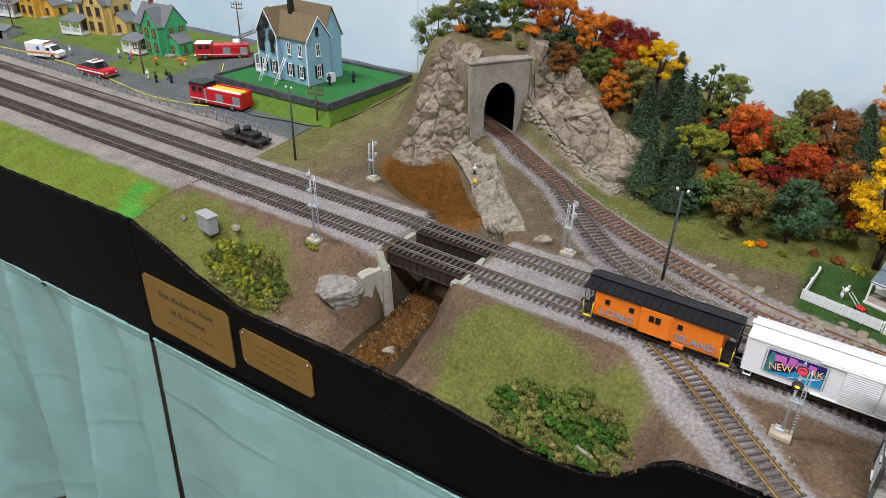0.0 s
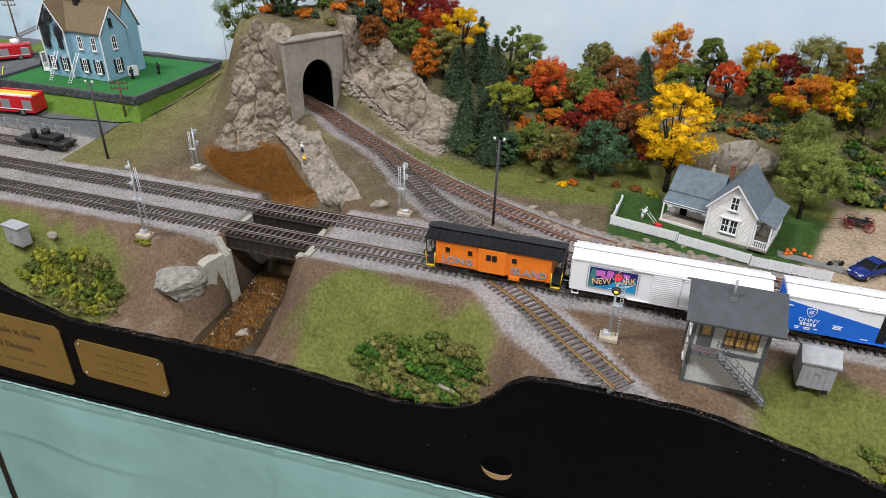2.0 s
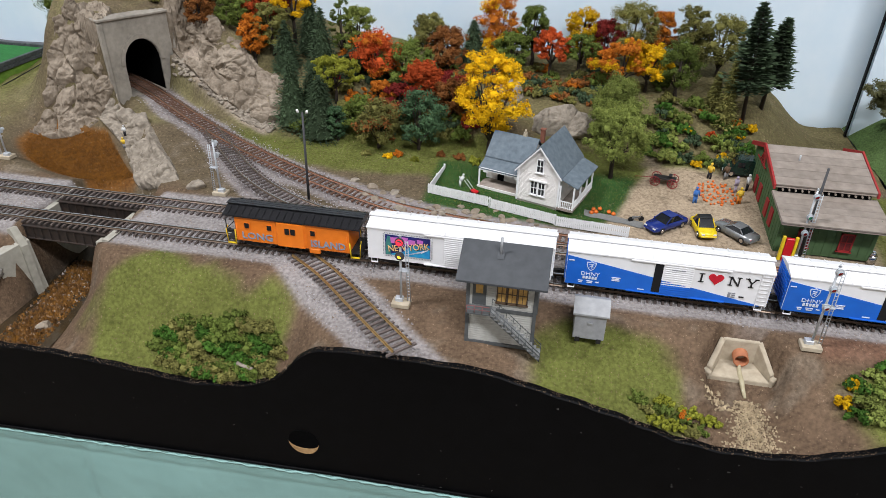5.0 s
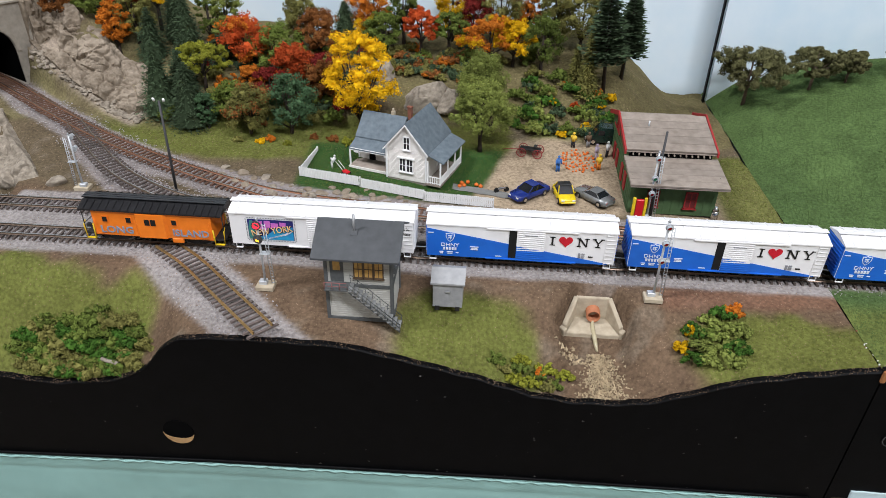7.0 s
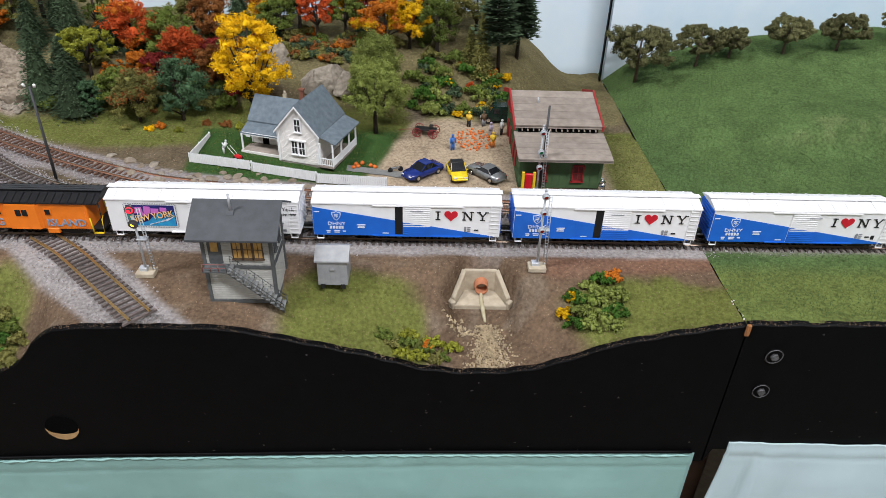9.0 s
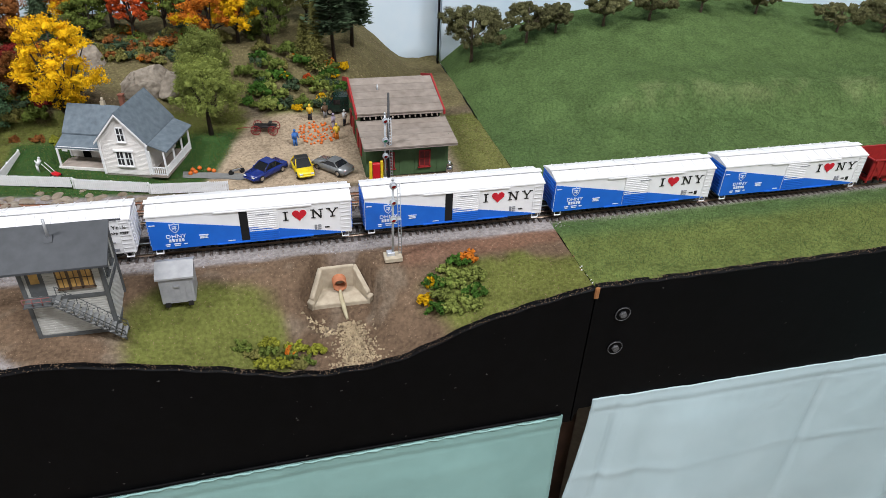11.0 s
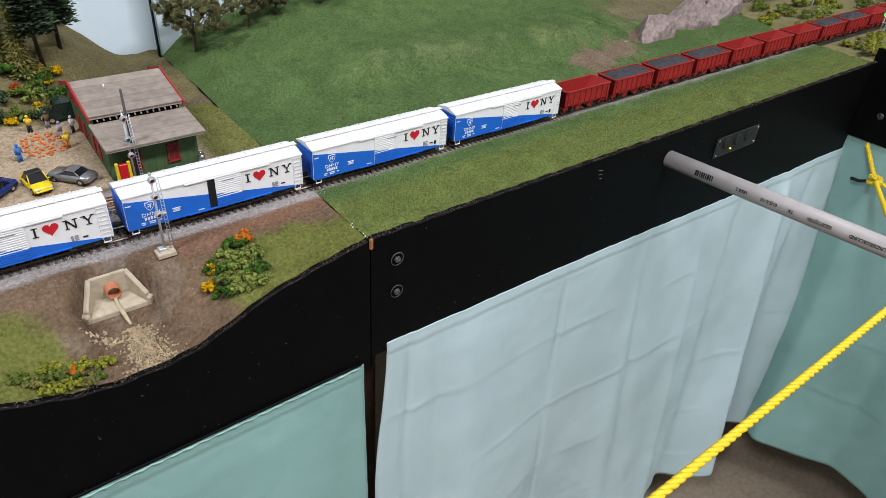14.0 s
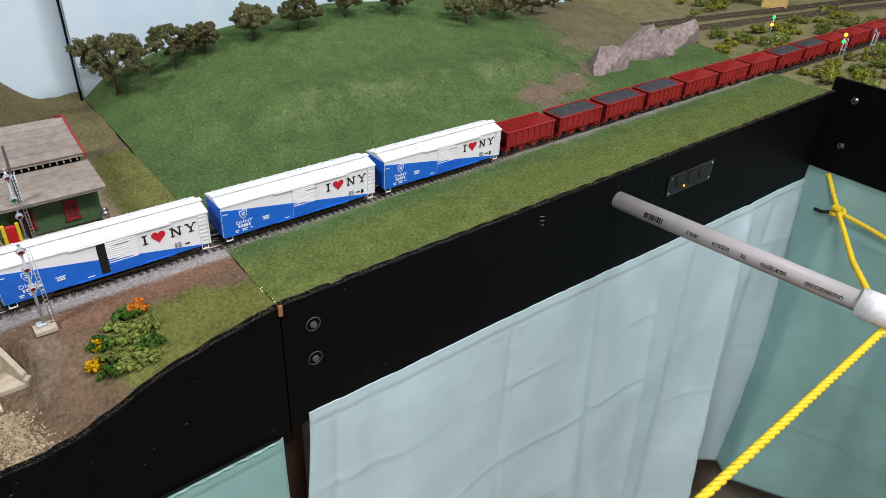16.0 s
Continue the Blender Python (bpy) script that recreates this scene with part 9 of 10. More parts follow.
def fire_engine(m, label, aerial):
    c = thing("fire_engine", m, label, "fire engine", "fire engines")
    W = 0.027
    cabm = M_fire if aerial else mat("black_cab_roof", (0.02, 0.02, 0.022), rough=0.4)
    bm = bmesh.new()
    slab(bm, [(0.020, 0.005), (0.052, 0.005), (0.052, 0.0225), (0.0505, 0.0310), (0.020, 0.0310)], (0, -W / 2, 0), (1, 0, 0), (0, 0, 1), (0, W, 0))
    bmesh.ops.bevel(bm, geom=bm.edges[:], offset=0.0008, segments=1, affect="EDGES")
    part("cab", bm, M_fire, c)
    part("cab_roof", box(bmesh.new(), (0.036, 0, 0.0312), (0.032, W, 0.0022 if aerial else 0.007), bev=0.0006), M_white if aerial else cabm, c)
    part("windscreen", box(bmesh.new(), (0.0518, 0, 0.0240), (0.001, W * 0.84, 0.0095)), M_auto, c)
    body = part("body", box(bmesh.new(), (-0.018, 0, 0.0165), (0.070, W, 0.0235), bev=0.0006), M_fire, c)
    for s in (-1, 1):
        for k in range(2):
            part("side_window", box(bmesh.new(), (0.028 + k * 0.013, s * W / 2, 0.0245), (0.009, 0.0008, 0.008)), M_auto, c)
        for k in range(4):
            part("locker", box(bmesh.new(), (-0.044 + k * 0.017, s * (W / 2 + 0.0002), 0.0160), (0.0145, 0.0008, 0.0140), bev=0.0002), M_fire if k % 2 else M_metal, body)
        part("stripe", box(bmesh.new(), (0.0, s * (W / 2 + 0.0004), 0.0100), (0.10, 0.0006, 0.0012)), M_white, c)
        part("headlight", box(bmesh.new(), (0.0524, s * 0.0095, 0.0110), (0.0012, 0.004, 0.0026)), M_lamp, c)
    part("bumper", box(bmesh.new(), (0.0538, 0, 0.0065), (0.004, W, 0.004), bev=0.0006), M_chrome, c)
    part("grille", box(bmesh.new(), (0.0524, 0, 0.0130), (0.001, 0.013, 0.006)), M_chrome, c)
    wheels(c, (-0.034, 0.034), W / 2 + 0.0002, 0.0056, 0.004)
    if aerial:
        part("turntable", tube(bmesh.new(), (-0.030, 0, 0.028), (-0.030, 0, 0.036), 0.008, n=16), M_white, c)
        a, b = Vector((-0.034, 0, 0.038)), Vector((-0.034, 0, 0.038)) + Vector((-0.080, 0.142, 0.052))
        l = part("aerial_ladder", tube(bmesh.new(), a, b, 0.0007, n=5), M_metal, c, "grey aerial ladder raised to the house")
        for s, zz in ((-1, 0), (1, 0), (-1, 0.005), (1, 0.005)):
            part("ladder_rail", tube(bmesh.new(), a + Vector((0, s * 0.004, zz)), b + Vector((0, s * 0.003, zz)), 0.0007, n=5), M_metal, l)
        for k in range(26):
            p = a.lerp(b, k / 25)
            part("rung", tube(bmesh.new(), p + Vector((0, -0.004, 0)), p + Vector((0, 0.004, 0)), 0.0004, n=4), M_metal, l)
        for s in (-1, 1):
            bm = bmesh.new()
            for k in range(20):
                p, q = a.lerp(b, k / 20), a.lerp(b, (k + 1) / 20)
                tube(bm, p + Vector((0, s * 0.004, 0)), q + Vector((0, s * 0.004, 0.005)), 0.0004, n=4)
            tagged(part("lattice", bm, M_metal, l), kind="stuff")
    else:
        part("hose_bed", box(bmesh.new(), (-0.020, 0.001, 0.0285), (0.062, 0.016, 0.002)), M_yellow, c, "bright yellow hose bed")
        for s in (-1, 1):
            part("bed_rail", box(bmesh.new(), (-0.020, s * 0.0115, 0.0290), (0.066, 0.003, 0.003), bev=0.0004), M_white if s > 0 else M_fire, c)
        part("pump_panel", box(bmesh.new(), (0.0185, 0, 0.0160), (0.004, W + 0.001, 0.022)), M_metal, c)


fire_engine(pose(-1.487, 0.327, float(base_z(0.327)), 0, 0, 187) @ Matrix.Scale(1.1, 4), "red fire engine with a yellow hose bed", False)
fire_engine(pose(-1.690, 0.505, float(base_z(0.505)), 0, 0, 222), "red ladder truck with its aerial ladder raised", True)


def hose(pts, label, r=0.0011, material=None):
    z = [Vector((x, y, float(base_z(y)) + 0.0012)) for x, y in [(p.x, p.y) for p in smooth_path(pts, 0.006)]]
    return tagged(part("hose", path_tube(bmesh.new(), z, r, 6), material or M_hose), label, "hose", "hoses")


M_hose = mat("yellow_hose", (0.72, 0.60, 0.06), (0.6, 0.5, 0.05), rough=0.6, scale=400)
hose([(-2.25, 0.305), (-2.08, 0.318), (-1.90, 0.318), (-1.77, 0.305), (-1.66, 0.292), (-1.57, 0.296), (-1.50, 0.312)], "long yellow hose lying along the road")
hose([(-1.56, 0.352), (-1.575, 0.39), (-1.60, 0.42), (-1.635, 0.455), (-1.66, 0.48)], "yellow hose between the two fire engines")
hose([(-1.44, 0.325), (-1.40, 0.322), (-1.34, 0.333), (-1.275, 0.345), (-1.252, 0.40), (-1.248, 0.50), (-1.25, 0.56)], "thin black hose along the foot of the bank", 0.0007, M_tyre)

# bumper wagon at the end of the yard track
bw = thing("flat_wagon", pose(-1.335, 0.246, 1.004), "small black flat wagon at the end of the yard track", "wagon")
part("deck", box(bmesh.new(), (0, 0, 0.0075), (0.085, 0.028, 0.003), bev=0.0005), M_under, bw)
part("block", box(bmesh.new(), (0.010, 0.002, 0.0125), (0.030, 0.018, 0.007), bev=0.001), M_under, bw)
part("drum", tube(bmesh.new(), (0.0, 0.004, 0.016), (0.0, 0.004, 0.022), 0.006, n=14), M_under, bw)
part("drum", tube(bmesh.new(), (-0.016, -0.002, 0.009), (-0.016, -0.002, 0.022), 0.004, n=12), M_under, bw)
truck(bw, -0.028), truck(bw, 0.028)


# poles
def pole(x, y, top, label, arms=1, z=None, wood=True, lamp=False, lean=0.0):
    z0 = soil(x, y) if z is None else z
    m = mat("pole_wood_%d" % round(-x * 1000), (0.13, 0.075, 0.045), (0.09, 0.05, 0.03), rough=0.85, scale=400) if wood else M_trimgrey
    p = thing("utility_pole", pose(x, y, z0, 0, lean, 0), label, "pole", "utility poles")
    h = top - z0
    part("mast", tube(bmesh.new(), (0, 0, -0.003), (0, 0, h), 0.0017, 0.0012, 8), m, p)
    for k in range(arms):
        arm = part("crossarm", box(bmesh.new(), (0, 0, h - 0.006 - k * 0.008), (0.026, 0.0016, 0.0016), 20), m, p)
        for q in (-1, -0.5, 0.5, 1):
            part("insulator", tube(bmesh.new(), (q * 0.0115, q * 0.0042, h - 0.005 - k * 0.008), (q * 0.0115, q * 0.0042, h - 0.0015 - k * 0.008), 0.0007, n=6), M_brownframe if not lamp else M_lamp, arm)
    if lamp:
        for q in (-1, 1):
            part("lamp_head", tube(bmesh.new(), (q * 0.005, 0, h), (q * 0.0056, -0.001, h + 0.003), 0.0016, 0.0012, 8), M_lamp, p, "clear glass lamp")


M_trimgrey = mat("dark_pole_paint", (0.06, 0.06, 0.062), (0.04, 0.04, 0.042), rough=0.7, scale=400)
pole(-1.222, 0.238, 1.108, "dark pole with two small lamps beside the tracks", 0, wood=False, lamp=True)
pole(-0.670, 0.225, 1.108, "dark slender pole with two clear lamps", 0, wood=False, lamp=True, lean=1.0)
pole(-1.284, 0.352, 1.075, "brown wooden utility pole by the raised lawn", 2)
pole(-1.757, 0.362, 1.075, "brown wooden utility pole with transformer", 2)
pole(-1.745, 0.600, 1.120, "brown wooden utility pole behind the ladder truck", 2)
pole(-2.285, 0.385, 1.100, "brown wooden utility pole near the houses", 2)


# signals
M_bright_red = mat("lit_red_lens", (1.0, 0.02, 0.04), rough=0.2, emit=2.5)
M_bright_amber = mat("lit_amber_lens", (1.0, 0.45, 0.03), rough=0.2, emit=3.0)
M_dimgreen = mat("green_lens", (0.03, 0.35, 0.15), rough=0.3)
M_bright_green = mat("lit_green_lens", (0.02, 1.0, 0.10), rough=0.2, emit=2.5)


def signal(x, y, h, label, heads, face=0.0, ladder_=True, z=None, dark=False, foot=True):
    """A signal mast with round target heads (height, material or None), facing the viewer, turned by face."""
    z0 = soil(x, y) - 0.0005 if z is None else z
    s = thing("signal_mast", pose(x, y, z0, 0, 0, face), label, "signal", "signal masts")
    if foot:
        part("footing", box(bmesh.new(), (0, 0, 0.0022), (0.0165, 0.0125, 0.0045), bev=0.0005), M_cream, s)
        part("relay_case", box(bmesh.new(), (-0.002, 0.001, 0.0060), (0.007, 0.006, 0.004), bev=0.0004), M_clear, s)
    part("mast", tube(bmesh.new(), (0, 0, 0.003), (0, 0, h), 0.0012, 0.0010, 8), M_clear, s)
    part("cap", tube(bmesh.new(), (0, 0, h), (0, 0, h + 0.002), 0.0014, 0.0005, 8), M_clear, s)
    for hz, lens in heads:
        hd = part("target", tube(bmesh.new(), (0, -0.0022, hz), (0, -0.0034, hz), 0.0042 if lens in (M_bright_red, M_bright_amber) else 0.0034, n=16), M_trimgrey if lens in (M_bright_red, M_bright_amber) else M_clear, s)
        part("bracket", box(bmesh.new(), (0, -0.0012, hz), (0.002, 0.003, 0.002)), M_clear, hd)
        part("lens", tube(bmesh.new(), (0, -0.0034, hz), (0, -0.0042, hz), 0.0034 if z is not None and lens in (M_bright_amber, M_bright_green) else 0.0030 if lens is M_bright_red else 0.0019, n=14), lens or M_auto, hd)
        bm, prev = bmesh.new(), None
        for k in range(9):
            a0 = math.pi * k / 8
            ring = [bm.verts.new((r * math.cos(a0), yy, hz + r * math.sin(a0))) for r, yy in ((0.0024, -0.0036), (0.0026, -0.0036), (0.0026, -0.0070), (0.0024, -0.0070))]
            for q in range(4) if prev else ():
                bm.faces.new((prev[q], prev[(q + 1) % 4], ring[(q + 1) % 4], ring[q]))
            prev = ring
        part("hood", bm, M_trimgrey if lens in (M_bright_red, M_bright_amber) else M_clear, hd)
    if ladder_:
        l = part("ladder", tube(bmesh.new(), (0.0058, 0.001, 0.004), (0.0040, 0.001, h * 0.94), 0.0004, n=5), M_clear, s)
        part("stile", tube(bmesh.new(), (0.0085, 0.001, 0.004), (0.0064, 0.001, h * 0.94), 0.0004, n=5), M_clear, l)
        for k in range(20):
            t = (k + 0.5) / 20
            part("rung", tube(bmesh.new(), (0.0058 - 0.0018 * t, 0.001, 0.004 + (h * 0.94 - 0.004) * t), (0.0085 - 0.0021 * t, 0.001, 0.004 + (h * 0.94 - 0.004) * t), 0.0003, n=4), M_clear, l)
        part("platform", box(bmesh.new(), (0.003, 0.001, h * 0.52), (0.009, 0.006, 0.0006)), M_clear, s)
    return s


signal(-1.037, 0.083, 0.090, "silver three-head signal mast with ladder, unlit", [(0.085, None), (0.066, None), (0.047, None)])
signal(-0.520, 0.066, 0.072, "silver signal mast with red and amber lamps lit", [(0.068, M_bright_red), (0.054, M_bright_amber)])
signal(-0.167, 0.083, 0.082, "silver three-head signal mast with ladder", [(0.078, M_tail), (0.062, M_tail), (0.044, M_tail)])
signal(-1.084, 0.250, 0.056, "silver signal mast with ladder behind the tracks", [(0.052, None), (0.036, None)], 180)
signal(-0.778, 0.224, 0.066, "silver signal mast with ladder at the junction", [(0.062, None), (0.048, None)], 180)
signal(-0.150, 0.222, 0.080, "silver signal mast with red and green targets by the barn", [(0.074, M_tail), (0.052, M_dimgreen), (0.034, M_tail)])
pole(-0.1455, 0.226, 1.100, "dark slim pole beside the barn", 0, wood=False)
# red and yellow pump stand beside the barn
ps = thing("pump_stand", pose(-0.160, 0.221, 0.9985), "red and yellow pump stand beside the barn", "pump stand")
part("post", box(bmesh.new(), (-0.006, 0, 0.014), (0.003, 0.003, 0.028), bev=0.0003), M_yellow, ps, "yellow post")
part("panel", box(bmesh.new(), (0, 0, 0.013), (0.008, 0.004, 0.026), bev=0.0004), M_fire, ps, "red panel")
part("post", box(bmesh.new(), (0.006, 0, 0.014), (0.003, 0.003, 0.028), bev=0.0003), M_yellow, ps, "yellow post")
tk = thing("milk_can", pose(-0.075, 0.236, 0.9985), "silver metal tank beside the barn", "tank")
part("body", tube(bmesh.new(), (0, 0, 0), (0, 0, 0.010), 0.0045, 0.0042, 12), M_chrome, tk)
part("neck", tube(bmesh.new(), (0, 0, 0.010), (0, 0, 0.014), 0.0042, 0.0015, 12), M_chrome, tk)


# miniature figures: plain painted shapes
def figure(x, y, a, b, label, z=None, face=0.0, h=0.0205, bend=0.0):
    z0 = soil(x, y) if z is None else z
    bm = bmesh.new()
    k = h / 0.0205
    for s in (-1, 1):
        tube(bm, (s * 0.0015 * k, 0, 0), (s * 0.0011 * k, 0, 0.0092 * k), 0.0012 * k, 0.0015 * k, 7, mi=1)
        tube(bm, (s * 0.0030 * k, 0, 0.0155 * k), (s * 0.0036 * k, -0.0016 * k, 0.0096 * k), 0.0009 * k, 0.0007 * k, 6)
    tube(bm, (0, 0, 0.0086 * k), (0, -bend, 0.0160 * k), 0.0022 * k, 0.0028 * k, 8)
    tube(bm, (0, -bend, 0.0160 * k), (0, -bend, 0.0172 * k), 0.0010 * k, 0.0009 * k, 6)
    r = bmesh.ops.create_icosphere(bm, subdivisions=2, radius=0.0017 * k)
    bmesh.ops.translate(bm, vec=(0, -bend, 0.0190 * k), verts=r["verts"])
    ob = tagged(part("figurine", bm, [a, b]), label, "figurine", "miniature figures")
    ob.matrix_basis = pose(x, y, z0, 0, 0, face)
    return ob


P = {n: mat("figure_" + n, c, rough=0.7) for n, c in dict(blue=(0.05, 0.16, 0.45), white=(0.7, 0.7, 0.68), dark=(0.02, 0.02, 0.025), yellow=(0.75, 0.5, 0.05), brown=(0.15, 0.09, 0.05), orange=(0.7, 0.22, 0.03), lilac=(0.4, 0.34, 0.42), grey=(0.25, 0.25, 0.25)).items()}
for x, y, a, b, f in ((-0.240, 0.312, "blue", "blue", 20), (-0.218, 0.372, "yellow", "dark", 160), (-0.199, 0.374, "brown", "grey", 200), (-0.192, 0.345, "lilac", "lilac", 250), (-0.178, 0.352, "white", "dark", 60), (-0.191, 0.322, "yellow", "orange", 190)):
    figure(x, y, P[a], P[b], "painted miniature figure standing in the farmyard", face=f)
for x, y, a, b, f in ((-1.719, 0.345, "white", "white", 10), (-1.690, 0.342, "dark", "dark", 190), (-1.684, 0.362, "dark", "grey", 90), (-1.662, 0.355, "dark", "dark", 30), (-1.885, 0.395, "white", "blue", 0), (-1.850, 0.400, "orange", "orange", 40), (-1.835, 0.385, "blue", "grey", 80), (-1.775, 0.405, "orange", "brown", 0), (-1.73, 0.43, "orange", "orange", 20), (-1.715, 0.43, "orange", "white", 70), (-2.00, 0.355, "white", "grey", 0)):
    figure(x, y, P[a], P[b], "painted miniature figure standing by the road", z=float(base_z(y)), face=f)
for x, y, f in ((-1.520, 0.440, 0), (-1.506, 0.450, 60), (-1.345, 0.450, 0), (-1.325, 0.490, 80)):
    figure(x, y, P["dark"], P["dark"], "dark painted miniature figure on the raised lawn", z=lawn_z - 0.004, face=f)
for x, y, a, b in ((-0.975, 0.338, "white", "dark"), (-0.951, 0.300, "yellow", "grey")):
    figure(x, y, P[a], P[b], "small painted miniature figure on the rock bank", z=1.008, h=0.015)
figure(-1.030, 0.430, P["white"], P["grey"], "small painted miniature figure beside the tunnel mouth", z=1.028, h=0.016)
figure(-0.508, 0.295, P["white"], P["white"], "white miniature figure bending over a mower", face=120, h=0.016, bend=0.004)
mw = thing("lawn_mower", pose(-0.492, 0.287, soil(-0.492, 0.287), 0, 0, -40), "tiny red lawn mower on the farm lawn", "lawn mower")
part("deck", box(bmesh.new(), (0.004, 0, 0.0024), (0.009, 0.006, 0.003), bev=0.0008), M_fire, mw)
for s in (-1, 1):
    part("handle", tube(bmesh.new(), (0.001, s * 0.002, 0.003), (-0.013, s * 0.002, 0.011), 0.0003, n=5), M_white, mw)
    for q in (0, 1):
        part("wheel", tube(bmesh.new(), (0.0005 + q * 0.007, s * 0.003, 0.0014), (0.0005 + q * 0.007, s * 0.0036, 0.0014), 0.0014, n=10), M_tyre, mw)

# pumpkins in the yard
M_pump = mat("pumpkin_orange", (0.68, 0.16, 0.02), (0.55, 0.11, 0.015), rough=0.5, scale=600, rand=0.3)
bm = bmesh.new()
bmesh.ops.create_uvsphere(bm, u_segments=14, v_segments=7, radius=0.0021)
for v in bm.verts:
    a = math.atan2(v.co.y, v.co.x)
    k = 1 - 0.10 * abs(math.sin(a * 3.5))
    v.co = Vector((v.co.x * k, v.co.y * k, v.co.z * 0.78))
for f in bm.faces:
    f.smooth = True
tube(bm, (0, 0, 0.0012), (0.0002, 0, 0.0024), 0.0003, 0.0002, 5)
pm = bpy.data.meshes.new("pumpkin")
bm.to_mesh(pm)
bm.free()
pm.materials.append(M_pump)
for k in range(64):
    a, q = k * 2.4, math.sqrt((k + 0.5) / 64)
    x, y = -0.214 + 0.024 * q * math.cos(a) + random.uniform(-0.002, 0.002), 0.338 + 0.027 * q * math.sin(a) + random.uniform(-0.002, 0.002)
    o = tagged(new("pumpkin", pm), "tiny orange pumpkin lying in the farmyard", "pumpkin", "pumpkins in the farmyard")
    sc = random.uniform(0.6, 0.95)
    o.matrix_basis = pose(x, y, soil(x, y) + 0.0014 * sc, 0, 0, random.uniform(0, 360)) @ Matrix.Diagonal((sc, sc, sc, 1))
for x, y in ((-0.352, 0.275), (-0.349, 0.270), (-0.345, 0.277), (-0.335, 0.272), (-0.330, 0.269), (-0.354, 0.268)):
    o = tagged(new("pumpkin", pm), "tiny orange pumpkin beside the farmhouse porch", "pumpkin", "pumpkins by the porch")
    o.matrix_basis = pose(x, y, soil(x, y) + 0.0018, 0, 0, x * 5000) @ Matrix.Diagonal((1.3, 1.3, 1.3, 1))

# red wagon
M_wag = mat("faded_red_wagon", (0.30, 0.035, 0.035), rough=0.6)
wg = thing("farm_wagon", pose(-0.272, 0.348, soil(-0.272, 0.348), 0, 0, -12), "old red farm wagon with spoked wheels", "wagon")
part("bed", box(bmesh.new(), (0, 0, 0.0085), (0.026, 0.010, 0.002), bev=0.0003), M_under, wg)
part("seat", box(bmesh.new(), (0.006, 0, 0.0125), (0.004, 0.009, 0.001)), M_under, wg)
for x in (-0.010, 0.010):
    part("axle", tube(bmesh.new(), (x, -0.008, 0.0056), (x, 0.008, 0.0056), 0.0005, n=5), M_wag, wg)
    for s in (-1, 1):
        bm = bmesh.new()
        ring = [(x + 0.0056 * math.cos(k * math.tau / 16), s * 0.008, 0.0056 + 0.0056 * math.sin(k * math.tau / 16)) for k in range(17)]
        path_tube(bm, ring, 0.0005, 5)
        w = part("wheel", bm, M_wag, wg)
        for k in range(8):
            part("spoke", tube(bmesh.new(), (x, s * 0.008, 0.0056), ring[k * 2], 0.0003, n=4), M_wag, w)
part("shaft", tube(bmesh.new(), (-0.012, 0, 0.007), (-0.034, 0, 0.004), 0.0004, n=5), M_wag, wg)
mb = thing("motorcycle", pose(-0.306, 0.262, soil(-0.306, 0.262), 0, 0, 20), "tiny silver motorcycle on its stand", "motorcycle")
for x in (-0.006, 0.006):
    part("wheel", tube(bmesh.new(), (x, -0.0006, 0.003), (x, 0.0006, 0.003), 0.003, n=12), M_tyre, mb)
part("frame", box(bmesh.new(), (0, 0, 0.005), (0.010, 0.002, 0.003), bev=0.0006), M_chrome, mb)
part("handlebar", tube(bmesh.new(), (0.005, -0.003, 0.009), (0.005, 0.003, 0.009), 0.0004, n=5), M_chrome, mb)
# gravel path beside the farmhouse
bm = bmesh.new()
prev = None
for k in range(9):
    x = -0.362 + k * 0.008
    y = 0.268 - k * 0.0018
    row = [bm.verts.new((x, y + s * (0.006 + 0.001 * math.sin(k * 2)), soil(x, y + s * 0.006) + 0.0009)) for s in (-1, 1)]
    if prev:
        bm.faces.new((prev[0], row[0], row[1], prev[1]))
    prev = row
tagged(part("path", bm, mat("grey_gravel_path", (0.20, 0.20, 0.19), (0.14, 0.14, 0.13), rough=0.95, scale=500, bump=0.6)), "grey gravel path beside the farmhouse", "path", kind="structure")

# ---------------------------------------------------------------- things on the fascia
M_plaque = mat("engraved_brass_plate", (0.42, 0.27, 0.075), (0.34, 0.21, 0.055), rough=0.38, metal=0.75, scale=30, spec=0.5)
M_engrave = mat("engraving", (0.09, 0.055, 0.02), rough=0.6)
M_faint = mat("faint_engraving", (0.24, 0.15, 0.045), rough=0.5, metal=0.5)
M_boltm = mat("worn_bolt", (0.16, 0.16, 0.165), (0.03, 0.03, 0.03), rough=0.45, metal=0.3, scale=700)


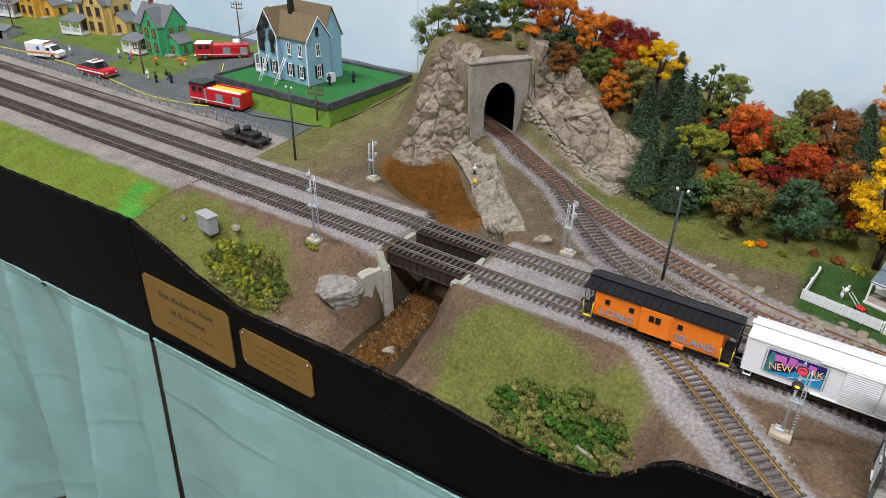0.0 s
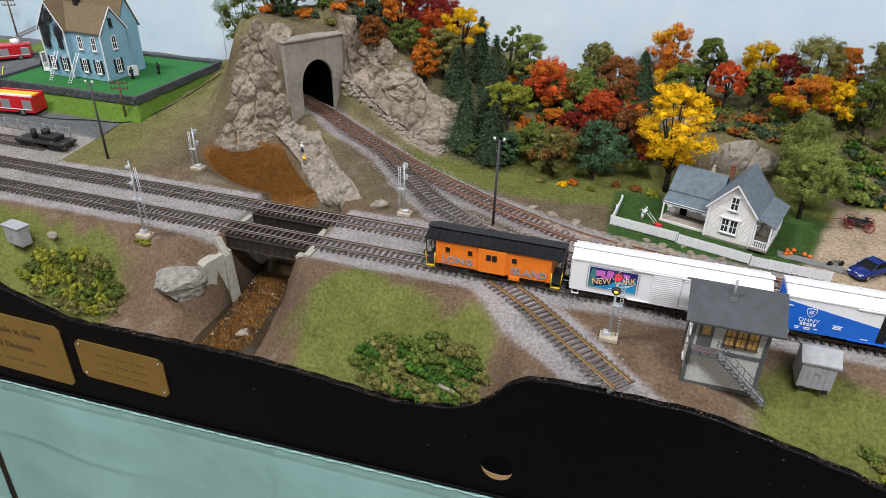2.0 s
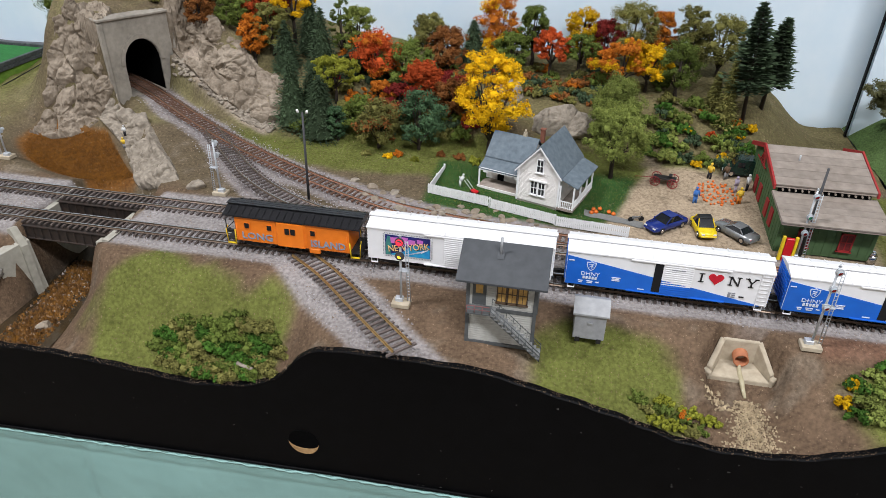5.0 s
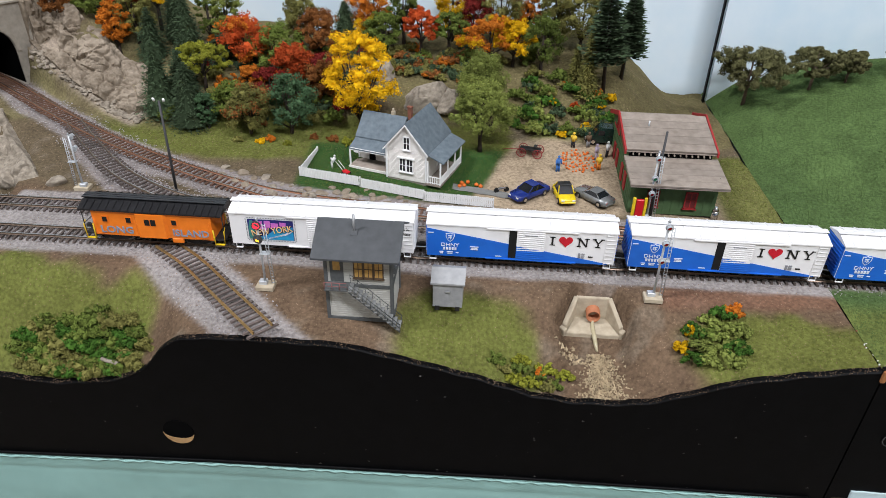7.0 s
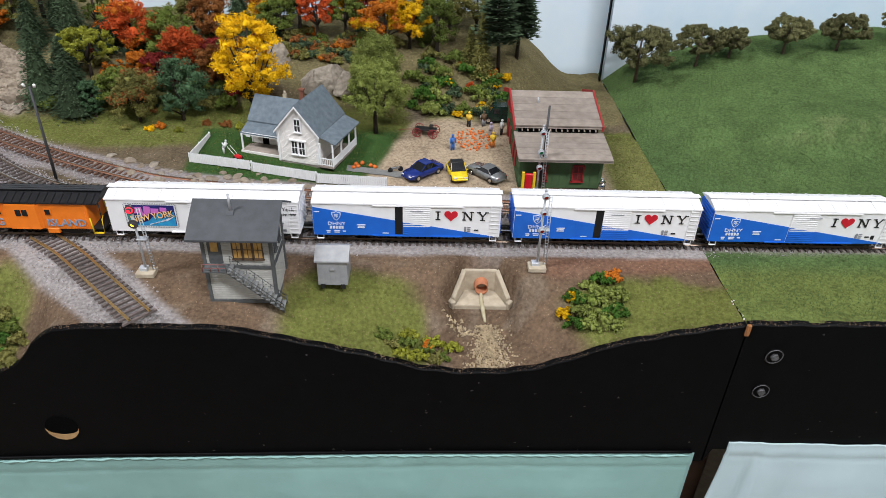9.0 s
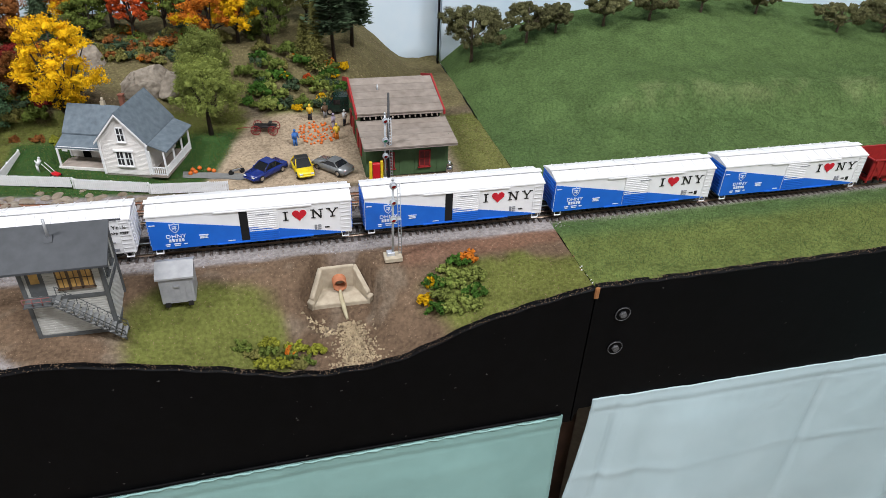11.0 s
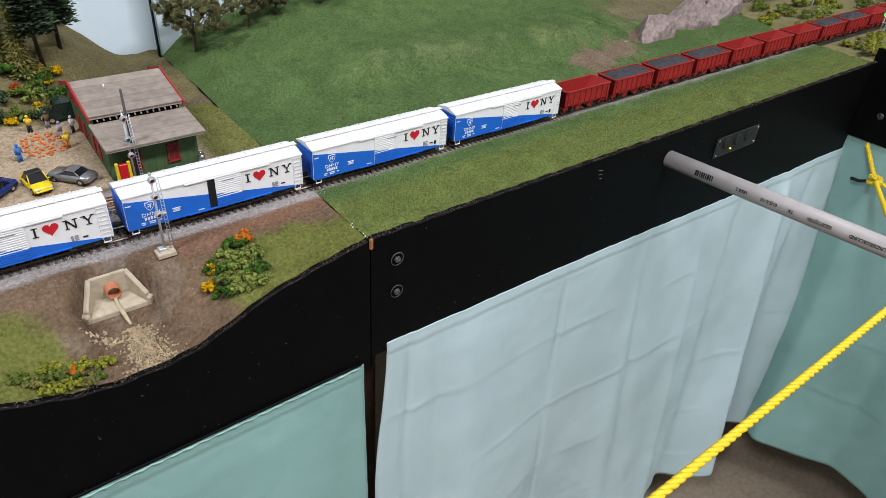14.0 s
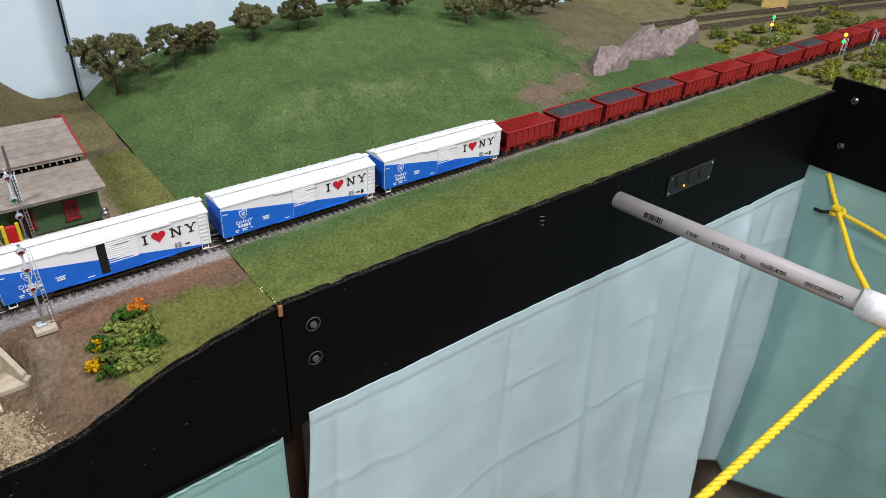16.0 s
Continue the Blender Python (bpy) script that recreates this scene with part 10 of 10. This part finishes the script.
def plaque(x0, x1, z0, z1, label, lines, screws, rz=0.0):
    p = thing("plaque", pose((x0 + x1) / 2, -0.0001, (z0 + z1) / 2, 0, rz, 0), label, "plaque", "brass plaques")
    w, h = x1 - x0, z1 - z0
    c = 0.006
    bm = bmesh.new()
    slab(bm, [(-w / 2 + c, -h / 2), (w / 2 - c, -h / 2), (w / 2, -h / 2 + c), (w / 2, h / 2 - c), (w / 2 - c, h / 2), (-w / 2 + c, h / 2), (-w / 2, h / 2 - c), (-w / 2, -h / 2 + c)], (0, 0, 0), (1, 0, 0), (0, 0, 1), (0, -0.0015, 0))
    pl = part("plate", bm, M_plaque, p)
    for text, size, z in lines:
        if text:
            words("lettering", text, size, pose(0, -0.0017, z * h, 90), M_engrave, p, 0.0001, bold=0.0003)
        else:
            for k in range(3):
                part("writing_bar", box(bmesh.new(), ((k - 1) * w * 0.2, -0.0016, z * h), (w * 0.16, 0.0003, size)), M_faint, p)
    for sx, sz in screws:
        part("screw", tube(bmesh.new(), (sx * (w / 2 - 0.006), -0.0012, sz * (h / 2 - 0.006)), (sx * (w / 2 - 0.006), -0.0030, sz * (h / 2 - 0.006)), 0.0022, 0.0012, 10), M_chrome, p)
    return p


plaque(-1.277, -1.108, 0.823, 0.908, "large engraved brass plaque on the black fascia", [("Best Module in Show", 0.0125, 0.24), ("HUB Division", 0.0125, -0.02), ("", 0.005, -0.27)], [])
plaque(-1.090, -0.972, 0.845, 0.898, "smaller engraved brass plaque with four screws", [("", 0.004, 0.22), ("", 0.004, 0.0), ("", 0.004, -0.22)], [(-1, -1), (-1, 1), (1, -1), (1, 1)])


def bolt(x, y, z, r, label, axis=(0, -1, 0), metal=None):
    b = thing("bolt", pose(x, y, z), label, "bolt", "fascia bolts")
    a = Vector(axis)
    part("washer", tube(bmesh.new(), (0, 0, 0), a * 0.0010, r, r * 0.94, n=20), metal or M_black, b)
    ring = [a * 0.0011 + Vector((r * 0.86 * math.cos(k * math.tau / 20) * abs(a.y), r * 0.86 * math.cos(k * math.tau / 20) * abs(a.x), r * 0.86 * math.sin(k * math.tau / 20))) for k in range(21)]
    part("rim", path_tube(bmesh.new(), ring, r * 0.055, 5), metal or M_boltm, b, "worn bright rim")
    part("head", tube(bmesh.new(), a * 0.0010, a * 0.0034, r * 0.45, r * 0.40, 6), metal or M_boltm, b)


bolt(0.031, 0, 0.965, 0.0085, "dark carriage bolt with washer on the fascia")
bolt(0.031, 0, 0.924, 0.0085, "dark carriage bolt with washer on the fascia")
bolt(XE - 0.001, -0.035, 0.998, 0.006, "silver bolt on the corner fascia", (-1, 0, 0), M_chrome)
bolt(XE - 0.001, -0.040, 0.917, 0.006, "silver bolt on the corner fascia", (-1, 0, 0), M_chrome)
# handle slot in the middle fascia: a bright crescent of bare wood on a near-black disc, the hole's shade put into its
# colour
hs = thing("finger_hole", pose(-0.600, 0, 0.868), "round finger hole showing bare wood at its lower edge", "hole", kind="structure")
part("hole", tube(bmesh.new(), (0, 0.0, 0), (0, -0.0006, 0), 0.0150, n=28), M_dark, hs)
bm = bmesh.new()
crescent = [(0.0150 * math.cos(a), 0.0150 * math.sin(a)) for a in [math.pi * (1.02 + 0.96 * k / 16) for k in range(17)]] + [(0.0148 * math.cos(a), 0.0075 * math.sin(a) - 0.0005) for a in [math.pi * (1.98 - 0.96 * k / 16) for k in range(17)]]
slab(bm, crescent, (0, -0.0007, 0), (1, 0, 0), (0, 0, 1), (0, -0.0004, 0))
part("bare_wood", bm, mat("bare_plywood", (0.44, 0.28, 0.13), (0.28, 0.16, 0.07), rough=0.7, scale=200), hs, "bare pale plywood edge")
# socket plate
sp_ = thing("socket_plate", pose(0.640, -0.0003, 0.951, 0, 0, 0), "black socket plate with thin metal edge", "socket plate")
part("plate", box(bmesh.new(), (0, -0.0008, 0), (0.108, 0.0016, 0.031)), mat("plate_black", (0.012, 0.012, 0.012), rough=0.4), sp_)
for s in (-1, 1):
    part("edge_strip", box(bmesh.new(), (0, -0.0010, s * 0.0152), (0.108, 0.0014, 0.0005)), M_boltm, sp_)
    part("edge_strip", box(bmesh.new(), (s * 0.0537, -0.0010, 0), (0.0005, 0.0014, 0.0305)), M_boltm, sp_)
    for q in (-1, 1):
        part("screw", tube(bmesh.new(), (s * 0.050, -0.0012, q * 0.0115), (s * 0.050, -0.003, q * 0.0115), 0.0018, n=10), M_chrome, sp_)
for k, x in enumerate((-0.028, 0.0, 0.028)):
    so = part("socket", tube(bmesh.new(), (x, -0.0012, 0.002), (x, -0.0035, 0.002), 0.0075, n=16), M_tyre, sp_)
part("indicator", tube(bmesh.new(), (-0.014, -0.0016, -0.008), (-0.014, -0.003, -0.008), 0.0012, n=8), M_bright_amber, sp_, "tiny lit amber indicator")

# scuffs and a faded stencil on the black boards
M_scuff = mat("grey_paint_scuff", (0.16, 0.15, 0.14), (0.03, 0.03, 0.03), rough=0.8, scale=800, rand=0.6)
ux = RNG.uniform(-1.6, XE - 0.02, 170)
share = RNG.uniform(0.0, 1.0, len(ux)) ** np.where(RNG.uniform(0, 1, len(ux)) < 0.6, 3.0, 0.5)
uz = skirt_z(ux) + 0.005 + (front_z(ux) - skirt_z(ux) - 0.012) * share
k = np.arange(len(ux))[:, None] * 3
ang_, size_ = RNG.uniform(0, 6.28, (len(ux), 1)) + np.array([[0, 2.2, 4.0]]), RNG.uniform(0.0003, 0.0013, (len(ux), 1))
tri = np.stack([ux[:, None] + np.cos(ang_) * size_ * 1.4, 0 * ang_ - 0.0004, uz[:, None] + np.sin(ang_) * size_], 2).reshape(-1, 3)
tagged(mesh_np("paint_scuffs", tri, k + np.array([[0, 1, 2]]), M_scuff), "small grey scuffs and chips on the black boards", "scuffs", kind="stuff")
sten = thing("stencil_mark", pose(0.333, -0.0004, 0.978), "faded grey stencil mark on the black fascia", "stencil")
for q in range(3):
    part("stencil_bar", box(bmesh.new(), (0.0012 * (q - 1), 0, 0.006 - q * 0.006), (0.009 - 0.002 * q, 0.0005, 0.0010), 0, 0, 0, 0, 14), M_scuff, sten)

# pipe, rope and knot
M_pvc = mat("grey_conduit", (0.36, 0.335, 0.325), (0.30, 0.28, 0.275), rough=0.5, scale=40)
M_pvcw = mat("white_pipe_fitting", (0.78, 0.78, 0.78), rough=0.4)
A, B = Vector((0.474, 0.004, 0.964)), Vector((0.519, -0.302, 0.958))
pp = thing("conduit_pipe", pose(0, 0, 0), "grey plastic conduit pipe sticking out of the fascia", "pipe")
part("tube", tube(bmesh.new(), A, B, 0.0114, n=28), M_pvc, pp)
ax = (B - A).normalized()
part("cap", tube(bmesh.new(), B - ax * 0.014, B + ax * 0.020, 0.0165, n=28), M_pvcw, pp, "white end fitting")
part("eye", path_tube(bmesh.new(), [B + ax * 0.018 + Vector((0.009 * math.cos(k * math.tau / 14), 0, -0.016 + 0.009 * math.sin(k * math.tau / 14))) for k in range(15)], 0.0038, 8), M_pvcw, pp, "white ring eye")
side = Vector((0, 0, 1)).cross(ax).normalized()
upv = ax.cross(side)
qd = Matrix((ax, side if side.x < 0 else -side, upv)).transposed()
rot = Matrix((ax, Vector((0, 0, 1)).cross(ax), Vector((0, 0, 1)))).transposed().to_4x4()
tilt = Matrix.Rotation(radians(-80), 4, "X")
for text, size, d in (("UNDERGROUND", 0.0060, 0.262), ("ISSUE*XJ7761", 0.0060, 0.208), ("7X", 0.0060, 0.174), ("01/JUL/10", 0.0060, 0.147), ("18:05 2", 0.0060, 0.112)):
    pos = A + ax * d
    m = Matrix.Translation(pos) @ rot @ Matrix.Rotation(math.pi, 4, "Z") @ tilt @ Matrix.Translation((0, 0, 0.0114))
    words("printing", text, size, m, M_ink, pp, 0.0001, sx=0.85, bold=0.00022)
bm = bmesh.new()
for k in range(9):
    box(bm, (0.0028 * k, 0, 0), (0.0014 + 0.0006 * (k % 3), 0.007, 0.0003))
bc = part("stripe_mark", bm, M_ink, pp)
bc.matrix_basis = Matrix.Translation(A + ax * 0.072) @ rot @ Matrix.Rotation(math.pi, 4, "Z") @ tilt @ Matrix.Translation((0, 0, 0.0115))


def rope(pts, label, r=0.0042, twist=62):
    """A three-strand twisted rope along a chain of points."""
    rp = thing("rope", pose(0, 0, 0), label, "rope", "yellow ropes")
    P_ = [Vector(p) for p in pts]
    dense = []
    n = max(12, int(sum((b - a).length for a, b in zip(P_, P_[1:])) / 0.0035))
    cum = [0]
    for a, b in zip(P_, P_[1:]):
        cum.append(cum[-1] + (b - a).length)
    for k in range(n + 1):
        s = cum[-1] * k / n
        i = max(j for j in range(len(P_) - 1) if cum[j] <= s + 1e-9)
        dense.append((P_[i].lerp(P_[i + 1], (s - cum[i]) / (cum[i + 1] - cum[i])), s))
    for st in range(3):
        line = []
        for i, (p, s) in enumerate(dense):
            d = (dense[min(i + 1, n)][0] - dense[max(i - 1, 0)][0]).normalized()
            u = d.cross(Vector((0.1, 0.2, 1))).normalized()
            v = d.cross(u)
            a = s * twist * 4 + st * math.tau / 3
            line.append(p + (u * math.cos(a) + v * math.sin(a)) * r * 0.45)
        part("strand", path_tube(bmesh.new(), line, r * 0.58, 7), M_rope, rp)
    return rp


M_rope = mat("yellow_poly_rope", (0.80, 0.58, 0.02), (0.66, 0.46, 0.015), rough=0.45, scale=900, bump=0.4, bscale=2500, spec=0.4)
eye_ = B + ax * 0.018 + Vector((0, 0, -0.016))
knot = Vector((XE - 0.030, -0.085, 0.815))
sag = [(eye_ + (Vector((-1.6, -0.345, 0.955)) - eye_) * (k / 24)) - Vector((0, 0, 0.16 * (k / 24) * (1 - k / 24))) * 0.25 for k in range(25)]
rope(sag, "yellow twisted rope stretched from the pipe end")
rope([eye_, eye_.lerp(knot, 0.5) - Vector((0, 0, 0.012)), knot], "yellow twisted rope tied back to the corner")
rope([knot + Vector((0.012 * math.cos(k * 0.9), 0.010 * math.sin(k * 0.9), 0.0016 * k - 0.008)) for k in range(12)], "knot of yellow rope at the corner")
rope([knot, knot + Vector((0.006, 0.022, 0.028)), knot + Vector((0.022, 0.045, 0.050))], "end of yellow rope behind the curtain")
rope([knot, knot + Vector((0.012, -0.05, -0.012)), knot + Vector((0.016, -0.30, -0.06))], "yellow rope along the corner skirt")
tagged(part("cord", path_tube(bmesh.new(), [knot + Vector((0.012, 0.004, -0.006)), knot + Vector((0.014, 0.030, -0.018)), knot + Vector((0.018, 0.045, -0.020))], 0.0032, 6), M_tyre), "short black cord beside the rope knot", "cord")
# chipped paint along the module joints, and the dark joint between the sky boards
for k in range(8):
    y = 0.004 + 0.060 * random.random() ** 1.4
    tagged(part("paint_chip", box(bmesh.new(), (random.uniform(-0.0018, 0.0018), y, float(front_z(0.0)) + 0.0006), (random.uniform(0.0005, 0.0012), random.uniform(0.0006, 0.0020), 0.0010), random.uniform(-50, 50)), M_white if k % 4 else M_brick), "chip of pale paint along the module joint", "paint chip", "paint chips")
tagged(part("joint_rust", box(bmesh.new(), (0.0, -0.0012, 0.994), (0.004, 0.003, 0.012), 0, 0.0008), mat("rust_orange", (0.35, 0.15, 0.05), (0.2, 0.08, 0.03), rough=0.9, scale=600)), "rusty chipped corner of the fascia joint", "chip", kind="structure")
slab_box("backdrop_joint", (-0.004, YB - 0.030, 1.22), (0.0022, 0.006, 0.52), M_black, "dark joint between two sky boards", "trim")
# table leg behind the skirt gap
lg = thing("table_leg", pose(0.008, 0.06, 0), "brown wooden table leg behind the gap of the skirts", "table leg")
part("post", box(bmesh.new(), (0, 0, 0.42), (0.045, 0.045, 0.84), bev=0.002), mat("stained_wood_leg", (0.10, 0.05, 0.03), (0.06, 0.03, 0.018), rough=0.7, scale=60), lg)
lg2 = thing("table_leg", pose(XL, 0.06, 0), "brown wooden table leg behind the gap of the skirts", "table leg")
part("post", box(bmesh.new(), (0, 0, 0.39), (0.045, 0.045, 0.78), bev=0.002), bpy.data.materials["stained_wood_leg"], lg2)
# module boards under the land, so that nothing floats
for nm, a, b in (("module_top_left", -2.6, XL - 0.002), ("module_top_middle", XL + 0.002, XR - 0.002), ("module_top_right", XR + 0.002, XE - 0.002)):
    slab_box(nm, ((a + b) / 2, 0.313, 0.893), (b - a, 0.61, 0.02), M_black, "black module frame under the model ground", "frame")

# ---------------------------------------------------------------- the corner module beyond
M_far = mat("far_scenic_ground", (0.22, 0.175, 0.10), (0.11, 0.125, 0.045), rough=0.95, scale=45, bump=0.8, bscale=500, spec=0.1)
n, m_ = 90, 110
X, Y = np.meshgrid(np.linspace(XE + 0.002, 2.9, n), np.linspace(-1.3, 1.2, m_))
Z = 0.997 + 0.02 * sm((0.03 - (X - XE)) / 0.03) * 0 + fbm(X, Y, 0.08, 81) * 0.003 + 0.10 * sm((X - 2.2) / 0.5) + 0.05 * sm((Y - 0.55) / 0.3)
Z = np.where(np.abs(Y - 0.13) < 0.03, 0.9965, Z)
i = np.arange(n * (m_ - 1)).reshape(m_ - 1, n)[:, :-1].ravel()
tagged(mesh_np("ground_corner", np.stack([X.ravel(), Y.ravel(), Z.ravel()], 1), np.stack([i, i + 1, i + n + 1, i + n], 1), M_far, smooth=True), "brown and green ground of the corner module", "ground", kind="structure")
slab_box("fascia_corner", (XE + 0.003, -0.646, 0.945), (0.006, 1.308, 0.158), M_black, "black painted fascia board of the corner module", "fascia")
slab_box("fascia_cap", (XE + 0.003, -0.646, 1.0262), (0.0075, 1.308, 0.0025), M_black, "black upper edge of the corner fascia", "trim")
for y in (0.35, 0.41):
    railway("far_track", [(XE + 0.02, y + 0.06), (1.5, y), (2.1, y - 0.10), (2.8, y - 0.30)], "far track of the corner module", lambda x: 1.001, M_rail, M_tie2, stones=False, tie_step=0.012)
railway("far_track", [(1.15, -0.9), (1.22, -0.3), (1.34, 0.02), (1.6, 0.10), (2.4, 0.13)], "far track that curves round the corner", lambda x: 1.001, M_rail, M_tie2, stones=False, tie_step=0.012)
far = []
for k in range(96):
    x, y = random.uniform(1.08, 1.75), random.uniform(0.17, 0.34)
    if k > 50:
        x, y = random.uniform(1.09, 1.45), random.uniform(-0.02, 0.09)
    far.append((("yellowgreen", "lightgreen", "yellowgreen", "green", "olive")[k % 5], x, y, random.uniform(0.011, 0.024), 0.8, 0.998))
for k in range(14):
    far.append((("yellowgreen", "green")[k % 2], random.uniform(1.30, 1.9), random.uniform(0.46, 0.62), random.uniform(0.014, 0.03), 0.8, 1.0))
brush("undergrowth", far, "yellow-green shrubs beside the far tracks", 500)
signal(1.27, 0.245, 0.055, "far signal mast with a green lamp lit", [(0.055, M_bright_green), (0.040, M_bright_amber)], -75, False, 0.998)
signal(1.25, 0.088, 0.055, "far signal mast with green and amber lamps lit", [(0.058, M_bright_amber), (0.045, M_bright_green)], -75, True, 0.998)
signal(1.34, 0.070, 0.060, "far unlit lattice signal mast", [(0.056, M_tail)], -75, True, 0.998)
ft = thing("far_signal_tower", pose(1.62, 0.42, 0.998, 0, 0, -60), "small cream signal tower with a dark roof", "signal tower")
block(ft, -0.03, 0.03, 0.0, 0.05, 0.075, 0.092, "x", M_yel, M_greyroof, 0.0)
for x in (-0.015, 0.0, 0.015):
    window(ft, x, 0.055, 0.011, 0.022, "front", -0.0006, M_brownframe, M_glass)
for y in (0.015, 0.035):
    window(ft, y, 0.055, 0.011, 0.022, "left", -0.0306, M_brownframe, M_glass)
ft = thing("far_station", pose(1.42, -0.03, 0.998, 0, 0, -70), "cream trackside building with a dark roof", "building")
block(ft, -0.04, 0.04, 0.0, 0.05, 0.045, 0.065, "x", M_yel, M_greyroof, 0.0)
for x in (-0.02, 0.005, 0.028):
    window(ft, x, 0.025, 0.011, 0.018, "front", -0.0006, M_brownframe, M_glass)
for k in range(5):
    slab_box("far_wall_board", (2.35 + 0.0 * k, 0.75 - k * 0.3, 1.06 + 0.012 * k), (0.04, 0.29, 0.14), mat("brown_rock_board", (0.22, 0.16, 0.11), (0.12, 0.085, 0.06), rough=0.9, scale=30, bump=0.6, bscale=120) if k == 0 else bpy.data.materials["brown_rock_board"], "brown stepped rock wall at the far end", "wall")
